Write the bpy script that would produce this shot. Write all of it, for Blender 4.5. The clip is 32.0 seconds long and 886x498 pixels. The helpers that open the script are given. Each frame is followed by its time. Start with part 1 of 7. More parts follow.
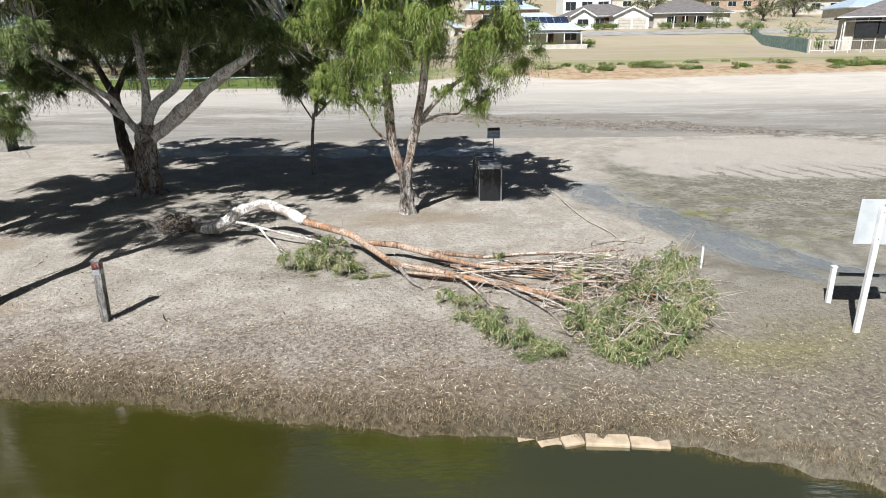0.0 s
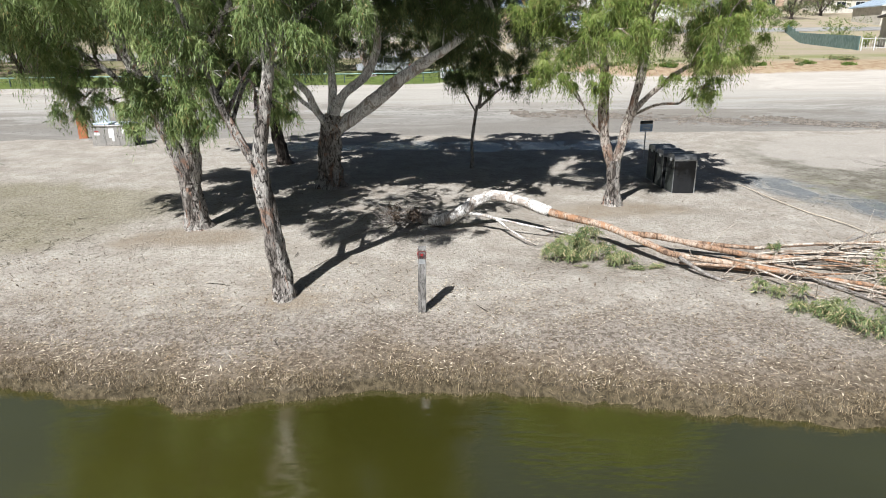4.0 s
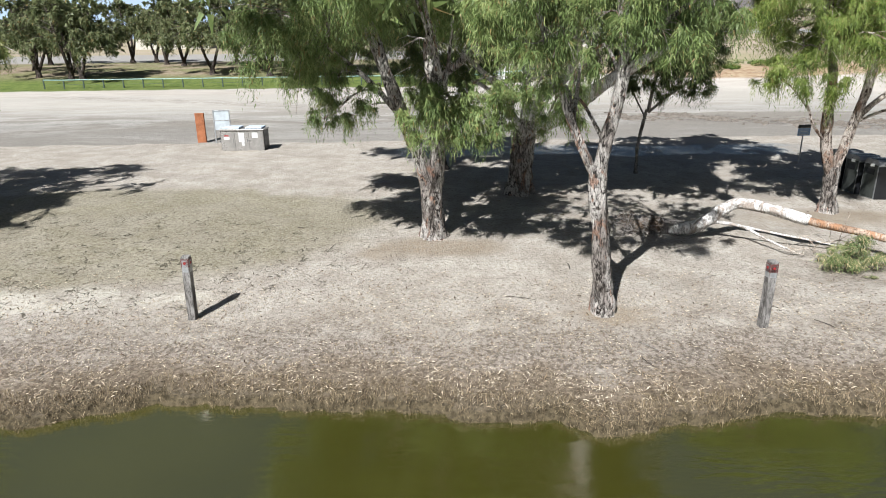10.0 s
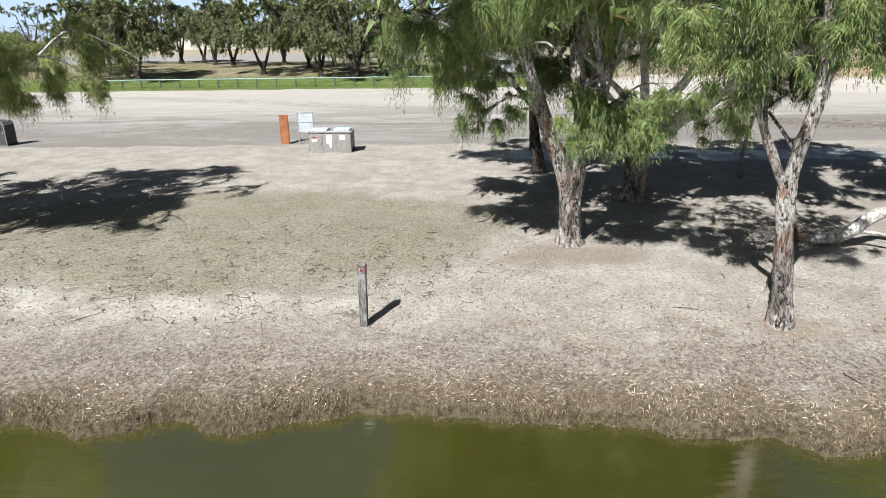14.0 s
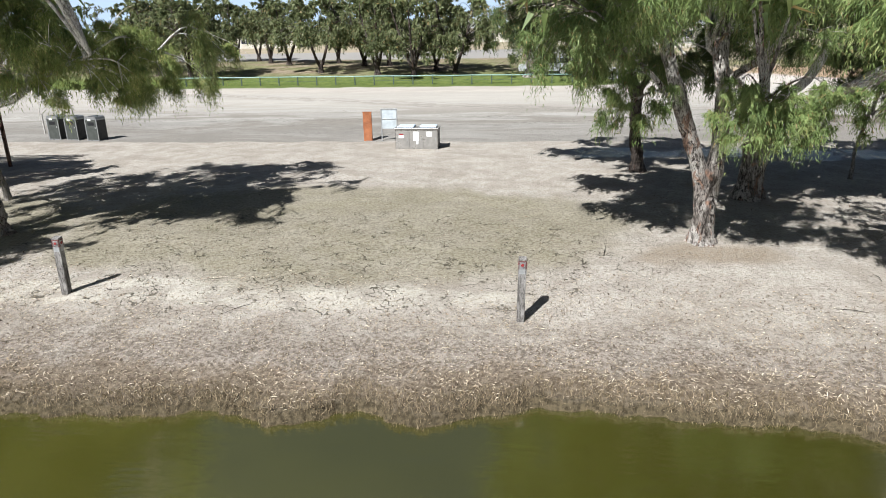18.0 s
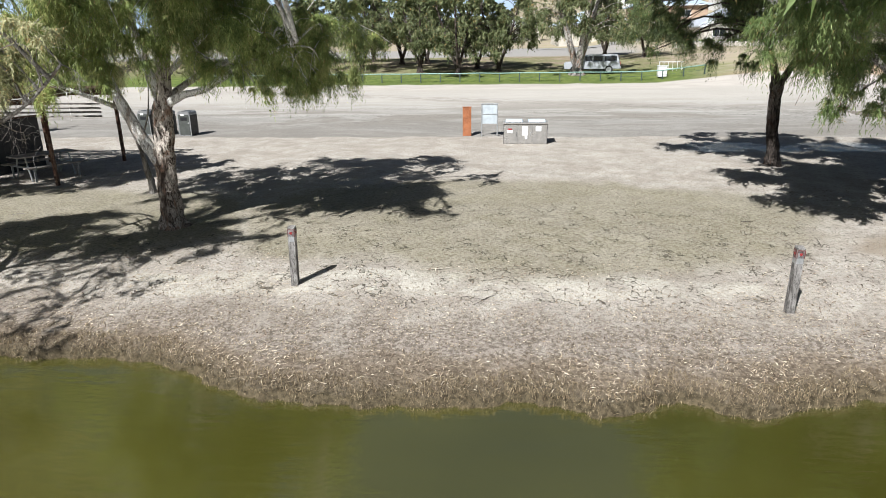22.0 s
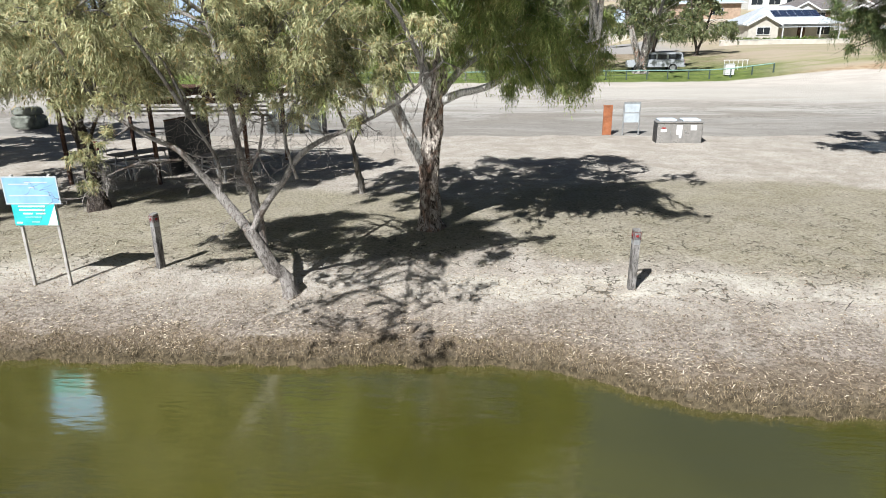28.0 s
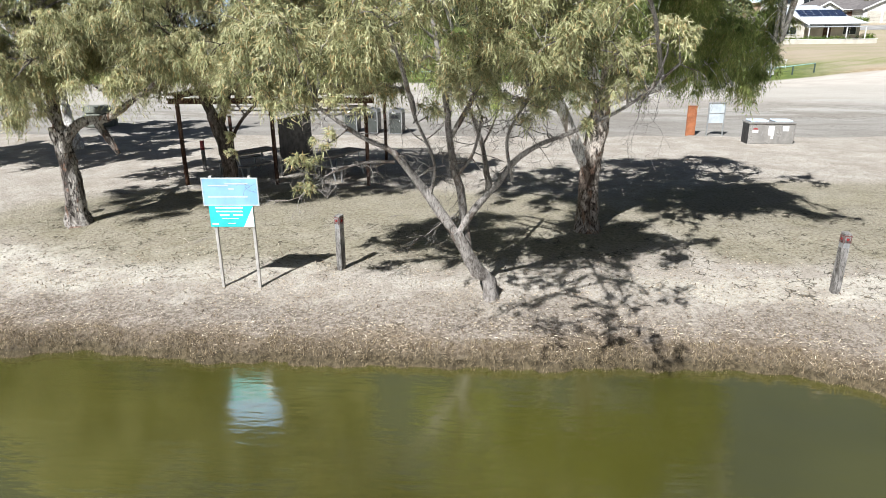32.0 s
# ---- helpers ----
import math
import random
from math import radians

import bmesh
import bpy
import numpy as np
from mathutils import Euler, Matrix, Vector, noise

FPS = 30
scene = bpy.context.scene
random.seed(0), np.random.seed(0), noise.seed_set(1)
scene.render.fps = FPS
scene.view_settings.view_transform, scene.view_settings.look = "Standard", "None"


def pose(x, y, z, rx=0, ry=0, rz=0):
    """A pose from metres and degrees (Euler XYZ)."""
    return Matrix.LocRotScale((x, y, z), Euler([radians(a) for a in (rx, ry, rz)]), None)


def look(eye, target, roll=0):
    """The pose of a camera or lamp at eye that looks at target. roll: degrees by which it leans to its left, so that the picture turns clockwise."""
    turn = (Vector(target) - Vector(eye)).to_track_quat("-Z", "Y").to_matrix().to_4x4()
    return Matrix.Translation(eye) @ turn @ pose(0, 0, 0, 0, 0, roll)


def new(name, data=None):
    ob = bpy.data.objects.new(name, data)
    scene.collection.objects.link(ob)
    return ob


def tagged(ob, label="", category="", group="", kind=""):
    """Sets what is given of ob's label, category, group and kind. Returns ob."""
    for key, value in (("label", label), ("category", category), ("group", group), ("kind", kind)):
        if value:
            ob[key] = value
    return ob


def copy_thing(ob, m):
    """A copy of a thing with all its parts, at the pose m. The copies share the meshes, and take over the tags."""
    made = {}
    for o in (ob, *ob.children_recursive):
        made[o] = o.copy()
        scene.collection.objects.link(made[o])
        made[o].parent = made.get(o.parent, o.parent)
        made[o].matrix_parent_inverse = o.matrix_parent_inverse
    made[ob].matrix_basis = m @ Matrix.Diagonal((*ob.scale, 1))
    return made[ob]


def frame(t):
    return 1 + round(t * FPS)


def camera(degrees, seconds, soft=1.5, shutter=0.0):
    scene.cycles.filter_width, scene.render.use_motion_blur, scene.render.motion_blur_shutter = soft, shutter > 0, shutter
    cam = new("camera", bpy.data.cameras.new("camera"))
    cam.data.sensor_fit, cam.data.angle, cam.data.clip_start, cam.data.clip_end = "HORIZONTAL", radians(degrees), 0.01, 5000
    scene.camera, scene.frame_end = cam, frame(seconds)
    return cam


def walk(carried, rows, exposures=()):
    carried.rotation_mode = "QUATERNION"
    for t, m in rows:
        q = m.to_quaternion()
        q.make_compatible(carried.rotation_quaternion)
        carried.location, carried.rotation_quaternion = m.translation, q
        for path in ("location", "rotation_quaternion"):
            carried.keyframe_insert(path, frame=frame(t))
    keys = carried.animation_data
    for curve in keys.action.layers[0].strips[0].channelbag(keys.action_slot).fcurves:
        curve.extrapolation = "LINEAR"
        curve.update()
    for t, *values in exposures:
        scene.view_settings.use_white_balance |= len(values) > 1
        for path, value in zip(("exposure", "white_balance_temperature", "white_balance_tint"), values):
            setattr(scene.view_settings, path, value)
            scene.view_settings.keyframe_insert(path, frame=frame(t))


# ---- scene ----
cam = camera(69.5, 32.0, soft=0.9)
METRES, EYE, TILT, LEAN, TURN = 28.6, 4.404, 0.0, 0.0, 0.0
ROWS = [
    (0.0, 0.0, 0.0, 0.0, -0.23, -17.93, 0.72),
    (0.5, -0.0133, 0.0007, -0.0004, -0.25, -17.93, 0.71),
    (1.0, -0.035, 0.0015, -0.001, -0.25, -17.91, 0.73),
    (1.5, -0.0616, 0.0028, -0.0016, -0.25, -17.92, 0.7),
    (2.0, -0.0887, 0.0036, -0.0028, -0.24, -17.93, 0.66),
    (2.5, -0.1149, 0.0048, -0.004, -0.24, -17.95, 0.64),
    (3.0, -0.1394, 0.006, -0.0052, -0.22, -17.94, 0.66),
    (3.5, -0.1619, 0.0074, -0.0064, -0.22, -17.93, 0.68),
    (4.0, -0.1832, 0.0089, -0.007, -0.22, -17.95, 0.68),
    (4.5, -0.2036, 0.0106, -0.0078, -0.22, -17.95, 0.69),
    (6.5, -0.2747, 0.0162, -0.0097, -0.2, -17.86, 0.68),
    (7.0, -0.2898, 0.0173, -0.0089, -0.15, -17.91, 0.69),
    (7.5, -0.3046, 0.0185, -0.0081, -0.16, -17.9, 0.7),
    (8.0, -0.3189, 0.02, -0.0069, -0.27, -17.88, 0.69),
    (8.5, -0.3323, 0.0212, -0.0053, -0.43, -17.92, 0.7),
    (9.0, -0.345, 0.0222, -0.0038, -0.42, -17.93, 0.73),
    (9.5, -0.3572, 0.0231, -0.0027, -0.41, -17.92, 0.74),
    (10.0, -0.3689, 0.0241, -0.0021, -0.39, -17.9, 0.71),
    (10.5, -0.38, 0.0248, -0.001, -0.38, -17.91, 0.75),
    (11.0, -0.3909, 0.0253, -0.0005, -0.36, -17.91, 0.75),
    (11.5, -0.4018, 0.0254, 0.0001, -0.36, -17.92, 0.74),
    (12.0, -0.4125, 0.0256, 0.0008, -0.35, -17.93, 0.76),
    (12.5, -0.4232, 0.0259, 0.0017, -0.17, -17.94, 0.78),
    (13.0, -0.4337, 0.0264, 0.0024, 0.09, -17.93, 0.77),
    (13.5, -0.4438, 0.0269, 0.003, 0.92, -17.93, 0.79),
    (14.0, -0.4532, 0.0273, 0.0032, 1.8, -17.94, 0.77),
    (14.5, -0.4621, 0.0277, 0.0033, 2.79, -17.93, 0.78),
    (15.0, -0.4702, 0.0278, 0.0035, 4.01, -17.94, 0.83),
    (15.5, -0.478, 0.0275, 0.0034, 4.82, -17.93, 0.84),
    (17.5, -0.5113, 0.0258, 0.0014, 4.94, -17.93, 0.84),
    (18.0, -0.5236, 0.0252, 0.0007, 4.92, -17.94, 0.83),
    (18.5, -0.5379, 0.0244, -0.0002, 4.93, -17.92, 0.85),
    (19.0, -0.5547, 0.0235, -0.0012, 4.92, -17.92, 0.81),
    (19.5, -0.5736, 0.0225, -0.0018, 4.93, -17.92, 0.78),
    (20.0, -0.5934, 0.0215, -0.0024, 4.94, -17.95, 0.82),
    (20.5, -0.613, 0.0207, -0.0032, 4.94, -17.93, 0.8),
    (21.0, -0.6321, 0.0199, -0.0043, 4.97, -17.91, 0.8),
    (21.5, -0.6516, 0.0194, -0.0051, 4.96, -17.91, 0.75),
    (22.0, -0.6706, 0.0193, -0.0061, 4.97, -17.89, 0.79),
    (22.5, -0.6893, 0.0183, -0.0065, 4.98, -17.91, 0.79),
    (23.0, -0.7081, 0.0177, -0.007, 4.99, -17.92, 0.79),
    (23.5, -0.7266, 0.0171, -0.0076, 4.99, -17.93, 0.81),
    (24.0, -0.7444, 0.0165, -0.0077, 5.01, -17.93, 0.84),
    (24.5, -0.7617, 0.0159, -0.0077, 5.02, -17.94, 0.82),
    (25.0, -0.7789, 0.0153, -0.0077, 5.02, -17.93, 0.83),
    (25.5, -0.7959, 0.0146, -0.0071, 5.0, -17.95, 0.82),
    (27.5, -0.8605, 0.0141, -0.0046, 4.95, -18.02, 0.74),
    (28.0, -0.8759, 0.0136, -0.0041, 4.93, -18.05, 0.72),
    (28.5, -0.8907, 0.013, -0.0037, 4.93, -18.03, 0.76),
    (29.0, -0.9056, 0.0121, -0.0032, 4.95, -18.06, 0.72),
    (29.5, -0.9205, 0.0111, -0.003, 4.96, -18.09, 0.71),
    (30.0, -0.9356, 0.0103, -0.0029, 4.96, -18.09, 0.7),
    (30.5, -0.9508, 0.0095, -0.0025, 4.97, -18.12, 0.65),
    (31.0, -0.9663, 0.008, -0.0017, 4.99, -18.17, 0.59),
    (31.5, -0.9819, 0.007, -0.0015, 5.0, -18.17, 0.58),
    (32.0, -0.9974, 0.0058, -0.001, 4.93, -18.19, 0.54),
]
walk(cam, [(t, pose(0, 0, EYE, TILT, LEAN, TURN) @ pose(METRES * x, METRES * y, METRES * z, 90 + pitch, roll, yaw)) for t, x, y, z, yaw, pitch, roll in ROWS],
     [(0.0, 0.72), (8.0, 0.78), (16.0, 0.80), (28.0, 0.85), (32.0, 0.895)])

# ---- light ----
SUN_TO = Vector((-0.323, -0.608, 0.725))
world = bpy.data.worlds.new("sky")
scene.world = world
world.use_nodes = True
_wn = world.node_tree
_sky = _wn.nodes.new("ShaderNodeTexSky")
_sky.sky_type = "NISHITA"
_sky.sun_disc = False
_sky.sun_elevation = radians(46.5)
_sky.sun_rotation = radians(208)
_sky.air_density, _sky.dust_density, _sky.ozone_density = 1.0, 1.2, 1.0
_wn.links.new(_sky.outputs[0], _wn.nodes["Background"].inputs[0])
_wn.nodes["Background"].inputs[1].default_value = 0.025
_sun = bpy.data.lights.new("sun", "SUN")
_sun.energy, _sun.angle, _sun.color = 5.0, radians(0.5), (0.985, 1.0, 1.015)
sun = new("sun", _sun)
sun.matrix_world = look(SUN_TO * 60, (0, 0, 0))


# ---- material helpers ----
class Mat:
    """A principled node material with short ways to add nodes."""

    def __init__(self, name, rough=0.8, metal=0.0, spec=0.3):
        self.m = bpy.data.materials.new(name)
        self.m.use_nodes = True
        self.t = self.m.node_tree
        self.p = self.t.nodes["Principled BSDF"]
        self.p.inputs["Roughness"].default_value = rough
        self.p.inputs["Metallic"].default_value = metal
        self.p.inputs["Specular IOR Level"].default_value = spec
        self.geo = self.t.nodes.new("ShaderNodeNewGeometry")
        self.tc = self.t.nodes.new("ShaderNodeTexCoord")
        self.obj = self.t.nodes.new("ShaderNodeObjectInfo")

    def put(self, socket, v):
        if isinstance(v, bpy.types.NodeSocket):
            self.t.links.new(v, socket)
        elif isinstance(v, (tuple, list)) and len(v) == 3 and socket.type == "RGBA":
            socket.default_value = (*v, 1)
        else:
            socket.default_value = v

    def math(self, op, a, b=0.0, c=0.0):
        n = self.t.nodes.new("ShaderNodeMath")
        n.operation = op
        for i, v in enumerate((a, b, c)):
            self.put(n.inputs[i], v)
        return n.outputs[0]

    def ramp(self, v, a, b, lo=0.0, hi=1.0):
        n = self.t.nodes.new("ShaderNodeMapRange")
        n.interpolation_type = "SMOOTHSTEP"
        for k, u in (("Value", v), ("From Min", a), ("From Max", b), ("To Min", lo), ("To Max", hi)):
            self.put(n.inputs[k], u)
        return n.outputs[0]

    def mix(self, f, a, b):
        n = self.t.nodes.new("ShaderNodeMix")
        n.data_type = "RGBA"
        self.put(n.inputs["Factor"], f)
        self.put(n.inputs[6], a)
        self.put(n.inputs[7], b)
        return n.outputs[2]

    def where(self, scale=(1, 1, 1), world=False):
        n = self.t.nodes.new("ShaderNodeMapping")
        n.inputs["Scale"].default_value = scale
        self.t.links.new(self.geo.outputs["Position"] if world else self.tc.outputs["Object"], n.inputs[0])
        return n.outputs[0]

    def noise(self, scale, vec=None, detail=4.0, rough=0.55, dist=0.0):
        n = self.t.nodes.new("ShaderNodeTexNoise")
        n.inputs["Scale"].default_value = scale
        n.inputs["Detail"].default_value = detail
        n.inputs["Roughness"].default_value = rough
        n.inputs["Distortion"].default_value = dist
        self.t.links.new(vec if vec is not None else self.tc.outputs["Object"], n.inputs["Vector"])
        return n.outputs[0]

    def cells(self, scale, vec=None, feature="F1"):
        n = self.t.nodes.new("ShaderNodeTexVoronoi")
        n.feature = feature
        n.inputs["Scale"].default_value = scale
        self.t.links.new(vec if vec is not None else self.tc.outputs["Object"], n.inputs["Vector"])
        return n

    def xyz(self, vec):
        n = self.t.nodes.new("ShaderNodeSeparateXYZ")
        self.t.links.new(vec, n.inputs[0])
        return n.outputs

    def bump(self, height, strength=0.4, dist=0.02):
        n = self.t.nodes.new("ShaderNodeBump")
        n.inputs["Strength"].default_value = strength
        n.inputs["Distance"].default_value = dist
        self.t.links.new(height, n.inputs["Height"])
        self.t.links.new(n.outputs[0], self.p.inputs["Normal"])

    def base(self, c):
        self.put(self.p.inputs["Base Color"], c)
        return self


def painted(name, colour, rough=0.5, metal=0.0, dirt=0.25, scale=6.0, spec=0.4, bump=0.15):
    """Paint, plastic or metal with two scales of wear."""
    k = Mat(name, rough, metal, spec)
    a, b = k.noise(scale), k.noise(scale * 9, detail=3)
    worn = tuple(c * (1 - dirt) * 0.9 for c in colour)
    dust = tuple(c * (1 - dirt) + 0.3 * dirt for c in colour)
    c = k.mix(k.ramp(a, 0.35, 0.7), colour, worn)
    k.base(k.mix(k.ramp(b, 0.5, 0.8, 0, 0.6), c, dust))
    k.put(k.p.inputs["Roughness"], k.ramp(a, 0.3, 0.7, max(rough - 0.12, 0.03), min(rough + 0.15, 1)))
    k.bump(b, bump, 0.004)
    return k.m


def bark_material(name, dark, mid, pale, patch, pale_amount=0.5, strips=1.0, plates=0.0):
    """Gum bark: long fissures, paler shed areas and coloured patches; plates adds a flaking crust."""
    k = Mat(name, 0.9, 0, 0.15)
    long = k.noise(6, k.where((1.5, 1.5, 0.36)), 6, 0.7, 1.6)
    fine = k.noise(30, k.where((1.3, 1.3, 0.32)), 4, 0.7, 0.8)
    big = k.noise(1.5, k.where((1, 1, 0.6)), 4, 0.6, 0.8)
    flake = k.noise(9, k.where((1.2, 1.2, 0.55)), 5, 0.72, 1.4)
    c = k.mix(k.ramp(long, 0.40, 0.54), dark, mid)
    c = k.mix(k.ramp(big, 0.60 - pale_amount * 0.35, 0.68 - pale_amount * 0.35), c, k.mix(k.ramp(flake, 0.40, 0.52), mid, pale))
    c = k.mix(k.ramp(k.noise(2.3, k.where((1.3, 1.3, 0.6)), 5, 0.65, 1.2), 0.54, 0.60, 0, 0.85), c, patch)
    c = k.mix(k.ramp(fine, 0.36, 0.50, 0.75, 0), c, tuple(v * 0.5 for v in dark))
    rel = k.math("ADD", k.math("MULTIPLY", flake, 1.2), k.math("ADD", long, k.math("MULTIPLY", fine, 0.5)))
    if plates:
        crack = k.math("MAXIMUM", k.ramp(flake, 0.39, 0.455, 1, 0), k.ramp(k.noise(16, k.where((1.4, 1.4, 0.22)), 5, 0.7, 1.8), 0.37, 0.45, 0.9, 0))
        c = k.mix(k.math("MULTIPLY", crack, plates), c, tuple(v * 0.45 for v in dark))
        rel = k.math("SUBTRACT", rel, k.math("MULTIPLY", crack, 0.9))
    k.base(c)
    k.bump(rel, 0.9 * strips, 0.06)
    return k.m


def leaf_material(name, a, b, c, dry=(0.30, 0.22, 0.09), dry_amount=0.05):
    """Green leaves: diffuse with light let through, colour by leaf and by clump."""
    k = Mat(name, 0.5, 0, 0.35)
    r = k.geo.outputs["Random Per Island"]
    clump = k.math("ADD", k.noise(2.1, detail=3, rough=0.6), k.math("MULTIPLY", k.math("SUBTRACT", r, 0.5), 0.28))
    col = k.mix(k.ramp(clump, 0.30, 0.56), a, b)
    col = k.mix(k.ramp(clump, 0.55, 0.74), col, c)
    col = k.mix(k.ramp(k.noise(0.55, detail=2), 0.42, 0.66, 0, 0.4), col, tuple(v * 0.7 for v in a))
    col = k.mix(k.ramp(k.math("FRACT", k.math("MULTIPLY", r, 37.7)), 1 - dry_amount, 1.0 - dry_amount + 0.02), col, dry)
    k.base(col)
    tr = k.t.nodes.new("ShaderNodeBsdfTranslucent")
    k.t.links.new(col, tr.inputs[0])
    mixs = k.t.nodes.new("ShaderNodeMixShader")
    mixs.inputs[0].default_value = 0.24
    k.t.links.new(k.p.outputs[0], mixs.inputs[1])
    k.t.links.new(tr.outputs[0], mixs.inputs[2])
    out = next(n for n in k.t.nodes if n.type == "OUTPUT_MATERIAL")
    k.t.links.new(mixs.outputs[0], out.inputs[0])
    return k.m


def ground_material():
    k = Mat("dry_ground", 0.95, 0, 0.12)
    pos = k.geo.outputs["Position"]
    x, y, z = k.xyz(pos)
    wob = k.noise(0.35, pos, 4, 0.6)
    wob2 = k.noise(1.6, pos, 5, 0.65)
    fine = k.noise(14, pos, 5, 0.7)
    grain = k.noise(60, pos, 3, 0.7)
    w = k.math("MULTIPLY", k.math("SUBTRACT", wob, 0.5), 6.0)
    w2 = k.math("MULTIPLY", k.math("SUBTRACT", wob2, 0.5), 1.0)
    zz = k.math("ADD", z, k.math("MULTIPLY", w2, 0.12))
    xx, yy = k.math("ADD", x, w), k.math("ADD", y, k.math("ADD", w, w2))

    sand = k.mix(k.ramp(wob2, 0.3, 0.7), (0.368, 0.329, 0.282), (0.49, 0.45, 0.396))
    speck = k.noise(26, pos, 4, 0.75)
    sand = k.mix(k.ramp(fine, 0.35, 0.53, 0.62, 0), sand, (0.20, 0.17, 0.135))
    sand = k.mix(k.ramp(k.noise(0.75, pos, 5, 0.7, 0.7), 0.47, 0.62, 0, 0.45), sand, (0.285, 0.245, 0.20))
    sand = k.mix(k.ramp(speck, 0.36, 0.42, 0.7, 0), sand, (0.13, 0.105, 0.08))
    litter = k.mix(k.ramp(fine, 0.42, 0.58), (0.145, 0.12, 0.097), (0.31, 0.267, 0.226))
    litter = k.mix(k.ramp(speck, 0.55, 0.64, 0, 0.7), litter, (0.50, 0.45, 0.38))
    litter = k.mix(k.ramp(wob2, 0.5, 0.74, 0, 0.4), litter, sand)
    brown = k.mix(k.ramp(fine, 0.36, 0.64), (0.036, 0.028, 0.015), (0.12, 0.095, 0.058))
    c = k.mix(k.ramp(zz, 0.045, 0.15), litter, sand)
    c = k.mix(k.math("MULTIPLY", k.ramp(zz, -0.14, -0.07), k.ramp(zz, 0.03, -0.03, 0, 0.75)), c, k.mix(k.ramp(fine, 0.36, 0.62), (0.115, 0.085, 0.058), (0.225, 0.175, 0.125)))
    c = k.mix(k.ramp(zz, -0.16, 0.02), brown, c)

    # drying basin with a crazed olive floor and a pale rim
    def blob(cx, cy, rx, ry, a=0.8, b=1.15):
        dx = k.math("DIVIDE", k.math("SUBTRACT", xx, cx), rx)
        dy = k.math("DIVIDE", k.math("SUBTRACT", k.math("ADD", y, k.math("MULTIPLY", w, 0.25)), cy), ry)
        d = k.math("SQRT", k.math("ADD", k.math("MULTIPLY", dx, dx), k.math("MULTIPLY", dy, dy)))
        return k.ramp(d, a, b, 1, 0)

    rim = k.math("MAXIMUM", blob(-20.4, 11.0, 6.2, 0.55), blob(-36.5, 11.6, 4.5, 1.1))
    c = k.mix(k.math("MULTIPLY", rim, k.ramp(wob2, 0.36, 0.6, 0.2, 0.75)), c, k.mix(k.ramp(fine, 0.35, 0.5), (0.40, 0.365, 0.305), (0.57, 0.535, 0.46)))
    olive = k.mix(k.ramp(fine, 0.35, 0.63), (0.185, 0.164, 0.112), (0.315, 0.285, 0.208))
    olive = k.mix(k.ramp(speck, 0.33, 0.40, 0.8, 0), olive, (0.10, 0.09, 0.065))
    basin = k.math("MAXIMUM", blob(-18.6, 15.3, 6.9, 4.1, 0.84, 1.08), blob(-33, 14.6, 9, 3.2, 0.8, 1.1))
    c = k.mix(k.math("MULTIPLY", basin, k.ramp(k.noise(1.0, pos, 5, 0.65, 0.8), 0.36, 0.6, 0.95, 0.72)), c, olive)
    warp = k.t.nodes.new("ShaderNodeVectorMath")
    warp.operation = "ADD"
    k.t.links.new(pos, warp.inputs[0])
    sway = k.t.nodes.new("ShaderNodeTexNoise")
    sway.inputs["Scale"].default_value = 3.0
    k.t.links.new(pos, sway.inputs["Vector"])
    k.t.links.new(sway.outputs["Color"], warp.inputs[1])
    edge = k.cells(2.3, warp.outputs[0], "DISTANCE_TO_EDGE").outputs[0]
    crack = k.math("MULTIPLY", k.ramp(edge, 0.012, 0.045, 1, 0), k.math("MULTIPLY", k.ramp(k.noise(2.6, pos, 4, 0.65), 0.49, 0.56), k.math("MAXIMUM", blob(-20, 13.0, 9, 3.2), blob(-35, 12.8, 6, 2.2))))
    c = k.mix(k.math("MULTIPLY", crack, 0.85), c, (0.075, 0.065, 0.048))

    foot = k.math("MAXIMUM", blob(-10.6, 13.3, 1.9, 0.9, 0.3, 1.0), k.math("MAXIMUM", blob(-7.9, 10.1, 1.0, 0.5, 0.3, 1.0), blob(-1.0, 15.6, 2.2, 1.0, 0.3, 1.0)))
    c = k.mix(k.math("MULTIPLY", foot, k.ramp(fine, 0.35, 0.6, 0.25, 0.8)), c, (0.24, 0.185, 0.125))

    # open dry lakebed with streaks along it
    streak = k.noise(0.5, k.where((0.3, 1.0, 1), True), 6, 0.65, 1.4)
    streak2 = k.noise(2.6, k.where((0.4, 1.2, 1), True), 6, 0.7, 1.6)
    bed = k.mix(k.ramp(streak, 0.36, 0.66), (0.30, 0.285, 0.26), (0.42, 0.40, 0.365))
    patch = k.noise(0.16, k.where((0.5, 1.5, 1), True), 6, 0.7, 0.8)
    bed = k.mix(k.ramp(patch, 0.46, 0.56, 0, 0.75), bed, (0.225, 0.20, 0.17))
    pebble = k.math("MULTIPLY", k.ramp(k.noise(7.0, k.where((0.6, 1.3, 1), True), 3, 0.7), 0.55, 0.62), k.ramp(k.noise(0.4, k.where((0.4, 1.6, 1), True), 4, 0.65), 0.46, 0.56))
    bed = k.mix(k.math("MULTIPLY", pebble, 0.8), bed, (0.12, 0.105, 0.09))
    bed = k.mix(k.ramp(streak2, 0.56, 0.72, 0, 0.35), bed, (0.17, 0.15, 0.13))
    bed = k.mix(k.ramp(k.noise(4.5, k.where((0.45, 1.5, 1), True), 5, 0.75), 0.58, 0.64, 0, 0.5), bed, (0.15, 0.135, 0.115))
    low = k.math("MULTIPLY", k.ramp(k.math("ADD", y, k.math("MULTIPLY", w, 0.8)), 36, 30), k.ramp(streak, 0.3, 0.6, 0.9, 0.55))
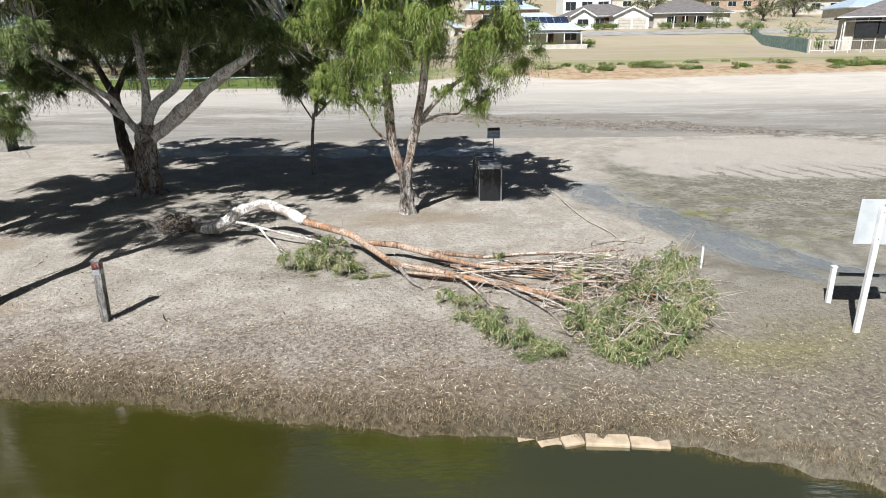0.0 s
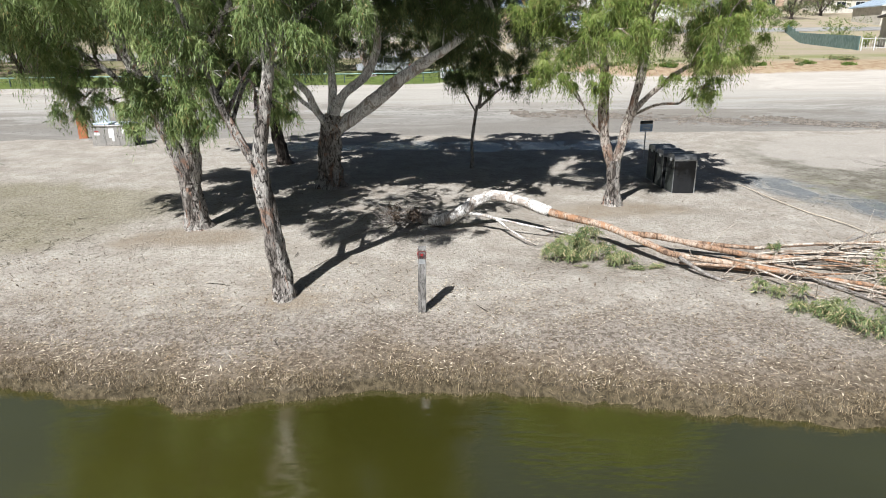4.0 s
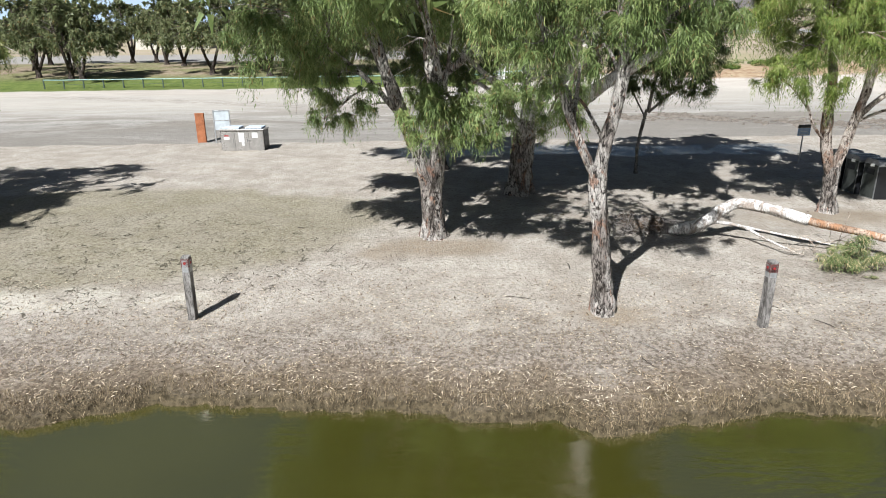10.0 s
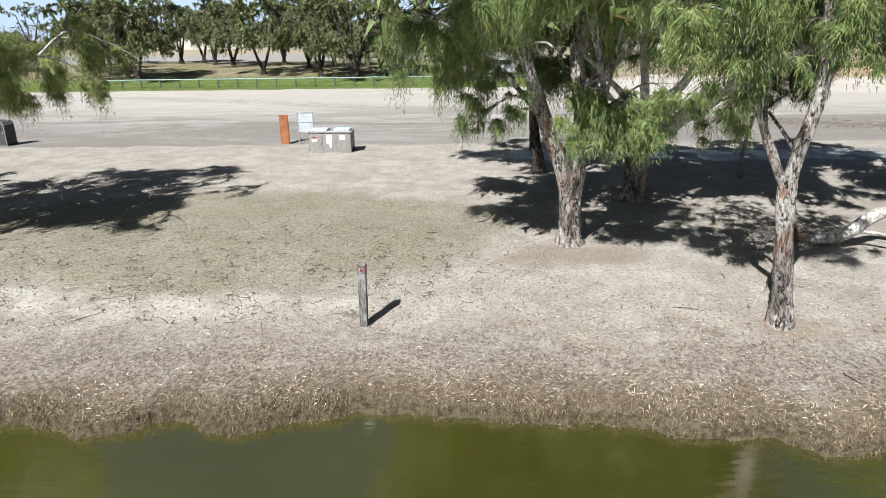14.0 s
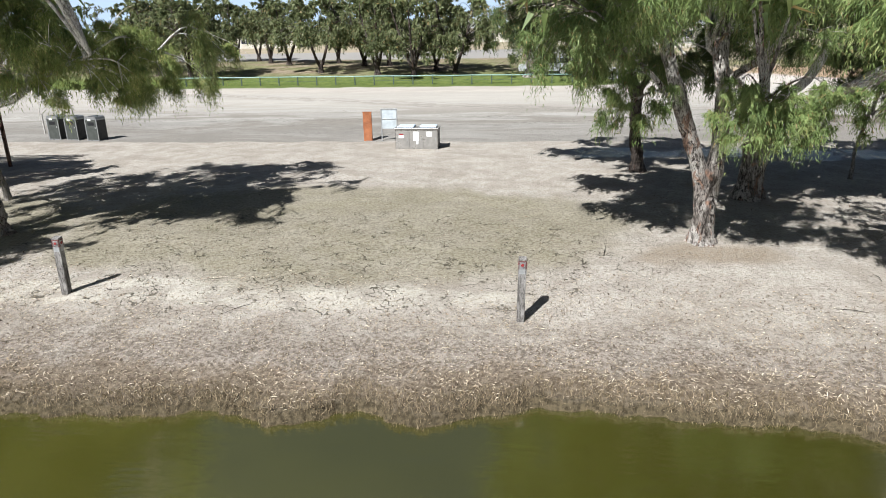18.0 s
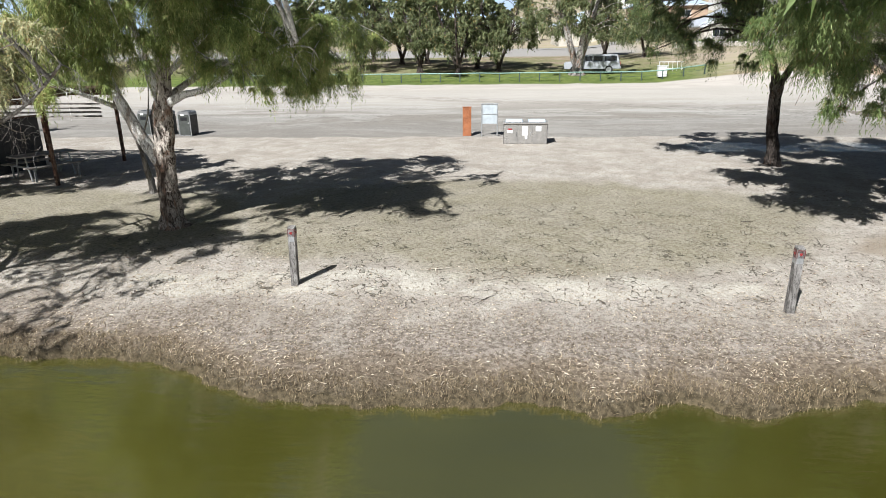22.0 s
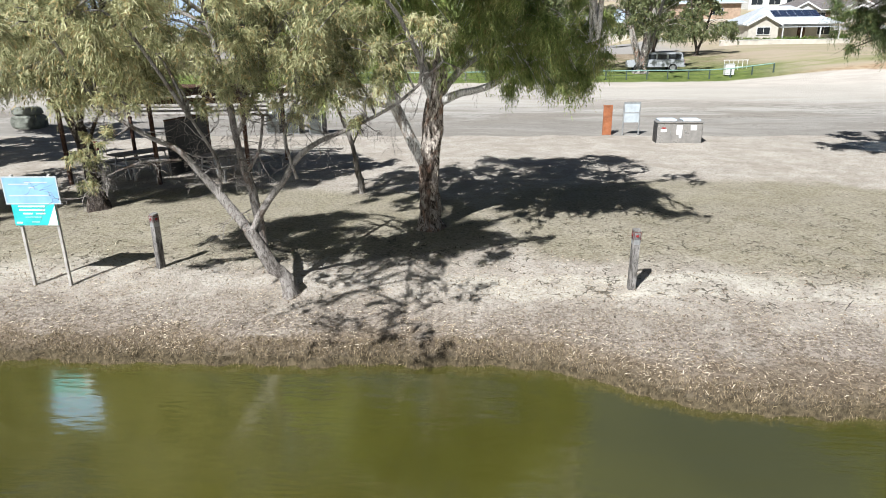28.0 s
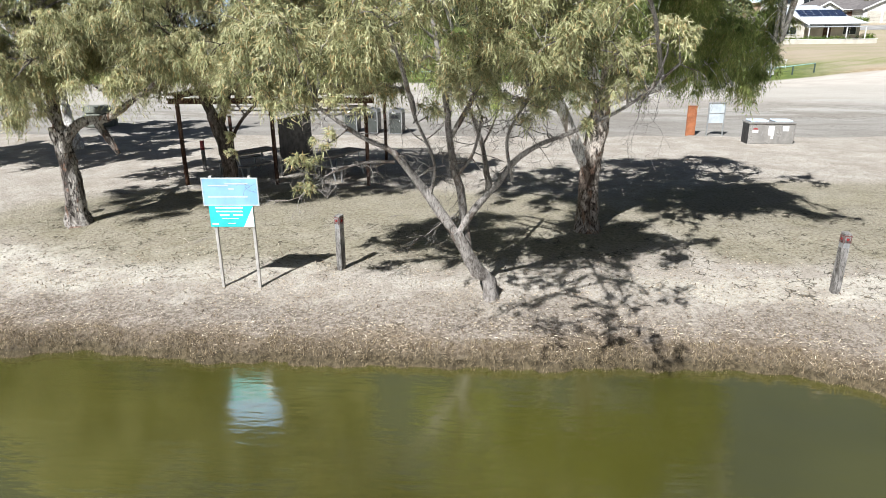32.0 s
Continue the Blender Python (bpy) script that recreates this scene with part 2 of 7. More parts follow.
    bed = k.mix(low, bed, k.mix(k.ramp(fine, 0.35, 0.65), (0.20, 0.185, 0.165), (0.275, 0.255, 0.23)))
    bed = k.mix(k.math("MULTIPLY", k.ramp(y, 34, 46), 0.75), bed, (0.50, 0.465, 0.415))
    c = k.mix(k.ramp(k.math("ADD", y, k.math("MULTIPLY", w, 0.22)), 27.3, 27.6), c, bed)
    clodline = k.math("ADD", k.math("ADD", y, k.math("MULTIPLY", x, 0.42)), k.math("MULTIPLY", w, 0.35))
    clod = k.math("MULTIPLY", k.ramp(k.noise(1.9, k.where((0.6, 1.0, 1), True), 6, 0.78), 0.47, 0.53), k.ramp(k.math("ABSOLUTE", k.math("SUBTRACT", clodline, 34.6)), 0.3, 2.2, 1, 0))
    c = k.mix(k.math("MULTIPLY", clod, k.ramp(x, -2, 4, 0.35, 0.9)), c, k.mix(k.ramp(fine, 0.4, 0.6), (0.08, 0.07, 0.06), (0.20, 0.175, 0.15)))
    right = k.ramp(k.math("ADD", x, k.math("MULTIPLY", w, 0.35)), 4.2, 6.2)
    wetmud = k.mix(k.ramp(wob2, 0.35, 0.65), (0.17, 0.155, 0.125), (0.30, 0.28, 0.235))
    c = k.mix(k.math("MULTIPLY", right, k.math("MULTIPLY", k.ramp(yy, 9.2, 11.5), k.ramp(yy, 27, 21))), c, wetmud)
    c = k.mix(k.math("MULTIPLY", k.ramp(k.noise(9, k.where((0.6, 1.4, 1), True), 4, 0.7), 0.5, 0.62), k.math("MULTIPLY", right, k.math("MULTIPLY", k.ramp(yy, 13, 15), k.ramp(yy, 24, 20)))), c, (0.12, 0.105, 0.08))
    c = k.mix(k.math("MULTIPLY", blob(12.2, 23.0, 6.0, 3.6, 0.90, 1.05), k.ramp(wob2, 0.3, 0.5, 0.75, 0.95)), c, k.mix(k.ramp(fine, 0.35, 0.65), (0.37, 0.335, 0.295), (0.45, 0.412, 0.365)))
    across = k.math("ADD", k.math("MULTIPLY", x, 0.93), k.math("MULTIPLY", y, 0.30))
    across = k.math("ADD", across, k.math("MULTIPLY", k.noise(0.7, pos, 3, 0.6), 0.9))
    tyre = k.ramp(k.math("ADD", k.math("SINE", k.math("MULTIPLY", across, 8.5)), k.math("MULTIPLY", k.math("SUBTRACT", k.noise(2.2, pos, 5, 0.75), 0.5), 4.0)), 0.35, 0.8)
    tyre = k.math("MULTIPLY", tyre, k.math("MULTIPLY", k.ramp(x, 7.6, 9.2), k.math("MULTIPLY", k.ramp(y, 15.5, 16.5), k.ramp(y, 22.5, 20.5))))
    c = k.mix(k.math("MULTIPLY", tyre, 0.85), c, k.mix(k.ramp(fine, 0.45, 0.6), (0.12, 0.105, 0.085), (0.40, 0.37, 0.33)))
    # grassy smears on the damp side
    contour = k.ramp(k.math("ABSOLUTE", k.math("SUBTRACT", k.noise(0.30, k.where((0.55, 1.3, 1), True), 3, 0.5, 0.6), 0.5)), 0.004, 0.028, 1, 0)
    moss = k.math("MULTIPLY", k.math("MULTIPLY", contour, k.ramp(wob2, 0.4, 0.55)), k.math("MULTIPLY", k.ramp(x, 3, 6), k.math("MULTIPLY", k.ramp(y, 8, 9.5), k.ramp(y, 21, 17))))
    c = k.mix(k.math("MULTIPLY", moss, 0.3), c, (0.15, 0.165, 0.04))
    weed = blob(6.65, 15.9, 1.0, 0.2, 0.2)
    for wx, wy, wa, wb in ((7.6, 13.9, 0.8, 0.17), (9.9, 15.6, 1.5, 0.18), (4.5, 17.5, 0.4, 0.3), (8.6, 17.3, 1.6, 0.12)):
        weed = k.math("MAXIMUM", weed, blob(wx, wy, wa, wb, 0.2))
    c = k.mix(k.math("MULTIPLY", weed, k.ramp(wob2, 0.35, 0.55, 0.3, 0.85)), c, (0.16, 0.165, 0.055))

    damp = k.math("MULTIPLY", k.ramp(k.math("ADD", x, k.math("MULTIPLY", w, 0.4)), -0.5, 3.5), k.math("MULTIPLY", k.ramp(yy, 12.5, 8.5), k.ramp(wob2, 0.25, 0.6, 0.5, 1)))
    c = k.mix(k.math("MULTIPLY", damp, 0.75), c, k.mix(k.ramp(fine, 0.3, 0.7), (0.115, 0.10, 0.075), (0.215, 0.19, 0.145)))
    c = k.mix(k.math("MULTIPLY", blob(4.9, 8.5, 1.7, 1.0, 0.1, 1.1), k.ramp(wob2, 0.3, 0.6, 0.35, 0.8)), c, k.mix(k.ramp(fine, 0.35, 0.65), (0.17, 0.155, 0.075), (0.27, 0.25, 0.12)))
    # wet channel, smooth and dark; blue sky reflection is put into its colour
    up = k.math("SUBTRACT", 18.4, y)
    cx = k.math("ADD", 4.3, k.math("ADD", k.math("MULTIPLY", up, 0.30), k.math("MULTIPLY", k.math("MULTIPLY", up, up), 0.022)))
    off = k.math("ABSOLUTE", k.math("ADD", k.math("SUBTRACT", x, cx), k.math("ADD", k.math("MULTIPLY", w, 0.15), k.math("MULTIPLY", w2, 0.7))))
    lane = k.math("MULTIPLY", k.ramp(off, 0.6, 1.25, 1, 0), k.math("MULTIPLY", k.ramp(y, 8.0, 9.5), k.ramp(y, 20.5, 18.5)))
    back = k.math("MULTIPLY", k.ramp(k.math("ABSOLUTE", k.math("SUBTRACT", k.math("ADD", y, k.math("MULTIPLY", w, 0.15)), 24.9)), 0.7, 1.3, 1, 0),
                  k.math("MULTIPLY", k.ramp(x, -13.5, -11.5), k.ramp(x, 4.5, 2)))
    wet = k.math("MULTIPLY", k.math("MAXIMUM", lane, back), k.ramp(k.noise(0.9, k.where((1, 0.6, 1), True), 5, 0.7, 0.5), 0.32, 0.56, 0.25, 1))
    c = k.mix(k.math("MULTIPLY", wet, 0.85), c, k.mix(k.ramp(fine, 0.35, 0.65), (0.125, 0.14, 0.15), (0.19, 0.205, 0.21)))

    # far bank: ochre earth, lawn under the trees, dry paddocks
    left = k.ramp(k.math("ADD", x, w), -4, 3, 1, 0)
    ochre = k.mix(k.ramp(wob2, 0.35, 0.65), (0.30, 0.20, 0.125), (0.42, 0.33, 0.22))
    lawn = k.mix(k.ramp(wob2, 0.3, 0.7), (0.075, 0.115, 0.026), (0.15, 0.185, 0.05))
    paddock = k.mix(k.ramp(k.noise(0.25, k.where((0.4, 1.2, 1), True), 5, 0.65), 0.42, 0.62), (0.365, 0.305, 0.23), (0.32, 0.285, 0.18))
    soil = k.mix(k.ramp(wob2, 0.35, 0.65), (0.20, 0.15, 0.10), (0.33, 0.27, 0.20))
    fy = k.math("ADD", y, k.math("MULTIPLY", w, 0.3))
    beach = k.mix(k.ramp(streak, 0.35, 0.65), (0.43, 0.39, 0.345), (0.51, 0.47, 0.42))
    leftland = k.mix(k.math("MULTIPLY", k.ramp(fy, 62.5, 70), k.ramp(k.noise(0.22, pos, 4, 0.6), 0.4, 0.6, 0.45, 1)), lawn, soil)
    leftland = k.mix(k.ramp(fy, 86, 89), leftland, (0.31, 0.295, 0.275))
    leftland = k.mix(k.ramp(fy, 108, 111), leftland, paddock)
    green = k.math("MULTIPLY", k.ramp(k.math("ABSOLUTE", k.math("SUBTRACT", fy, 63.0)), 0.8, 3.6, 1, 0), k.ramp(k.noise(0.5, k.where((0.5, 1.2, 1), True), 4, 0.65), 0.38, 0.58, 0.15, 0.8))
    rightland = k.mix(green, k.mix(k.ramp(fy, 57.5, 60), ochre, paddock), (0.20, 0.22, 0.08))
    far = k.mix(left, rightland, leftland)
    c = k.mix(k.ramp(k.math("ADD", fy, k.ramp(x, 4, 30, 0, 8)), 51, 52.5), c, beach)
    c = k.mix(k.ramp(k.math("ADD", fy, k.ramp(x, 0, 12, 0, 5)), 57.2, 58.2), c, far)
    k.base(k.mix(k.ramp(grain, 0.3, 0.7, 0.18, 0), c, (0.10, 0.085, 0.065)))
    k.put(k.p.inputs["Roughness"], k.ramp(wet, 0.2, 0.9, 0.95, 0.2))
    rel = k.math("ADD", k.math("MULTIPLY", fine, 1.0), k.math("ADD", k.math("MULTIPLY", grain, 0.3), k.math("MULTIPLY", crack, -0.8)))
    k.bump(k.math("MULTIPLY", rel, k.ramp(wet, 0.1, 0.8, 1, 0.1)), 0.8, 0.05)
    return k.m


def water_material():
    k = Mat("murky_water", 0.13, 0, 1.0)
    k.p.inputs["IOR"].default_value = 2.25
    n = k.noise(0.3, k.geo.outputs["Position"], 3, 0.5)
    # murky base lightens towards -x, partly painting in weak sky reflection
    silt_sheen = k.ramp(k.math("ADD", k.xyz(k.geo.outputs["Position"])[0], k.math("MULTIPLY", k.math("SUBTRACT", n, 0.5), 14.0)), -3, -26)
    clear = k.mix(k.ramp(n, 0.35, 0.65), (0.034, 0.033, 0.005), (0.044, 0.042, 0.007))
    k.base(k.mix(silt_sheen, clear, k.mix(k.ramp(n, 0.35, 0.65), (0.053, 0.051, 0.0085), (0.071, 0.068, 0.012))))
    big = k.noise(1.3, k.where((0.45, 1.6, 1), True), 3, 0.5)
    small = k.noise(7.0, k.where((0.5, 1.6, 1), True), 2, 0.5)
    k.bump(k.math("ADD", big, k.math("MULTIPLY", small, 0.3)), 0.22, 0.05)
    return k.m


GROUND = ground_material()
WATER = water_material()
BARK_ROUGH = bark_material("rough_gum_bark", (0.10, 0.085, 0.074), (0.34, 0.30, 0.268), (0.58, 0.54, 0.495), (0.37, 0.215, 0.15), 0.5, 1.1, 1.0)
BARK_WHITE = bark_material("white_gum_bark", (0.11, 0.10, 0.09), (0.36, 0.335, 0.31), (0.70, 0.675, 0.64), (0.33, 0.27, 0.225), 0.85, 0.4)
BARK_DARK = bark_material("dark_gum_bark", (0.04, 0.033, 0.028), (0.11, 0.09, 0.078), (0.22, 0.19, 0.165), (0.10, 0.06, 0.045), 0.3, 1.0, 0.6)
BARK_GREY = bark_material("grey_smooth_bark", (0.085, 0.073, 0.064), (0.20, 0.18, 0.163), (0.32, 0.295, 0.272), (0.17, 0.13, 0.105), 0.6, 0.6)
BARK_ORANGE = bark_material("orange_peeling_bark", (0.13, 0.085, 0.06), (0.35, 0.225, 0.15), (0.48, 0.38, 0.30), (0.40, 0.215, 0.12), 0.4, 0.6)
BARK_PINK = bark_material("pinkish_peeling_bark", (0.11, 0.08, 0.064), (0.32, 0.25, 0.205), (0.58, 0.51, 0.445), (0.36, 0.22, 0.155), 0.6, 0.9, 0.9)
DEADWOOD = bark_material("bleached_twigs", (0.20, 0.16, 0.12), (0.38, 0.32, 0.26), (0.55, 0.49, 0.42), (0.30, 0.22, 0.16), 0.6, 0.4)
LEAF_BRIGHT = leaf_material("yellow_green_leaves", (0.095, 0.145, 0.03), (0.205, 0.27, 0.058), (0.35, 0.39, 0.135))
LEAF_GREEN = leaf_material("green_gum_leaves", (0.095, 0.142, 0.042), (0.198, 0.265, 0.088), (0.335, 0.38, 0.15))
LEAF_FRESH = leaf_material("fresh_green_leaves", (0.13, 0.178, 0.052), (0.30, 0.36, 0.11), (0.56, 0.54, 0.22))
# first grey-green tone is deepened to paint shaded gaps among the leaves
LEAF_GREY = leaf_material("grey_green_leaves", (0.16, 0.172, 0.075), (0.47, 0.465, 0.245), (0.68, 0.64, 0.40), (0.46, 0.34, 0.16), 0.12)
# darker gum leaves, with crown shade put into the colour
LEAF_SHADED = leaf_material("shaded_gum_leaves", (0.045, 0.068, 0.022), (0.105, 0.145, 0.047), (0.225, 0.26, 0.10))
LEAF_FALLEN = leaf_material("wilting_leaves", (0.10, 0.15, 0.055), (0.23, 0.28, 0.115), (0.42, 0.41, 0.23), (0.50, 0.41, 0.24), 0.2)
LEAF_FAR = leaf_material("park_tree_leaves", (0.08, 0.10, 0.04), (0.17, 0.195, 0.085), (0.29, 0.30, 0.16))
LEAF_HEDGE = leaf_material("garden_shrub_leaves", (0.07, 0.12, 0.025), (0.15, 0.22, 0.045), (0.26, 0.33, 0.09))


# ---- mesh helpers ----
class Geo:
    """Vertices and faces of one mesh."""

    def __init__(self):
        self.v, self.f = [], []

    def tube(self, pts, radii, sides=8, rough=0.0, seed=0, cap=True, steps=4):
        """A tapered, uneven limb along a smoothed path."""
        P = [Vector(p) for p in pts]
        path, rad = [], []
        for i in range(len(P) - 1):
            a, b, c, d = P[max(i - 1, 0)], P[i], P[i + 1], P[min(i + 2, len(P) - 1)]
            for s in range(steps):
                t = s / steps
                path.append(0.5 * ((2 * b) + (c - a) * t + (2 * a - 5 * b + 4 * c - d) * t * t + (3 * b - a - 3 * c + d) * t ** 3))
                rad.append(radii[i] * (1 - t) + radii[i + 1] * t)
        path.append(P[-1])
        rad.append(radii[-1])
        o, n = len(self.v), len(path)
        side = None
        for i, p in enumerate(path):
            d = (path[min(i + 1, n - 1)] - path[max(i - 1, 0)]).normalized()
            if side is None:
                side = d.orthogonal().normalized()
            side = (side - d * side.dot(d)).normalized()
            up = d.cross(side)
            for k in range(sides):
                a = 2 * math.pi * k / sides
                q = side * math.cos(a) + up * math.sin(a)
                r = rad[i]
                if rough:
                    r *= 1 + rough * noise.noise(p * 1.7 + q * 1.3 + Vector((seed, 0, 0))) + 0.5 * rough * noise.noise(p * 5 + q * 2.5) + 0.4 * rough * noise.noise(Vector((p.x, p.y, p.z * 0.45)) * 9 + q * 5)
                self.v.append(p + q * r)
        for i in range(n - 1):
            for k in range(sides):
                a, b = o + i * sides + k, o + i * sides + (k + 1) % sides
                self.f.append((a, b, b + sides, a + sides))
        if cap:
            self.f.append(tuple(range(o + sides - 1, o - 1, -1)))
            self.f.append(tuple(o + (n - 1) * sides + k for k in range(sides)))
        return path

    def mesh(self, name, smooth=True):
        me = bpy.data.meshes.new(name)
        me.from_pydata([tuple(v) for v in self.v], [], self.f)
        if smooth:
            me.polygons.foreach_set("use_smooth", [True] * len(me.polygons))
        me.update()
        return me


def quads_mesh(name, v):
    """A mesh of loose faces from an array (n, corners, 3)."""
    n, c = v.shape[:2]
    me = bpy.data.meshes.new(name)
    me.vertices.add(n * c)
    me.vertices.foreach_set("co", np.ascontiguousarray(v, dtype=np.float32).ravel())
    me.loops.add(n * c)
    me.loops.foreach_set("vertex_index", np.arange(n * c, dtype=np.int32))
    me.polygons.add(n)
    me.polygons.foreach_set("loop_start", np.arange(0, n * c, c, dtype=np.int32))
    me.update(calc_edges=True)
    me.validate()
    return me


def box(bm, x, y, z, sx, sy, sz, bevel=0.0, turn=None):
    """A box with its base's middle at x, y, z."""
    made = bmesh.ops.create_cube(bm, size=1)["verts"]
    for v in made:
        v.co = Vector((v.co.x * sx, v.co.y * sy, (v.co.z + 0.5) * sz))
        if turn:
            v.co = turn @ v.co
        v.co += Vector((x, y, z))
    if bevel:
        edges = {e for v in made for e in v.link_edges}
        bmesh.ops.bevel(bm, geom=list(edges), offset=bevel, segments=2, affect="EDGES", profile=0.5)
    return bm


def one_box(x, y, z, sx, sy, sz, bevel=0.0, turn=None):
    return box(bmesh.new(), x, y, z, sx, sy, sz, bevel, turn)


def bar(bm, a, b, r, sides=8):
    """A straight round bar from a to b."""
    a, b = Vector(a), Vector(b)
    d = b - a
    m = Matrix.Translation((a + b) / 2) @ d.to_track_quat("Z", "Y").to_matrix().to_4x4()
    bmesh.ops.create_cone(bm, cap_ends=True, segments=sides, radius1=r, radius2=r, depth=d.length, matrix=m)
    return bm


def prism(bm, outline, depth, m):
    """A flat outline (x, z) pulled along y by depth, set at m."""
    a = [bm.verts.new(m @ Vector((x, 0, z))) for x, z in outline]
    b = [bm.verts.new(m @ Vector((x, depth, z))) for x, z in outline]
    n = len(outline)
    bm.faces.new(a)
    bm.faces.new(b[::-1])
    for i in range(n):
        bm.faces.new((a[i], b[i], b[(i + 1) % n], a[(i + 1) % n]))
    bmesh.ops.recalc_face_normals(bm, faces=bm.faces[:])
    return bm


def part(name, shape, material, parent=None, label="", kind=""):
    """Links a bmesh, a Geo or a mesh as one mesh object under parent."""
    if isinstance(shape, bmesh.types.BMesh):
        me = bpy.data.meshes.new(name)
        shape.to_mesh(me)
        shape.free()
    elif isinstance(shape, Geo):
        me = shape.mesh(name)
    else:
        me = shape
    if not me.materials:
        me.materials.append(material)
    ob = new(name, me)
    ob.parent = parent
    return tagged(ob, label, kind=kind)


def thing(name, x, y, z, label, category, group="", turn=0.0):
    ob = new(name)
    ob.matrix_world = pose(x, y, z, 0, 0, turn)
    ob.empty_display_size = 0.2
    return tagged(ob, label, category, group)


# ---- ground and water ----
WATER_Z = -0.25
SHORE_X = np.array([-60, -42, -36, -35, -33, -29, -25, -24.4, -23.3, -22.2, -20.9, -19.8, -18.7, -17.9, -17.4, -17.05, -16.6, -15.9, -15.6, -15.3, -14.4, -13.7, -12.3, -11.2, -10.0, -9.2, -8.5, -7.8, -7.0, -6.4, -5.4, -4, -2.3, -0.2, 2.7, 4.7, 8, 20])
SHORE_Y = np.array([9, 8.6, 8.5, 8.7, 8.5, 8.55, 8.78, 8.7, 8.22, 7.74, 7.65, 7.76, 7.88, 7.63, 7.7, 8.06, 8.03, 7.62, 7.83, 7.93, 8.27, 8.22, 8.03, 8.07, 7.66, 7.75, 7.33, 7.52, 7.66, 7.87, 7.77, 7.65, 7.23, 6.9, 6.6, 5.8, 4.5, 2])


def shore(x):
    s = np.interp(x, SHORE_X, SHORE_Y)
    return s + 0.05 * np.sin(x * 3.1) * np.sin(x * 0.77 + 1) + 0.035 * np.sin(x * 8.3 + 2) + 0.03 * np.sin(x * 19.0) + 0.018 * np.sin(x * 43.0 + 1)


NEAR_S = [-3000, -6, -2, -0.35, 0.0, 0.06, 0.4, 1.4, 3.2, 6.0, 12, 20, 44]
NEAR_Z = [-1.6, -1.6, -0.9, -0.42, -0.28, -0.13, -0.04, 0.06, 0.20, 0.34, 0.38, 0.46, 0.72]
FAR_Y = [0, 50, 57, 60, 63, 75, 83, 100, 115, 150, 250, 500, 3000]
FAR_L = [0, 0, 0.02, 0.08, 0.5, 1.35, 1.55, 2.0, 2.5, 3.8, 6.0, 9, 20]
FAR_R = [0, 0, 1.2, 1.45, 1.65, 2.2, 2.35, 2.75, 5.1, 8.5, 20, 50, 110]


def height(x, y):
    """Height of the bare ground, for numbers or arrays."""
    x, y = np.asarray(x, float), np.asarray(y, float)
    e = shore(x)
    s = np.where(y < 11, np.where(y > e, (y - e) * 3.0 / (11 - e), y - e), y - 8.0)
    z = np.interp(s, NEAR_S, NEAR_Z)
    z = z - 0.17 * np.clip((x + 7) / 4, 0, 1) * np.clip((y - 10.5) / 1.6, 0, 1) * np.clip((27 - y) / 5, 0, 1)
    r = np.clip((x + 6) / 12, 0, 1)
    yr = y + 3.0 * np.clip(x / 30, 0, 1) * r
    z = z + np.interp(y, FAR_Y, FAR_L) * (1 - r) + np.interp(yr, FAR_Y, FAR_R) * r
    return z + 0.018 * np.sin(x * 1.7 + y) * np.sin(y * 1.3 - 0.4 * x) + 0.008 * np.sin(x * 5.1 - y * 3.3) * np.sin(y * 6.1)


def hz(x, y):
    return float(height(x, y))


def build_ground():
    far = [60, 75, 95, 130, 190, 300, 500, 900, 1600, 3000]
    xs = np.array([-v for v in far[::-1] if v > 62] + list(np.arange(-62, -44, 1.0)) + list(np.arange(-44, 13, 0.16)) + list(np.arange(13, 62, 1.0)) + [v for v in far if v > 62], float)
    ys = np.array([-3000, -1200, -400, -100, -30, 0, 3] + list(np.arange(4, 7, 0.3)) + list(np.arange(7, 10.5, 0.07)) + list(np.arange(10.5, 20, 0.16)) + list(np.arange(20, 34, 0.4)) + list(np.arange(34, 66, 0.8)) + list(np.arange(66, 120, 3)) + [125, 150, 200, 260, 350, 500, 900, 1600, 3000], float)
    X, Y = np.meshgrid(xs, ys)
    Z = height(X, Y)
    v = np.stack([X, Y, Z], -1).reshape(-1, 3)
    near = (v[:, 1] > 6) & (v[:, 1] < 30) & (v[:, 0] > -46) & (v[:, 0] < 14)
    for i in np.nonzero(near)[0]:
        p = Vector((v[i, 0], v[i, 1], 0))
        v[i, 2] += 0.022 * noise.noise(p * 1.4) + 0.016 * noise.noise(p * 4.3) + 0.01 * noise.noise(p * 11)
    nx, ny = len(xs), len(ys)
    i = np.arange((ny - 1) * (nx - 1))
    a = (i // (nx - 1)) * nx + i % (nx - 1)
    f = np.stack([a, a + 1, a + nx + 1, a + nx], -1).astype(np.int32)
    me = bpy.data.meshes.new("ground")
    me.vertices.add(len(v))
    me.vertices.foreach_set("co", v.astype(np.float32).ravel())
    me.loops.add(len(f) * 4)
    me.loops.foreach_set("vertex_index", f.ravel())
    me.polygons.add(len(f))
    me.polygons.foreach_set("loop_start", np.arange(0, len(f) * 4, 4, dtype=np.int32))
    me.polygons.foreach_set("use_smooth", [True] * len(f))
    me.update(calc_edges=True)
    ob = part("ground", me, GROUND, None, "pale dry lake shore with litter, cracked mud and far paddocks", "structure")
    return tagged(ob, category="ground")


build_ground()
wbm = bmesh.new()
wv = [wbm.verts.new(p) for p in ((-3000, -3000, WATER_Z), (3000, -3000, WATER_Z), (3000, 9.4, WATER_Z), (-3000, 9.4, WATER_Z))]
wbm.faces.new(wv)
tagged(part("water", wbm, WATER, None, "still murky olive-green lake water", "structure"), category="water")


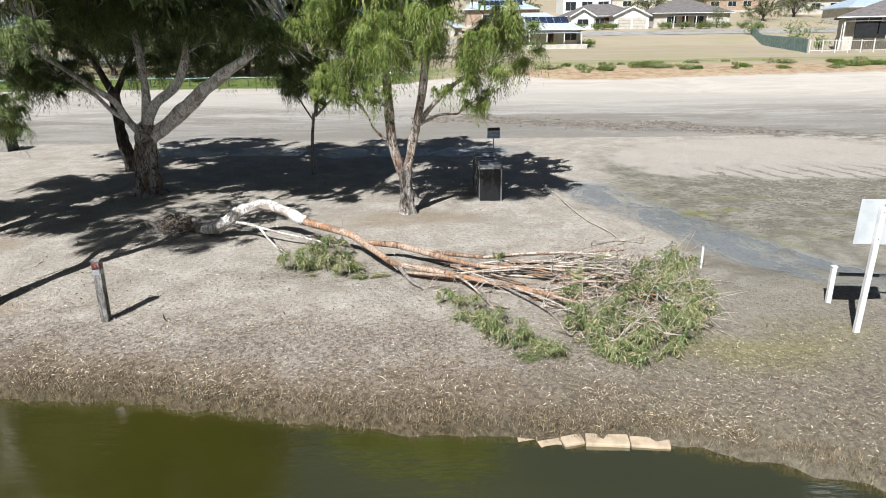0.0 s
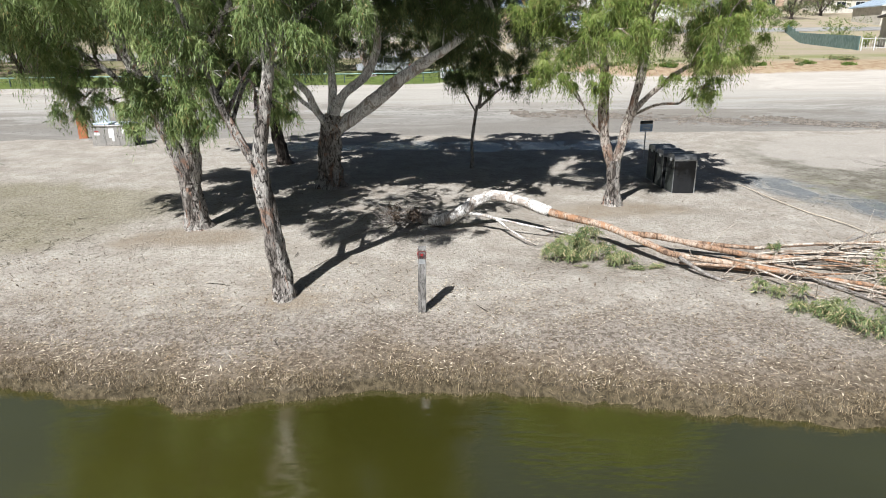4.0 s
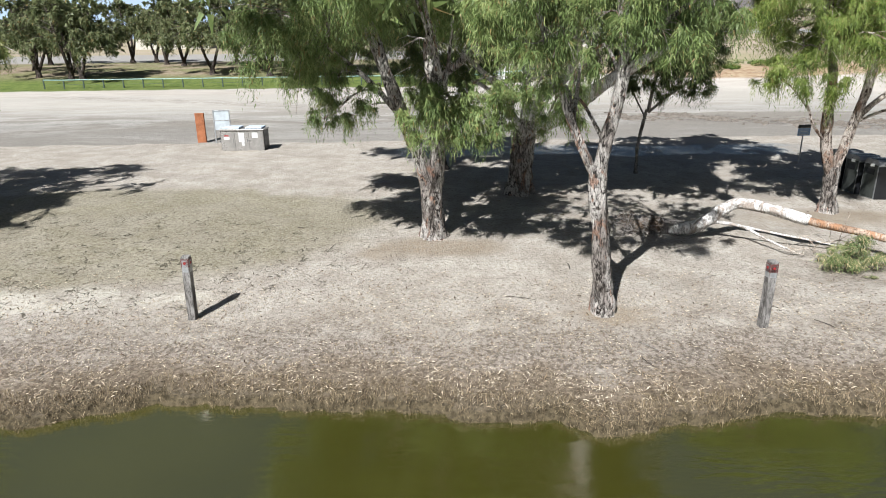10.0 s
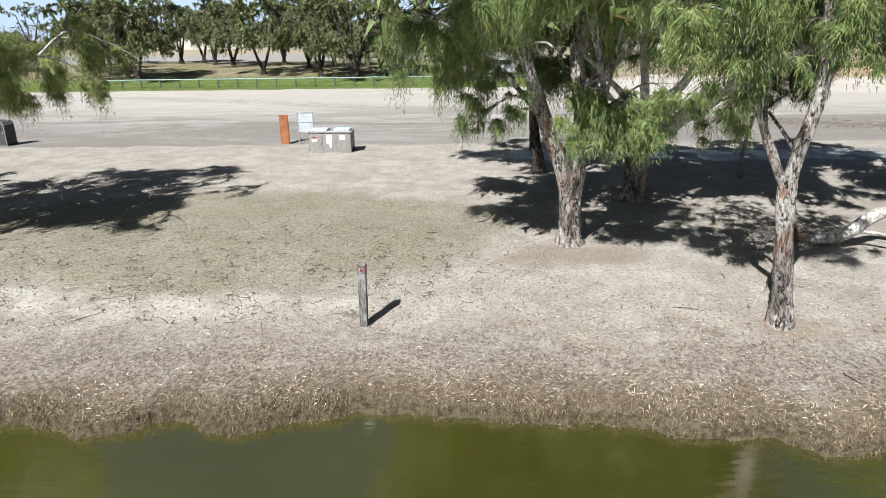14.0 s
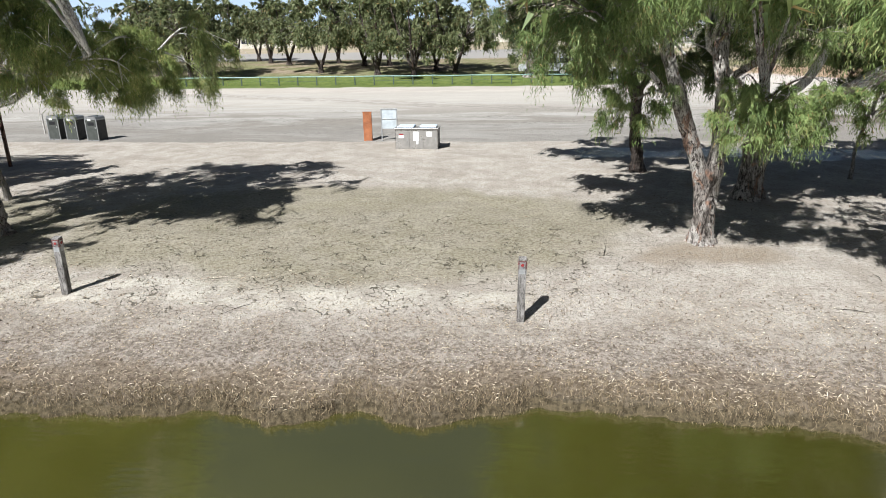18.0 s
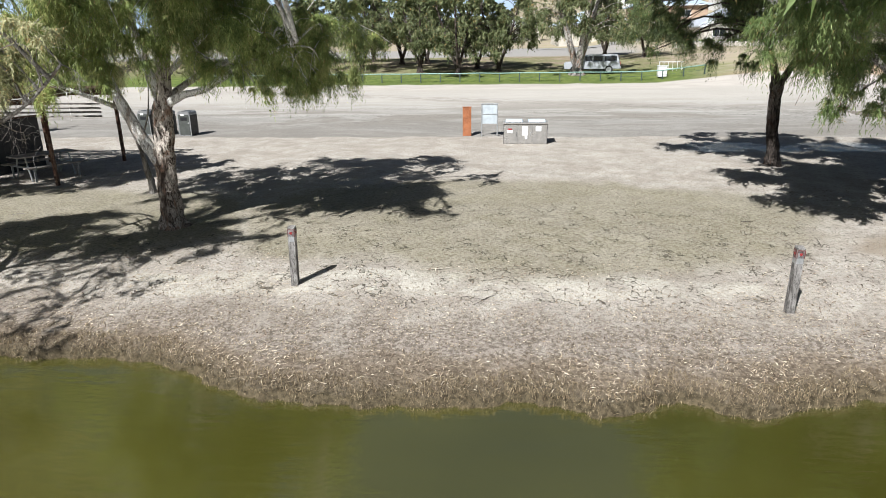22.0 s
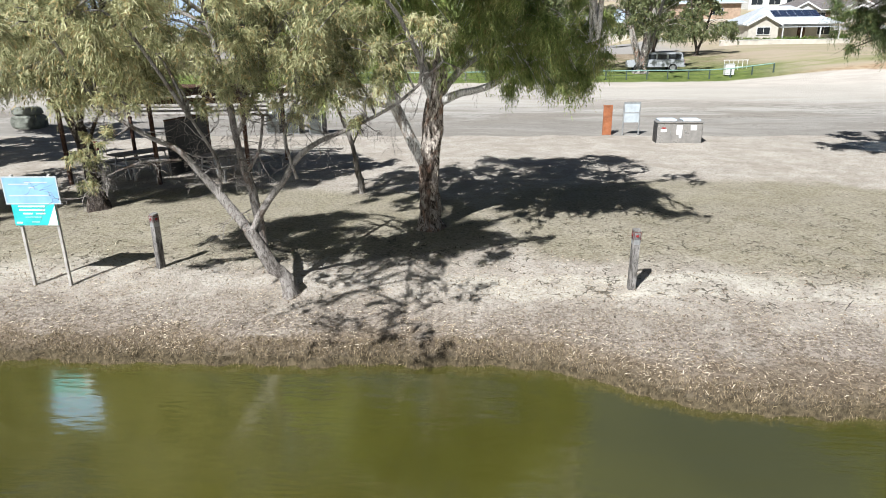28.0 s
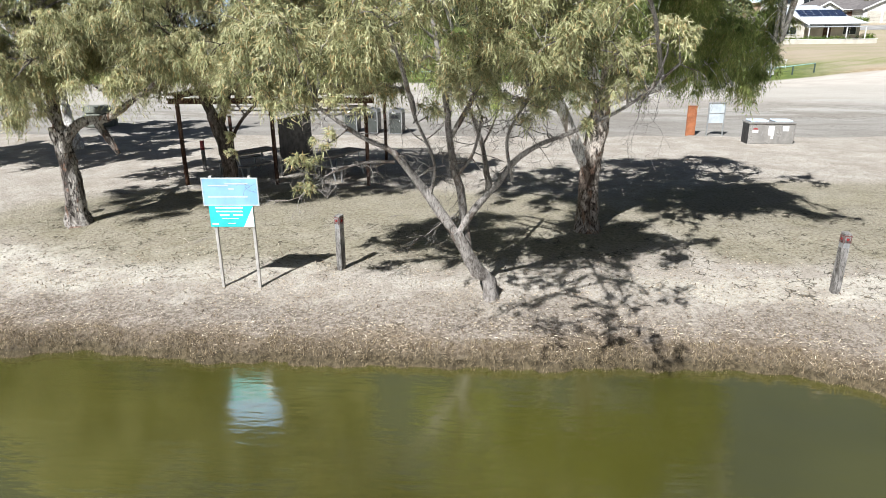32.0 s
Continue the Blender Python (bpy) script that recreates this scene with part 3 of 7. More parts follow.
# ---- trees ----
def leaf_quads(rng, centres, radii, count, length, width, hang=1.0, spread=0.5, strand=12):
    """Leaves on hanging strands, spread over clumps."""
    centres, radii = np.asarray(centres, float), np.asarray(radii, float)
    vol = radii.prod(1) ** 0.75
    n_str = max(count // strand, 1)
    which = rng.choice(len(centres), n_str, p=vol / vol.sum())
    d = rng.normal(size=(n_str, 3))
    d /= np.linalg.norm(d, axis=1, keepdims=True)
    d[:, 2] = d[:, 2] * 0.8 + 0.2
    root = centres[which] + d * radii[which] * (rng.random((n_str, 1)) ** 0.45) + np.array([0, 0, 0.14 * min(hang, 1)])
    out = d.copy()
    out[:, 2] = -0.2
    run = rng.uniform(0.12, 0.42, (n_str, 1, 1)) * hang
    t = (np.arange(strand) / strand)[None, :, None] + rng.uniform(-0.04, 0.04, (n_str, strand, 1))
    pos = root[:, None] + out[:, None] * run * t * 0.28 + np.array([0, 0, -1.0]) * run * np.abs(t) ** 1.5
    pos += rng.normal(scale=0.022, size=pos.shape)
    pos = pos.reshape(-1, 3)
    m = len(pos)
    way = rng.normal(scale=spread * (0.72 if hang >= 0.8 else 1.0), size=(m, 3)) + np.repeat(out * 0.2, strand, 0)
    way[:, 2] -= hang if hang < 1 else 1.0
    way /= np.linalg.norm(way, axis=1, keepdims=True)
    side = np.cross(way, rng.normal(size=(m, 3)))
    side /= np.linalg.norm(side, axis=1, keepdims=True) + 1e-6
    flat = np.cross(way, side)
    le = length * rng.uniform(0.65, 1.35, (m, 1))
    wi = width * rng.uniform(0.7, 1.3, (m, 1)) * 0.5
    mid = pos + way * le * 0.42 + flat * le * 0.07
    return np.stack([pos, mid + side * wi, pos + way * le, mid - side * wi], 1)


def mop_leaves(rng, centres, radii, count, length, width, hang=1.0, spread=0.36, strand=12):
    """Narrow leaves on strands that arch out of a tuft and hang down round it like a mop."""
    centres, radii = np.asarray(centres, float), np.asarray(radii, float)
    size = radii[:, 0] ** 2
    n = max(count // strand, 1)
    which = rng.choice(len(centres), n, p=size / size.sum())
    c, r = centres[which], radii[which, :1]
    a = rng.uniform(0, 2 * math.pi, (n, 1))
    u = np.concatenate([np.cos(a), np.sin(a), np.zeros((n, 1))], 1)
    reach = r * rng.uniform(0.25, 1.15, (n, 1))
    drop = r * (0.5 + 2.7 * rng.random((n, 1)) ** 1.4) * hang
    rise = r * rng.uniform(0.1, 0.9, (n, 1))
    t = ((np.arange(strand) + 0.5) / strand)[None, :, None] + rng.uniform(-0.05, 0.05, (n, strand, 1))
    up = np.array([0, 0, 1.0])
    pos = c[:, None] + u[:, None] * reach[:, None] * np.sin(t * 1.57) + up * (rise[:, None] * np.sin(np.minimum(t * 2.2, 1.57)) - drop[:, None] * t ** 1.9)
    pos = (pos + rng.normal(scale=0.03, size=pos.shape) * np.minimum(r, 1.0)[:, None] * 2.5).reshape(-1, 3)
    t = np.broadcast_to(t, (n, strand, 1)).reshape(-1, 1)
    out = np.repeat(u, strand, 0)
    m = len(pos)
    way = out * (0.7 - 0.45 * t) + up * (0.15 - (0.55 + 0.6 * t) * hang) + rng.normal(scale=spread, size=(m, 3))
    way /= np.linalg.norm(way, axis=1, keepdims=True)
    face = out * 0.75 + up * (0.8 - 0.55 * t) + rng.normal(scale=0.5, size=(m, 3))
    side = np.cross(way, face)
    side /= np.linalg.norm(side, axis=1, keepdims=True) + 1e-6
    le = length * rng.uniform(0.65, 1.4, (m, 1))
    wi = width * rng.uniform(0.7, 1.35, (m, 1)) * 0.5
    return np.stack([pos + side * wi, pos - side * wi, pos + way * le], 1)


def nearest(paths, p):
    return min((q for path in paths for q in path), key=lambda q: (q - p).length + 0.5 * max(q.z - p.z, 0))


def gum(label, base, trunk, limbs, clumps, dome, leaves, bark, leaf, seed, leaf_size=(0.09, 0.0145), hang=1.0, name="gum_tree", limb_bark=None, bare=0, group="", sides=22, skirt=None, thin=1.0, big=3.3):
    """A gum tree. trunk and limbs: rows of (x, y, z, radius) in the world; clumps: low foliage (x, y, z, radius);
    dome: (x, y, z, rx, ry, rz, number) of the upper crown."""
    rng = np.random.default_rng(seed)
    bx, by = base
    O = Vector((bx, by, hz(bx, by) - 0.06))
    root = thing(name, *O, label, "tree", group)
    paths = []

    def limb(pn, rows, mat, sd, rough):
        g = Geo()
        rows = [(*(Vector(r[:3]) - O), r[3]) for r in rows]
        path = g.tube([r[:3] for r in rows], [r[3] for r in rows], sides if rows[0][3] > 0.07 else 10, rough, sd, steps=12 if sides > 10 else 5)
        part(pn, g, mat, root)
        paths.append(path)

    x, y, z, r = trunk[0]
    flare = [(x, y, O.z, r * 1.75), (x, y, O.z + 0.10, r * 1.36), (x + (trunk[1][0] - x) * 0.25, y + (trunk[1][1] - y) * 0.25, O.z + 0.42, r * 1.02)]
    limb("trunk", flare + list(trunk[1:]), bark, seed, 0.34)
    for i, rows in enumerate(limbs):
        limb("limb", rows, limb_bark or bark, seed + i * 3.1, 0.28)
    cs = [Vector(c[:3]) - O for c in clumps]
    rs = [(c[3], c[3], c[3] * 0.75) for c in clumps]
    if skirt:
        sx, sy, rx, ry, z0, z1, n = skirt
        for i in range(n):
            a, k = rng.uniform(0, 2 * math.pi), rng.random() ** 0.45
            r = rng.uniform(0.5, 0.78)
            cs.append(Vector((sx + rx * k * math.cos(a), sy + ry * k * math.sin(a), rng.uniform(z0, z1) + 0.4 * (1 - k))) - O)
            rs.append((r, r, r * 0.7))
    n_low = len(cs)
    if dome:
        dx, dy, dz, rx, ry, rz, n = dome
        for i in range(n):
            u = rng.normal(size=3)
            u /= np.linalg.norm(u)
            k = rng.random() ** 0.4
            c = Vector((dx + u[0] * rx * k, dy + 0.6 + u[1] * ry * k, max(dz + u[2] * rz * k, (6.1 + 0.06 * (dy + u[1] * ry - 13)) if z < 1 else 0))) - O
            cs.append(c)
            r = rng.uniform(0.55, 0.95)
            rs.append((r, r, r * 0.7))
    tw = Geo()
    main = list(paths)
    for c, r in zip(cs, rs):
        a = nearest(main, c)
        bend = (a + c) / 2 + Vector((0, 0, 0.22 * (c - a).length)) + Vector(rng.normal(scale=0.12, size=3))
        r0 = min(0.012 + 0.012 * (c - a).length, 0.05)
        p = tw.tube([a, bend, c], [r0, r0 * 0.65, r0 * 0.3], 5 if sides > 10 else 3, 0, 0, False)
        for j in range((3 if r[0] < 0.82 else 1) if sides > 10 else 0):
            q = c + Vector(rng.normal(size=3)) * 0.6 * r[0]
            tw.tube([p[-4], (p[-4] + q) / 2 + Vector((0, 0, 0.1)), q], [r0 * 0.4, r0 * 0.25, 0.003], 4, 0, 0, False, 2)
    def gnarl(p, d, L, r, depth):
        pts, rad = [p], [r]
        n = 4
        for k in range(n):
            d = (d + Vector(rng.normal(scale=0.42, size=3)) + Vector((0, 0, -0.12))).normalized()
            pts.append(pts[-1] + d * L / n)
            rad.append(max(r * (1 - 0.8 * (k + 1) / n), 0.002))
        tw.tube(pts, rad, 3, 0, 0, False, 1)
        if depth:
            for k in range(1, n + 1):
                for _ in range(1 if depth > 1 else 2):
                    e = (d + Vector(rng.normal(scale=0.8, size=3))).normalized()
                    gnarl(pts[k], e, L * rng.uniform(0.35, 0.6), rad[k] * 0.75, depth - 1)

    for j in range(bare):
        path = main[int(rng.integers(1, len(main)))] if len(main) > 1 else main[0]
        a = path[int(rng.integers(len(path) // 3, len(path)))]
        d = Vector(rng.normal(size=3))
        d.z = abs(d.z) * 0.3 - 0.2
        gnarl(a, d.normalized(), rng.uniform(0.4, 0.95), 0.012, 2)
    if tw.v:
        part("twig_spray", tw, limb_bark or bark, root, "thin branching twigs", "stuff")
    if cs:
        q = []
        le, wi = leaf_size

        def split(c, r, tufts):
            """Breaks clumps into smaller hanging tufts, with gaps between."""
            cc, rr = [], []
            for a, b in zip(c, r):
                for _ in range(tufts):
                    d = rng.normal(size=3)
                    d /= np.linalg.norm(d)
                    cc.append(np.array(a) + d * np.array(b) * rng.uniform(0.3, 1.05))
                    f = rng.uniform(0.28, 0.55)
                    rr.append((b[0] * f, b[1] * f, b[2] * f))
            return cc, rr

        if n_low:
            count = int(leaves * sum(r[0] ** 2 for r in rs[:n_low]) * 0.0036 / (le * wi))
            q.append(mop_leaves(rng, *split(cs[:n_low], rs[:n_low], 5), count, le, wi, hang))
        if len(cs) > n_low:
            count = int(leaves * sum(r[0] ** 2 for r in rs[n_low:]) * 0.0030 / (le * wi * big * big * 0.94) * thin)
            q.append(mop_leaves(rng, *split(cs[n_low:], rs[n_low:], 8), count, le * big * thin ** 0.4, wi * big * 2.0 * thin ** 0.6, hang * 0.8))
        part("crown", quads_mesh("crown", np.concatenate(q)), leaf, root, "drooping narrow leaves", "stuff")
    return root


# tall pale gum with spreading white limbs
gum("large gum with dark trunk and pale spreading limbs", (-8.37, 18.0),
    [(-8.37, 18, 0.3, 0.33), (-8.35, 18, 1.2, 0.31), (-8.27, 18, 2.0, 0.30), (-8.2, 18, 2.35, 0.2)],
    [[(-8.2, 18, 1.9, 0.15), (-7.6, 17.9, 2.3, 0.20), (-6.8, 17.7, 2.9, 0.18), (-6.0, 17.5, 3.5, 0.15), (-5.0, 17.3, 4.1, 0.1), (-3.9, 17.2, 4.9, 0.07)],
     [(-8.25, 18, 2.1, 0.14), (-7.9, 18.0, 2.85, 0.12), (-7.25, 18.1, 3.4, 0.11), (-6.92, 18.1, 4.2, 0.1), (-6.9, 18.2, 5.6, 0.08), (-6.6, 18.2, 7.0, 0.05)],
     [(-8.3, 18, 2.1, 0.13), (-8.2, 18.2, 3.0, 0.11), (-8.3, 18.4, 4.4, 0.09), (-8.6, 18.5, 6.2, 0.06)],
     [(-8.3, 17.9, 2.0, 0.1), (-8.62, 17.8, 2.5, 0.09), (-8.8, 17.6, 3.0, 0.08), (-9.3, 17.3, 3.5, 0.07), (-10.1, 17, 4.2, 0.05)],
     [(-8.5, 17.9, 2.35, 0.07), (-8.95, 17.7, 2.75, 0.06), (-9.3, 17.6, 3.2, 0.05), (-9.9, 17.6, 3.5, 0.04)]],
    [(-10.6, 17.2, 3.9, 0.7), (-9.7, 17.2, 4.4, 0.7), (-8.5, 17.2, 5.0, 0.65), (-7.4, 17.0, 5.1, 0.6), (-6.3, 16.9, 5.0, 0.7), (-5.2, 16.8, 4.9, 0.7), (-4.3, 16.9, 4.6, 0.6), (-10.9, 18.2, 3.9, 0.6), (-9.0, 18.8, 4.6, 0.7), (-5.6, 18.4, 4.9, 0.8), (-4.6, 17.8, 4.2, 0.5), (-7.0, 18.8, 5.0, 0.8), (-8.0, 19.3, 4.1, 0.7), (-7.0, 19.5, 4.0, 0.7), (-6.0, 19.3, 4.2, 0.7), (-9.2, 19.4, 4.2, 0.7), (-10.2, 18.6, 3.7, 0.6), (-11.2, 17.6, 3.6, 0.55), (-5.0, 19.0, 4.1, 0.7), (-3.9, 18.4, 3.9, 0.6), (-10.0, 17.0, 3.6, 0.45), (-11.6, 18.4, 4.2, 0.7)],
    (-7.6, 15.8, 6.9, 4.5, 4.3, 1.9, 80), 4100, BARK_ROUGH, LEAF_SHADED, 11, skirt=(-7.4, 17.6, 3.8, 2.6, 4.6, 5.7, 18), limb_bark=BARK_WHITE)

# dark tree behind it
gum("slim dark-trunked gum standing in shade", (-10.58, 21.55),
    [(-10.53, 21.55, 0.4, 0.2), (-10.68, 21.55, 1.4, 0.18), (-10.73, 21.55, 2.4, 0.17), (-10.73, 21.55, 3.0, 0.16)],
    [[(-10.73, 21.55, 2.8, 0.12), (-11.08, 21.45, 3.8, 0.1), (-11.78, 21.35, 5.0, 0.06)], [(-10.73, 21.55, 2.8, 0.11), (-10.28, 21.55, 3.6, 0.09), (-9.48, 21.65, 4.9, 0.06)]],
    [(-11.88, 21.25, 3.6, 0.5), (-12.78, 21.35, 4.0, 0.6), (-13.58, 21.45, 4.3, 0.6), (-9.08, 21.35, 3.9, 0.6), (-10.08, 21.05, 4.7, 0.7), (-11.38, 20.85, 4.8, 0.7), (-12.48, 21.05, 5.0, 0.7), (-8.58, 21.85, 4.5, 0.7), (-10.98, 22.35, 4.6, 0.7), (-14.3, 21.4, 4.3, 0.5), (-14.8, 21.5, 4.7, 0.55), (-14.9, 21.4, 5.2, 0.6), (-14.1, 21.3, 5.0, 0.6), (-14.6, 21.5, 3.9, 0.3)],
    (-12.2, 19.6, 6.4, 3.3, 3.0, 1.6, 34), 4100, BARK_DARK, LEAF_SHADED, 12, skirt=(-11.18, 21.55, 2.7, 2.0, 4.5, 5.8, 9))

# twin-stemmed gum
gum("twin-stemmed gum with rough pinkish-grey peeling bark", (-10.7, 14.0),
    [(-10.7, 14, 0.3, 0.22), (-10.72, 14, 1.0, 0.21), (-10.72, 14.0, 1.55, 0.21)],
    [[(-10.74, 14, 1.25, 0.16), (-10.95, 14, 2.0, 0.15), (-11.35, 14, 3.0, 0.14), (-11.75, 14.0, 4.2, 0.12), (-12.3, 14.1, 5.6, 0.09), (-12.8, 14.2, 7.0, 0.05)],
     [(-10.7, 14, 1.25, 0.17), (-10.6, 14, 2.0, 0.16), (-10.6, 14, 3.3, 0.15), (-10.72, 14.1, 4.2, 0.13), (-10.5, 14.2, 5.4, 0.1), (-10.2, 14.2, 7.2, 0.05)],
     [(-10.62, 14, 2.7, 0.05), (-10.3, 13.6, 2.95, 0.045), (-10.3, 13.0, 3.25, 0.035), (-10.45, 12.5, 3.5, 0.025)],
     [(-10.65, 14, 3.6, 0.08), (-10.0, 13.8, 4.1, 0.07), (-9.3, 13.5, 5.0, 0.05)],
     [(-11.2, 14, 2.7, 0.06), (-11.9, 13.8, 3.6, 0.05), (-12.7, 13.6, 4.3, 0.04)]],
    [(-10.95, 12.35, 3.2, 0.42), (-10.75, 12.35, 2.85, 0.36), (-10.35, 12.3, 3.3, 0.45), (-10.95, 12.4, 3.55, 0.4), (-9.7, 12.4, 3.05, 0.4), (-9.7, 12.4, 2.72, 0.3), (-10.55, 12.35, 3.5, 0.55), (-10.4, 12.6, 3.05, 0.5), (-10.8, 12.5, 3.25, 0.45), (-10.25, 12.3, 2.8, 0.35), (-9.85, 12.4, 3.35, 0.45), (-9.5, 12.5, 3.3, 0.4), (-9.35, 12.5, 2.95, 0.3), (-9.9, 12.4, 2.9, 0.35), (-9.2, 12.6, 3.5, 0.35), (-12.9, 13.6, 4.0, 0.6), (-12.6, 13.5, 3.4, 0.45), (-12.3, 13.3, 3.0, 0.35), (-12.9, 13.5, 2.9, 0.35), (-13.4, 13.6, 3.7, 0.5), (-13.0, 13.4, 4.5, 0.6), (-11.9, 13.3, 3.3, 0.4), (-13.3, 13.8, 4.4, 0.6), (-12.2, 13.5, 4.7, 0.5), (-12.5, 13.6, 3.8, 0.4),
     (-9.6, 13.2, 5.1, 0.55), (-9.0, 13.6, 4.4, 0.45), (-12.9, 14.5, 4.9, 0.7), (-13.2, 14.6, 4.0, 0.5), (-11.8, 15.2, 4.9, 0.7), (-11.3, 11.9, 5.35, 0.6), (-10.4, 11.7, 5.4, 0.6), (-9.8, 12.1, 5.3, 0.55), (-12.1, 12.2, 5.3, 0.6), (-12.9, 12.4, 4.9, 0.6), (-13.9, 13.0, 4.8, 0.65), (-14.2, 13.5, 4.3, 0.5)],
    (-12.7, 12.8, 6.3, 3.3, 2.8, 1.5, 30), 4100, BARK_ROUGH, LEAF_GREEN, 13, skirt=(-11.9, 13.8, 2.3, 1.9, 4.9, 5.8, 9))

# slender gum nearest the water
gum("slender leaning gum with scaly bark near the waterline", (-7.93, 10.3),
    [(-7.93, 10.3, 0.15, 0.15), (-8.0, 10.3, 1.0, 0.14), (-8.1, 10.3, 1.9, 0.13), (-8.15, 10.3, 2.5, 0.12)],
    [[(-8.15, 10.3, 2.3, 0.1), (-8.05, 10.3, 2.9, 0.1), (-7.92, 10.3, 3.5, 0.1), (-7.85, 10.3, 4.2, 0.09), (-7.95, 10.3, 5.0, 0.07), (-8.0, 10.4, 6.4, 0.04)],
     [(-8.15, 10.3, 2.3, 0.075), (-8.4, 10.3, 2.8, 0.07), (-8.65, 10.3, 3.35, 0.06), (-8.85, 10.3, 3.9, 0.05), (-9.2, 10.4, 5.0, 0.03)],
     [(-7.87, 10.3, 4.1, 0.05), (-7.3, 10.3, 4.6, 0.04), (-6.6, 10.4, 5.1, 0.03)]],
    [(-9.5, 10.2, 4.4, 0.45), (-9.1, 9.9, 4.3, 0.42), (-8.7, 9.8, 4.2, 0.4), (-9.2, 10.5, 3.9, 0.3), (-8.4, 10.0, 4.6, 0.42), (-8.9, 10.1, 3.75, 0.25), (-7.0, 10.3, 4.4, 0.45), (-6.6, 10.4, 4.8, 0.5), (-7.5, 10.0, 4.8, 0.5), (-9.9, 10.4, 4.8, 0.5), (-7.2, 9.9, 4.3, 0.4), (-8.2, 12.4, 2.9, 0.36), (-8.3, 12.45, 3.3, 0.42), (-8.1, 12.3, 3.8, 0.42), (-8.6, 12.4, 3.05, 0.36), (-8.9, 12.4, 3.5, 0.4)],
    (-8.3, 10.4, 6.0, 2.0, 1.6, 1.0, 7), 4100, BARK_ROUGH, LEAF_GREEN, 14, (0.085, 0.014), skirt=(-8.2, 10.3, 1.9, 1.2, 4.8, 5.6, 5), thin=0.5)

# forked bright gum by the bins
gum("forked gum with bright yellow-green hanging foliage", (-0.92, 16.1),
    [(-0.92, 16.1, 0.3, 0.17), (-0.93, 16.1, 0.9, 0.16), (-0.95, 16.1, 1.35, 0.17)],
    [[(-0.97, 16.1, 1.15, 0.12), (-1.2, 16.1, 1.8, 0.12), (-1.28, 16.1, 2.5, 0.12), (-1.3, 16.1, 3.3, 0.1), (-1.4, 16.2, 4.2, 0.08), (-1.6, 16.3, 5.6, 0.05)],
     [(-0.93, 16.1, 1.15, 0.12), (-0.75, 16.1, 1.9, 0.11), (-0.6, 16.1, 2.6, 0.1), (-0.45, 16.1, 3.3, 0.1), (-0.3, 16.2, 4.5, 0.08), (-0.1, 16.3, 6.0, 0.05)],
     [(-0.58, 16.1, 2.5, 0.07), (-0.2, 16, 2.95, 0.06), (0.4, 15.8, 3.5, 0.05), (1.2, 15.6, 3.9, 0.035)],
     [(-0.62, 16.1, 2.4, 0.04), (-0.1, 15.9, 2.7, 0.035), (0.4, 15.7, 2.75, 0.025)],
     [(-1.28, 16.1, 2.0, 0.04), (-1.65, 16, 2.35, 0.03), (-1.8, 16, 2.7, 0.02)]],
    [(-2.6, 15.8, 3.9, 0.6), (-2.9, 16, 3.5, 0.45), (-2.2, 15.6, 3.3, 0.45), (-1.9, 15.5, 4.1, 0.6), (-1.6, 15.4, 3.4, 0.5), (-2.9, 16.3, 4.6, 0.7), (-0.9, 15.3, 4.2, 0.65), (-0.2, 15.3, 4.4, 0.6), (0.5, 15.4, 3.9, 0.6), (1.1, 15.6, 4.1, 0.65), (1.75, 15.8, 3.9, 0.55),
     (2.0, 15.9, 4.5, 0.6), (1.0, 15.4, 3.2, 0.4), (0.75, 15.5, 2.95, 0.28), (0.2, 15.4, 3.3, 0.35), (1.4, 16.4, 4.6, 0.7), (-0.6, 16.8, 4.6, 0.7), (-2.0, 16.9, 4.5, 0.7)],
    (-0.7, 16.2, 5.9, 2.7, 2.3, 1.4, 22), 4100, BARK_ROUGH, LEAF_BRIGHT, 15, skirt=(-0.3, 16.0, 2.5, 1.8, 4.1, 5.4, 18), limb_bark=BARK_PINK)

# thin tree in the shade
gum("thin dark sapling gum in deep shade", (-4.25, 21.0),
    [(-4.25, 21.0, 0.2, 0.055), (-4.25, 21.0, 1.2, 0.05), (-4.1, 20.9, 2.3, 0.045)],
    [[(-4.05, 20.9, 2.2, 0.06), (-3.9, 20.9, 3.2, 0.05), (-3.6, 20.9, 4.4, 0.04), (-3.4, 21, 5.6, 0.025)], [(-4.05, 20.9, 2.2, 0.045), (-3.5, 20.8, 2.7, 0.035), (-2.8, 20.7, 3.2, 0.025)], [(-4.1, 20.9, 2.0, 0.03), (-4.5, 20.9, 2.7, 0.025), (-4.8, 20.9, 3.3, 0.02)]],
    [(-4.7, 20.7, 3.6, 0.5), (-4.0, 20.5, 4.0, 0.6), (-3.2, 20.6, 3.7, 0.5), (-2.5, 20.6, 3.3, 0.45), (-2.3, 20.7, 2.9, 0.3), (-2.2, 20.8, 3.9, 0.5), (-4.9, 20.8, 4.4, 0.6), (-3.1, 20.6, 4.6, 0.6), (-1.9, 20.9, 4.7, 0.5), (-4.3, 20.6, 3.1, 0.4), (-2.8, 20.5, 2.9, 0.35), (-3.6, 20.5, 3.3, 0.45), (-5.4, 20.8, 3.9, 0.5), (-4.6, 20.8, 3.0, 0.4), (-3.3, 20.7, 3.1, 0.4), (-3.9, 20.6, 2.85, 0.35), (-4.9, 20.8, 3.4, 0.5), (-2.9, 20.7, 3.6, 0.5), (-3.9, 20.9, 3.6, 0.5)],
    (-3.6, 19.6, 5.8, 2.8, 2.6, 1.2, 26), 4100, BARK_GREY, LEAF_SHADED, 16, skirt=(-3.4, 20.9, 1.7, 1.3, 3.8, 5.2, 10))

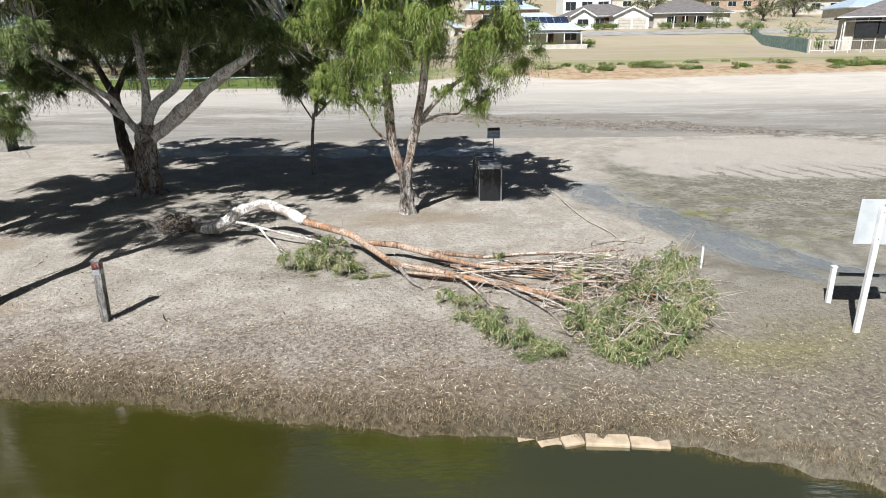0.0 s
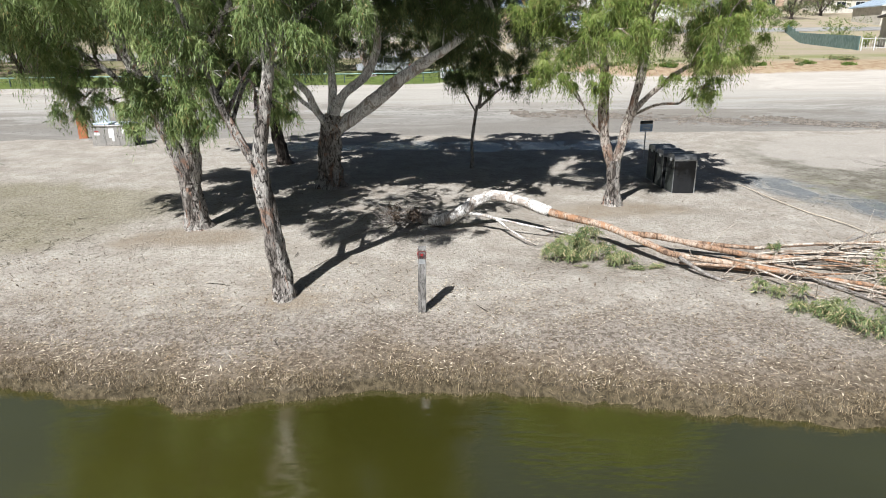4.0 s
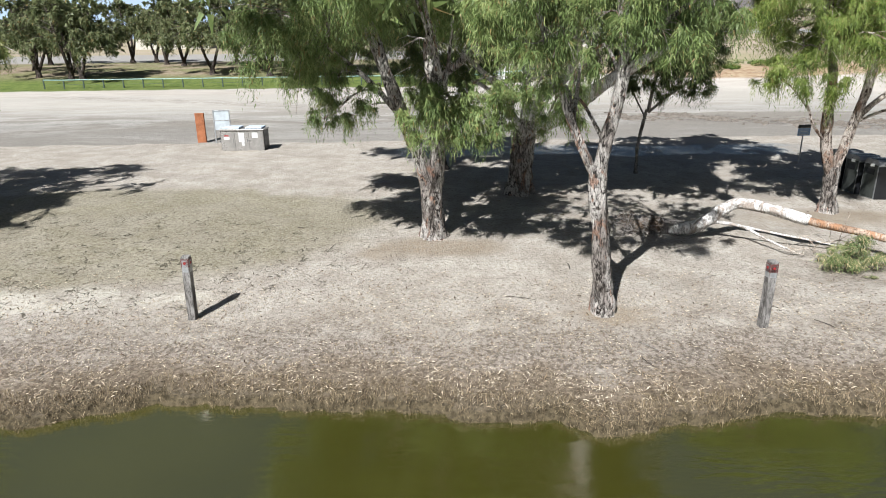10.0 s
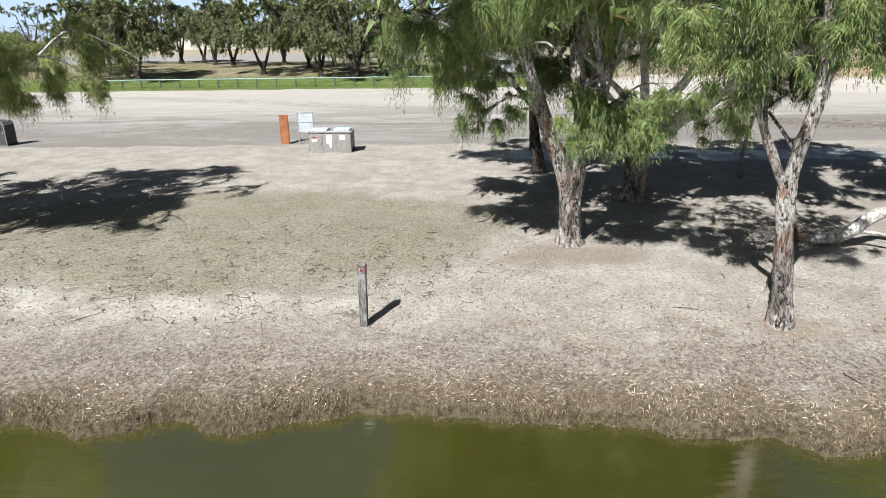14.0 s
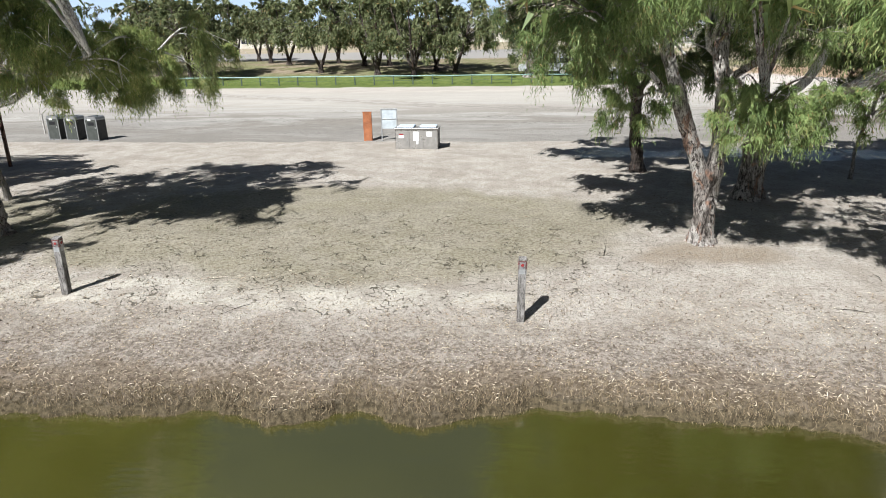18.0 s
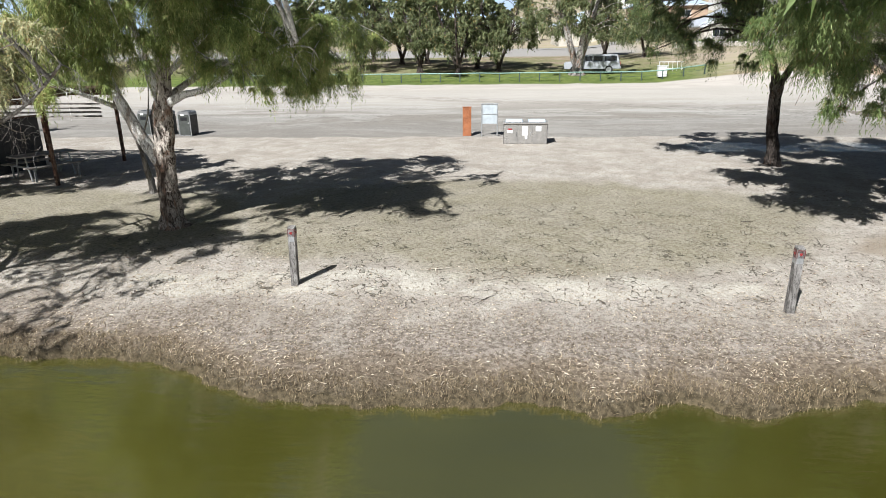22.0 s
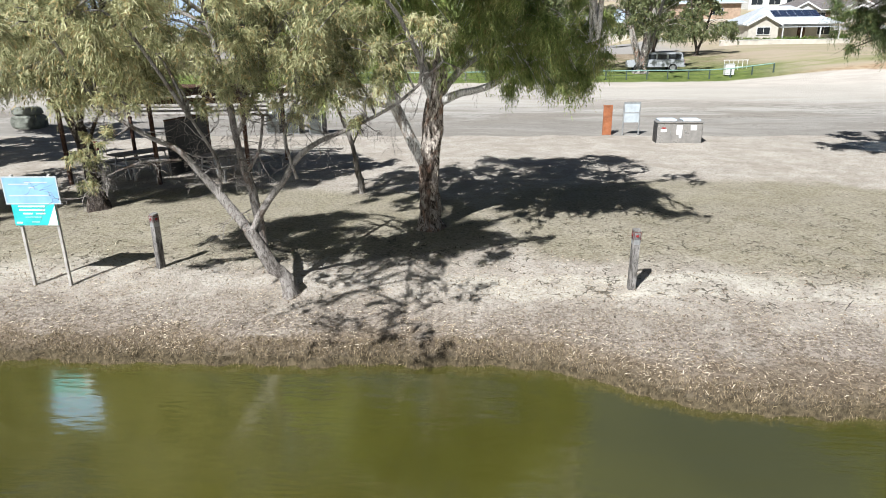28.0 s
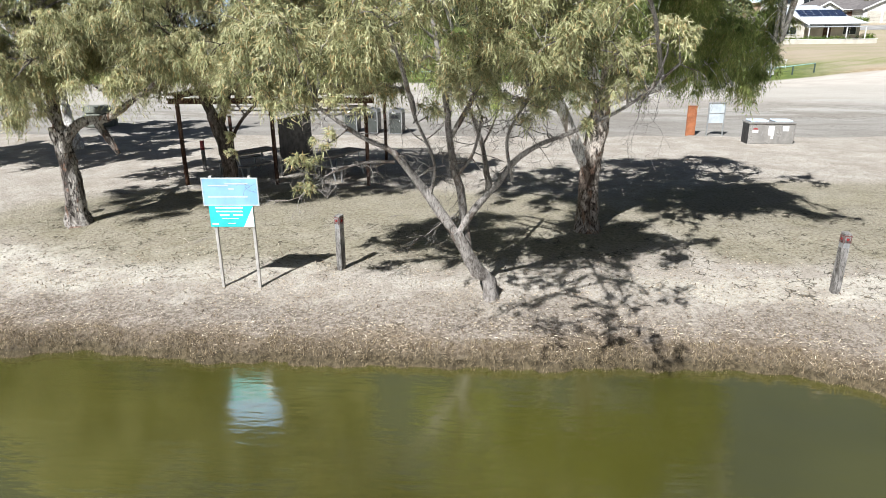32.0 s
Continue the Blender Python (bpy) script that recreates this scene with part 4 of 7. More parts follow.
# large gum over the picnic side
gum("large gum with white dead fork and peeling pink bark", (-26.55, 14.0),
    [(-26.55, 14, 0.3, 0.23), (-26.57, 14, 1.0, 0.21), (-26.55, 14, 1.8, 0.2), (-26.47, 14, 2.6, 0.19), (-26.35, 14, 3.4, 0.16), (-26.2, 14, 4.6, 0.13), (-26.0, 14, 6.2, 0.09), (-25.9, 14, 7.8, 0.05)],
    [[(-26.55, 14, 1.55, 0.13), (-26.85, 13.95, 2.15, 0.12), (-27.15, 13.9, 2.8, 0.11), (-27.4, 13.9, 3.4, 0.1), (-27.75, 13.9, 4.6, 0.06)],
     [(-26.42, 14, 3.0, 0.09), (-25.9, 13.9, 3.25, 0.08), (-25.3, 13.8, 3.4, 0.07), (-24.3, 13.6, 3.9, 0.05), (-23.2, 13.5, 4.3, 0.03)],
     [(-26.42, 14, 3.0, 0.12), (-26.65, 14, 3.8, 0.1), (-27.0, 14.1, 5.2, 0.07)],
     [(-27.2, 13.9, 2.95, 0.06), (-28.2, 14.4, 3.15, 0.05), (-29.2, 14.8, 3.4, 0.035)],
     [(-26.3, 14, 3.6, 0.07), (-25.4, 14.3, 4.5, 0.06), (-24.2, 14.6, 5.6, 0.04)], [(-26.4, 14, 3.1, 0.08), (-25.9, 15.2, 3.7, 0.07), (-25.2, 16.8, 4.1, 0.05), (-24.3, 18.2, 4.3, 0.03)]],
    # first six clumps are added above view to lengthen the ground shadow
    [(-24.6, 12.0, 6.2, 0.7), (-23.9, 11.4, 6.2, 0.7), (-23.4, 10.95, 6.2, 0.6), (-23.0, 10.55, 6.2, 0.45), (-23.7, 12.2, 6.3, 0.7), (-25.1, 11.2, 6.3, 0.5), (-28.7, 13.8, 3.9, 0.6), (-27.9, 13.5, 3.9, 0.55), (-28.3, 13.6, 4.6, 0.7), (-27.2, 13.3, 4.7, 0.6), (-29.3, 14.2, 4.3, 0.7), (-25.4, 13.2, 4.2, 0.55), (-24.9, 13.3, 3.8, 0.45), (-24.4, 13.4, 3.7, 0.4), (-24.2, 13.3, 4.4, 0.6), (-23.7, 13.5, 4.2, 0.5), (-23.4, 13.7, 3.8, 0.4),
     (-23.4, 13.8, 4.6, 0.5), (-24.6, 14.8, 4.4, 0.6), (-23.3, 14.9, 4.5, 0.6), (-25.8, 14.9, 4.8, 0.7), (-27.6, 15.0, 4.6, 0.7), (-26.4, 13.0, 5.0, 0.6), (-29.9, 14.6, 4.7, 0.6), (-26.0, 13.0, 4.2, 0.45), (-27.4, 13.2, 4.2, 0.5), (-28.6, 13.5, 3.3, 0.4), (-25.2, 13.1, 4.8, 0.6), (-24.0, 13.3, 3.4, 0.35), (-28.9, 14.8, 4.1, 0.7), (-23.1, 14.7, 3.9, 0.5), (-23.3, 14.6, 3.4, 0.4), (-23.0, 14.9, 4.6, 0.55), (-23.4, 15.5, 3.6, 0.45), (-23.8, 15.9, 3.3, 0.4), (-23.3, 16.0, 4.3, 0.6), (-24.5, 15.6, 3.7, 0.45), (-29.8, 13.9, 3.7, 0.5), (-30.3, 14.3, 4.1, 0.6), (-27.0, 13.2, 3.7, 0.4), (-23.5, 19.3, 3.5, 0.55), (-24.8, 18.0, 3.2, 0.45), (-24.0, 18.8, 4.1, 0.8), (-25.5, 18.5, 4.4, 0.85), (-24.6, 17.2, 4.3, 0.8), (-23.2, 18.6, 4.6, 0.8), (-26.5, 18.6, 4.7, 0.85), (-22.9, 19.4, 4.2, 0.6), (-24.2, 18.2, 3.5, 0.5), (-25.4, 17.4, 3.7, 0.5)],
    (-27.0, 12.9, 7.0, 4.5, 4.2, 1.9, 52), 4100, BARK_PINK, LEAF_FRESH, 17, thin=0.6, skirt=(-26.2, 13.9, 2.9, 2.1, 4.2, 5.7, 26), limb_bark=BARK_WHITE)

# dark stem behind the large gum
gum("thin crooked dark tree stem", (-28.8, 17.2),
    [(-28.78, 17.2, 0.35, 0.075), (-28.85, 17.2, 0.9, 0.07), (-28.95, 17.2, 1.6, 0.06), (-29.2, 17.2, 2.4, 0.05)],
    [[(-29.1, 17.2, 2.1, 0.04), (-29.5, 17.2, 3.2, 0.03), (-29.7, 17.3, 4.2, 0.02)], [(-28.95, 17.2, 1.7, 0.03), (-28.6, 17.2, 2.5, 0.02), (-28.5, 17.3, 3.4, 0.015)]],
    [(-29.5, 17.2, 4.2, 0.5), (-28.7, 17.2, 3.9, 0.4), (-29.2, 17.0, 3.6, 0.4), (-29.8, 17.1, 3.6, 0.4)], None, 3000, BARK_GREY, LEAF_GREY, 18)

# leaning, sparse tree by the water
gum("leaning multi-stemmed tree with sparse grey-green foliage", (-28.63, 10.42),
    [(-28.63, 10.42, 0.2, 0.095), (-28.87, 10.4, 0.65, 0.115), (-29.09, 10.4, 1.05, 0.115), (-29.22, 10.4, 1.31, 0.12)],
    [[(-29.2, 10.4, 1.25, 0.085), (-29.5, 10.4, 1.66, 0.08), (-29.72, 10.38, 2.0, 0.07), (-29.95, 10.35, 2.32, 0.06), (-30.25, 10.3, 2.68, 0.05), (-30.75, 10.25, 2.93, 0.035), (-31.4, 10.2, 3.4, 0.025)],
     [(-29.0, 10.42, 0.9, 0.06), (-29.04, 10.48, 1.2, 0.072), (-29.09, 10.5, 1.55, 0.075), (-29.15, 10.5, 1.98, 0.072), (-29.25, 10.5, 2.4, 0.067), (-29.33, 10.5, 2.9, 0.06), (-29.4, 10.5, 3.6, 0.048), (-29.7, 10.5, 5.4, 0.03)],
     [(-29.18, 10.4, 1.28, 0.06), (-28.87, 10.36, 1.76, 0.058), (-28.52, 10.3, 2.18, 0.052), (-28.3, 10.3, 2.5, 0.048), (-27.92, 10.25, 2.78, 0.04), (-27.4, 10.2, 3.0, 0.033), (-26.6, 10.2, 3.4, 0.025), (-25.9, 10.2, 4.0, 0.02)],
     # added limb, carries the unseen foliage out over the water
     [(-29.68, 10.5, 5.2, 0.03), (-29.65, 9.4, 6.0, 0.035), (-29.6, 7.6, 6.5, 0.03), (-29.6, 5.4, 6.8, 0.02), (-29.5, 4.0, 6.7, 0.012)],
     [(-29.35, 10.5, 2.8, 0.045), (-29.0, 10.5, 3.4, 0.04), (-28.5, 10.4, 4.4, 0.03)],
     [(-28.3, 10.3, 2.2, 0.03), (-28.4, 10.2, 2.9, 0.025), (-28.1, 10.1, 3.5, 0.02)],
     [(-29.65, 10.38, 1.9, 0.03), (-29.55, 10.2, 2.5, 0.025), (-29.8, 10.0, 3.2, 0.02)],
     [(-29.25, 10.5, 2.2, 0.03), (-28.95, 10.45, 2.6, 0.025), (-28.8, 10.4, 3.2, 0.02)],
     [(-30.2, 10.3, 2.5, 0.025), (-30.7, 10.2, 2.5, 0.02), (-31.2, 10.1, 2.35, 0.015), (-31.6, 10.0, 2.1, 0.01)]],
    [(-29.3, 9.9, 3.9, 0.4), (-28.9, 9.9, 3.5, 0.3), (-28.6, 9.9, 3.9, 0.42), (-30.3, 9.9, 3.7, 0.38), (-31.0, 9.9, 3.95, 0.42), (-32.0, 10.0, 3.9, 0.42), (-27.98, 10.0, 3.45, 0.35), (-27.5, 10.0, 3.72, 0.42), (-27.15, 10.0, 3.35, 0.38), (-26.7, 10.0, 3.72, 0.4), (-26.85, 10.0, 4.2, 0.42), (-27.4, 10.0, 4.3, 0.42), (-30.7, 10.1, 3.9, 0.5), (-31.4, 10.1, 4.2, 0.55), (-29.8, 10.0, 4.0, 0.5), (-30.2, 10.2, 4.6, 0.5), (-29.0, 10.0, 4.1, 0.5), (-28.3, 10.0, 4.2, 0.5), (-28.6, 10.6, 4.8, 0.5), (-32.2, 10.3, 4.4, 0.55), (-27.6, 10.2, 4.5, 0.5), (-29.1, 9.8, 3.7, 0.35), (-28.2, 9.9, 3.6, 0.35), (-27.3, 10.0, 3.9, 0.4),
     (-30.9, 9.9, 3.5, 0.35), (-29.7, 9.9, 3.4, 0.28), (-31.7, 10.0, 3.6, 0.4), (-32.6, 10.2, 3.8, 0.45), (-31.5, 9.9, 2.55, 0.24), (-31.55, 9.9, 2.15, 0.22), (-31.2, 9.9, 2.9, 0.22), (-26.7, 9.9, 4.2, 0.4), (-26.0, 10.0, 4.4, 0.4), (-30.5, 8.6, 4.7, 0.45), (-29.4, 8.3, 4.8, 0.45), (-28.3, 8.2, 4.9, 0.45), (-31.3, 8.7, 4.6, 0.45), (-27.2, 8.3, 4.9, 0.45), (-30.0, 9.1, 4.3, 0.4)],
    # dome is added out of view over the water to shade the shore
    (-29.6, 5.3, 6.0, 2.6, 2.2, 0.5, 14), 3300, BARK_GREY, LEAF_GREY, 19, (0.09, 0.015), 0.7, skirt=(-29.9, 9.8, 2.8, 1.4, 3.9, 5.6, 28), bare=80, thin=0.28)

# tree behind the notice board
gum("leaning gum with dark flaky trunk behind the notice board", (-35.15, 15.3),
    [(-35.15, 15.3, 0.3, 0.2), (-35.15, 15.3, 1.0, 0.18), (-35.2, 15.3, 1.9, 0.17), (-35.4, 15.3, 2.7, 0.15)],
    [[(-35.35, 15.3, 2.5, 0.11), (-35.75, 15.3, 3.5, 0.09), (-36.2, 15.4, 5.0, 0.05)], [(-35.3, 15.3, 2.4, 0.1), (-34.9, 15.2, 3.3, 0.08), (-34.2, 15.2, 4.5, 0.05)], [(-35.15, 15.3, 1.9, 0.05), (-34.6, 15, 2.6, 0.04), (-33.9, 14.8, 3.2, 0.03)]],
    [(-36.0, 15, 3.9, 0.6), (-35.2, 14.7, 3.6, 0.55), (-34.4, 14.6, 3.5, 0.5), (-33.8, 14.6, 3.2, 0.4), (-34.5, 14.7, 4.3, 0.6), (-33.3, 14.8, 3.9, 0.5), (-36.8, 15.2, 4.4, 0.6), (-35.5, 14.8, 4.6, 0.6), (-33.0, 15.0, 4.6, 0.6), (-34.9, 14.5, 3.0, 0.3), (-32.2, 15.2, 4.2, 0.5), (-34.9, 14.8, 1.9, 0.15), (-34.8, 14.8, 2.3, 0.18), (-33.4, 14.8, 3.3, 0.35), (-32.8, 14.9, 3.5, 0.4)],
    (-34.8, 15.8, 6.5, 3.2, 2.4, 1.3, 26), 4100, BARK_DARK, LEAF_GREY, 20, (0.095, 0.016), skirt=(-35.0, 14.9, 3.0, 2.0, 3.3, 5.5, 32), hang=0.9)

gum("stout gum with furrowed grey trunk and low side branch", (-38.35, 13.9),
    [(-38.38, 13.9, 0.3, 0.21), (-38.35, 13.9, 1.0, 0.19), (-38.35, 13.9, 1.7, 0.18), (-38.45, 13.9, 2.6, 0.17)],
    [[(-38.42, 13.9, 2.3, 0.13), (-38.45, 13.9, 3.6, 0.11), (-38.6, 14, 5.2, 0.07)], [(-38.4, 13.9, 2.2, 0.12), (-37.9, 13.9, 2.65, 0.12), (-37.2, 13.9, 2.8, 0.09), (-36.5, 13.9, 3.2, 0.05), (-35.8, 13.9, 3.7, 0.03)], [(-37.55, 13.9, 2.75, 0.08), (-37.3, 13.85, 2.4, 0.075), (-37.05, 13.8, 2.0, 0.05)], [(-38.45, 13.9, 2.7, 0.1), (-39.1, 13.8, 3.7, 0.08), (-39.9, 13.8, 5.0, 0.05)]],
    [(-38.7, 13.3, 3.2, 0.5), (-39.5, 13.4, 3.5, 0.55), (-38.1, 13.1, 3.7, 0.55), (-37.3, 13.2, 3.9, 0.55), (-36.6, 13.3, 3.7, 0.4), (-36.2, 13.4, 4.4, 0.5), (-37.5, 13.2, 4.7, 0.6), (-39.0, 13.2, 4.4, 0.6), (-40.2, 13.5, 4.0, 0.6), (-38.9, 13.2, 2.75, 0.3), (-40.5, 13.6, 4.9, 0.6)],
    (-38.9, 14.6, 6.6, 3.5, 2.5, 1.4, 28), 4100, BARK_ROUGH, LEAF_GREY, 21, (0.095, 0.016), skirt=(-38.4, 13.7, 2.9, 2.0, 3.4, 5.5, 26), hang=0.9)

# unseen neighbour added further along, whose shade falls into view
gum("gum further along the bank", (-48.5, 17.0), [(-48.5, 17, 0.3, 0.22), (-48.5, 17, 1.5, 0.2), (-48.5, 17, 2.8, 0.18)],
    [[(-48.5, 17, 2.6, 0.12), (-48.0, 17, 4.2, 0.08), (-47.5, 17, 5.8, 0.05)], [(-48.5, 17, 2.6, 0.12), (-49.4, 17, 4.2, 0.08), (-50, 17, 5.8, 0.05)]],
    [(-47.5, 16.6, 5.0, 0.7), (-49.5, 16.6, 4.6, 0.7)], (-47.5, 17.6, 6.6, 4.6, 3.6, 1.4, 40), 4100, BARK_ROUGH, LEAF_GREY, 22, (0.17, 0.035))


# leaning pale tree at the end of the bank
gum("pale leaning gum with bare forked upper limbs", (-45.2, 24.0),
    [(-45.1, 24, 0.4, 0.22), (-45.3, 24, 1.6, 0.2), (-45.85, 24, 3.2, 0.18), (-46.4, 24, 4.7, 0.15)],
    [[(-46.3, 24, 4.5, 0.13), (-46.55, 24, 5.9, 0.1), (-46.9, 24, 7.4, 0.06)], [(-46.35, 24, 4.55, 0.11), (-47.2, 23.9, 5.15, 0.09), (-48.4, 23.8, 6.2, 0.05)], [(-45.3, 24.1, 1.5, 0.15), (-45.45, 24.2, 4.0, 0.13), (-45.15, 24.2, 5.9, 0.1), (-45.0, 24.2, 7.6, 0.05)]],
    [(-44.6, 23.6, 4.6, 0.7), (-43.8, 23.6, 5.0, 0.7), (-44.2, 23.5, 4.0, 0.6), (-45.0, 23.4, 3.6, 0.5)], (-47.0, 22.6, 7.2, 3.8, 3.2, 1.2, 34), 3400, BARK_WHITE, LEAF_GREEN, 23, (0.13, 0.026), limb_bark=BARK_WHITE)


# ---- fallen tree ----
def fallen_tree():
    rng = np.random.default_rng(31)
    O = Vector((-6.9, 14.4, hz(-6.9, 14.4)))
    root = thing("fallen_tree", *O, "fallen gum with white bent trunk, peeling orange limbs and wilting leaves", "fallen tree")

    def limb(pn, rows, mat, rough=0.15, sides=10, label=""):
        g = Geo()
        rows = [(a, b, c - 0.14 * min(max((a + 4.5) / 2.5, 0), 1), d) for a, b, c, d in rows]
        rows = [(*(Vector(r[:3]) - O), r[3]) for r in rows]
        k = 0.8 if pn == "limb" else 1.0
        p = g.tube([r[:3] for r in rows], [r[3] * k for r in rows], sides, rough, rows[0][3] * 90, steps=6)
        part(pn, g, mat, root, label)
        return p

    limb("trunk_butt", [(-6.3, 14.4, 0.40, 0.06), (-6.1, 14.4, 0.42, 0.13), (-5.8, 14.35, 0.42, 0.15), (-5.45, 14.2, 0.42, 0.135), (-5.15, 14.0, 0.44, 0.11)], BARK_GREY, 0.75, 18, "grey ragged broken butt")
    limb("trunk", [(-5.5, 14.2, 0.36, 0.12), (-5.2, 14.0, 0.44, 0.14), (-4.9, 13.9, 0.60, 0.135), (-4.55, 13.98, 0.83, 0.125), (-4.3, 14.05, 0.93, 0.125), (-4.05, 14.08, 0.98, 0.12), (-3.75, 13.95, 0.97, 0.115), (-3.4, 13.7, 0.92, 0.11), (-2.98, 13.3, 0.85, 0.105)], BARK_WHITE, 0.42, 18, "smooth white trunk")
    paths = [
        limb("limb", [(-3.02, 13.34, 0.86, 0.105), (-2.55, 13.18, 0.78, 0.1), (-1.95, 12.9, 0.72, 0.095), (-1.6, 12.46, 0.66, 0.09), (-1.21, 11.91, 0.58, 0.08), (-0.9, 11.61, 0.5, 0.075), (-0.18, 11.3, 0.46, 0.07), (0.76, 10.79, 0.43, 0.055), (1.69, 10.12, 0.45, 0.04), (2.3, 9.6, 0.45, 0.025)], BARK_ORANGE, 0.18, 12),
        limb("limb", [(-1.66, 12.52, 0.66, 0.07), (-1.02, 12.58, 0.58, 0.08), (-0.65, 12.39, 0.55, 0.078), (-0.31, 12.23, 0.5, 0.072), (0.04, 11.98, 0.48, 0.068), (0.8, 11.52, 0.45, 0.055), (1.66, 11.42, 0.45, 0.04), (2.8, 11.0, 0.5, 0.025)], BARK_ORANGE, 0.18, 12),
        limb("limb", [(-0.84, 11.5, 0.48, 0.05), (-0.6, 11.04, 0.37, 0.045), (-0.34, 10.85, 0.28, 0.035), (-0.13, 10.69, 0.24, 0.025), (0.2, 10.3, 0.22, 0.018)], BARK_GREY, 0.15, 8),
        limb("limb", [(-0.66, 12.44, 0.54, 0.06), (-0.05, 12.24, 0.5, 0.055), (0.84, 12.04, 0.47, 0.05), (1.41, 12.04, 0.5, 0.042), (2.54, 12.1, 0.52, 0.03), (3.6, 12.1, 0.55, 0.018)], BARK_ORANGE, 0.15, 8),
        limb("limb", [(-4.9, 13.9, 0.62, 0.05), (-4.5, 13.85, 0.6, 0.048), (-4.1, 13.7, 0.55, 0.04), (-3.8, 13.32, 0.42, 0.032), (-3.5, 12.95, 0.32, 0.022)], BARK_WHITE, 0.15, 8),
        limb("limb", [(-4.35, 13.75, 0.6, 0.035), (-3.5, 13.5, 0.5, 0.03), (-2.86, 13.4, 0.42, 0.024), (-2.3, 13.2, 0.36, 0.016)], BARK_WHITE, 0.15, 8),
        limb("limb", [(1.0, 10.65, 0.42, 0.035), (1.53, 10.01, 0.34, 0.03), (1.75, 9.64, 0.3, 0.024), (1.9, 9.19, 0.25, 0.015)], BARK_GREY, 0.15, 8),
        limb("limb", [(0.1, 11.17, 0.45, 0.03), (0.34, 10.9, 0.44, 0.028), (0.58, 10.37, 0.42, 0.024), (0.85, 9.8, 0.3, 0.015)], DEADWOOD, 0.15, 8),
        limb("limb", [(0.8, 12.02, 0.47, 0.035), (1.8, 11.85, 0.6, 0.03), (2.9, 11.5, 0.68, 0.022), (3.8, 11.0, 0.65, 0.012)], DEADWOOD, 0.15, 8)]
    tips = [(3.56, 10.66, 0.5), (4.05, 10.65, 0.55), (4.15, 10.2, 0.45), (3.5, 9.82, 0.4), (4.02, 9.56, 0.3), (3.63, 9.23, 0.3), (4.3, 10.05, 0.35), (3.76, 10.3, 0.5), (2.53, 8.9, 0.25), (2.9, 8.7, 0.22), (3.3, 8.9, 0.25), (3.9, 11.3, 0.5), (3.5, 11.9, 0.45), (4.2, 11.0, 0.45)]
    for j in range(38):
        src = paths[(0, 1, 3, 8, 1, 3)[j % 6]]
        a = src[int(len(src) * rng.uniform(0.45, 0.9))] + O
        e = Vector(tips[int(rng.integers(0, len(tips)))]) + Vector((rng.normal(0, 0.25), rng.normal(0, 0.25), rng.uniform(-0.1, 0.2)))
        m1 = a.lerp(e, 0.35) + Vector((rng.normal(0, 0.1), rng.normal(0, 0.15), rng.uniform(0, 0.15)))
        m2 = a.lerp(e, 0.7) + Vector((rng.normal(0, 0.1), rng.normal(0, 0.15), rng.uniform(0, 0.2)))
        r = rng.uniform(0.014, 0.034)
        paths.append(limb("branch", [(*a, r), (*m1, r * 0.8), (*m2, r * 0.6), (*e, r * 0.25)], (BARK_ORANGE, DEADWOOD, DEADWOOD, BARK_GREY)[j % 4], 0.12, 6))
    tw = Geo()
    for j in range(240):
        path = paths[int(rng.integers(0, len(paths)))]
        a = path[int(rng.integers(len(path) // 2, len(path)))]
        d = Vector((rng.normal(1.0, 0.5), rng.normal(-0.45, 0.5), rng.normal(-0.08, 0.14))).normalized()
        L = rng.uniform(0.2, 0.75)
        b = a + d * L
        b.x = min(b.x, 11.2)
        b.z = max(b.z, -0.1)
        mid = (a + b) / 2 + Vector(rng.normal(scale=0.1, size=3))
        tw.tube([a, mid, b], [rng.uniform(0.008, 0.02), 0.01, 0.004], 5, 0, 0, False, 3)
        for q in range(2):
            e = b + Vector(rng.normal(scale=0.3, size=3)) * Vector((1, 1, 0.5)).x
            e.z = max(e.z, 0.02)
            tw.tube([mid, (mid + e) / 2 + Vector((0, 0, 0.05)), e], [0.007, 0.005, 0.002], 4, 0, 0, False, 2)
    part("twig_spray", tw, DEADWOOD, root, "bleached broken twigs", "stuff")
    spots = [(0.14, 10.07, 0.30, 0.24), (0.41, 9.69, 0.3, 0.28), (0.67, 9.4, 0.28, 0.32), (0.91, 9.0, 0.25, 0.34), (1.13, 8.7, 0.2, 0.34), (1.36, 8.51, 0.17, 0.32), (1.51, 8.37, 0.14, 0.26),
             (2.3, 9.05, 0.33, 0.38), (2.2, 9.39, 0.33, 0.36), (2.53, 8.74, 0.3, 0.38), (2.78, 8.54, 0.25, 0.36), (3.1, 8.53, 0.25, 0.38), (3.44, 8.81, 0.28, 0.38), (2.29, 8.57, 0.16, 0.28), (2.57, 8.38, 0.14, 0.28), (2.94, 8.37, 0.14, 0.3), (2.17, 10.2, 0.36, 0.22), (2.7, 9.2, 0.3, 0.3), (3.1, 9.0, 0.3, 0.34),
             (3.56, 10.66, 0.5, 0.42), (4.05, 10.65, 0.55, 0.45), (4.15, 10.2, 0.48, 0.45), (3.5, 9.82, 0.42, 0.4), (4.02, 9.56, 0.34, 0.4), (3.63, 9.23, 0.33, 0.36), (3.3, 10.1, 0.45, 0.34), (4.34, 10.05, 0.4, 0.36), (3.76, 10.22, 0.52, 0.42), (4.2, 9.8, 0.38, 0.36), (2.5, 10.9, 0.42, 0.2), (3.0, 11.2, 0.45, 0.22)]
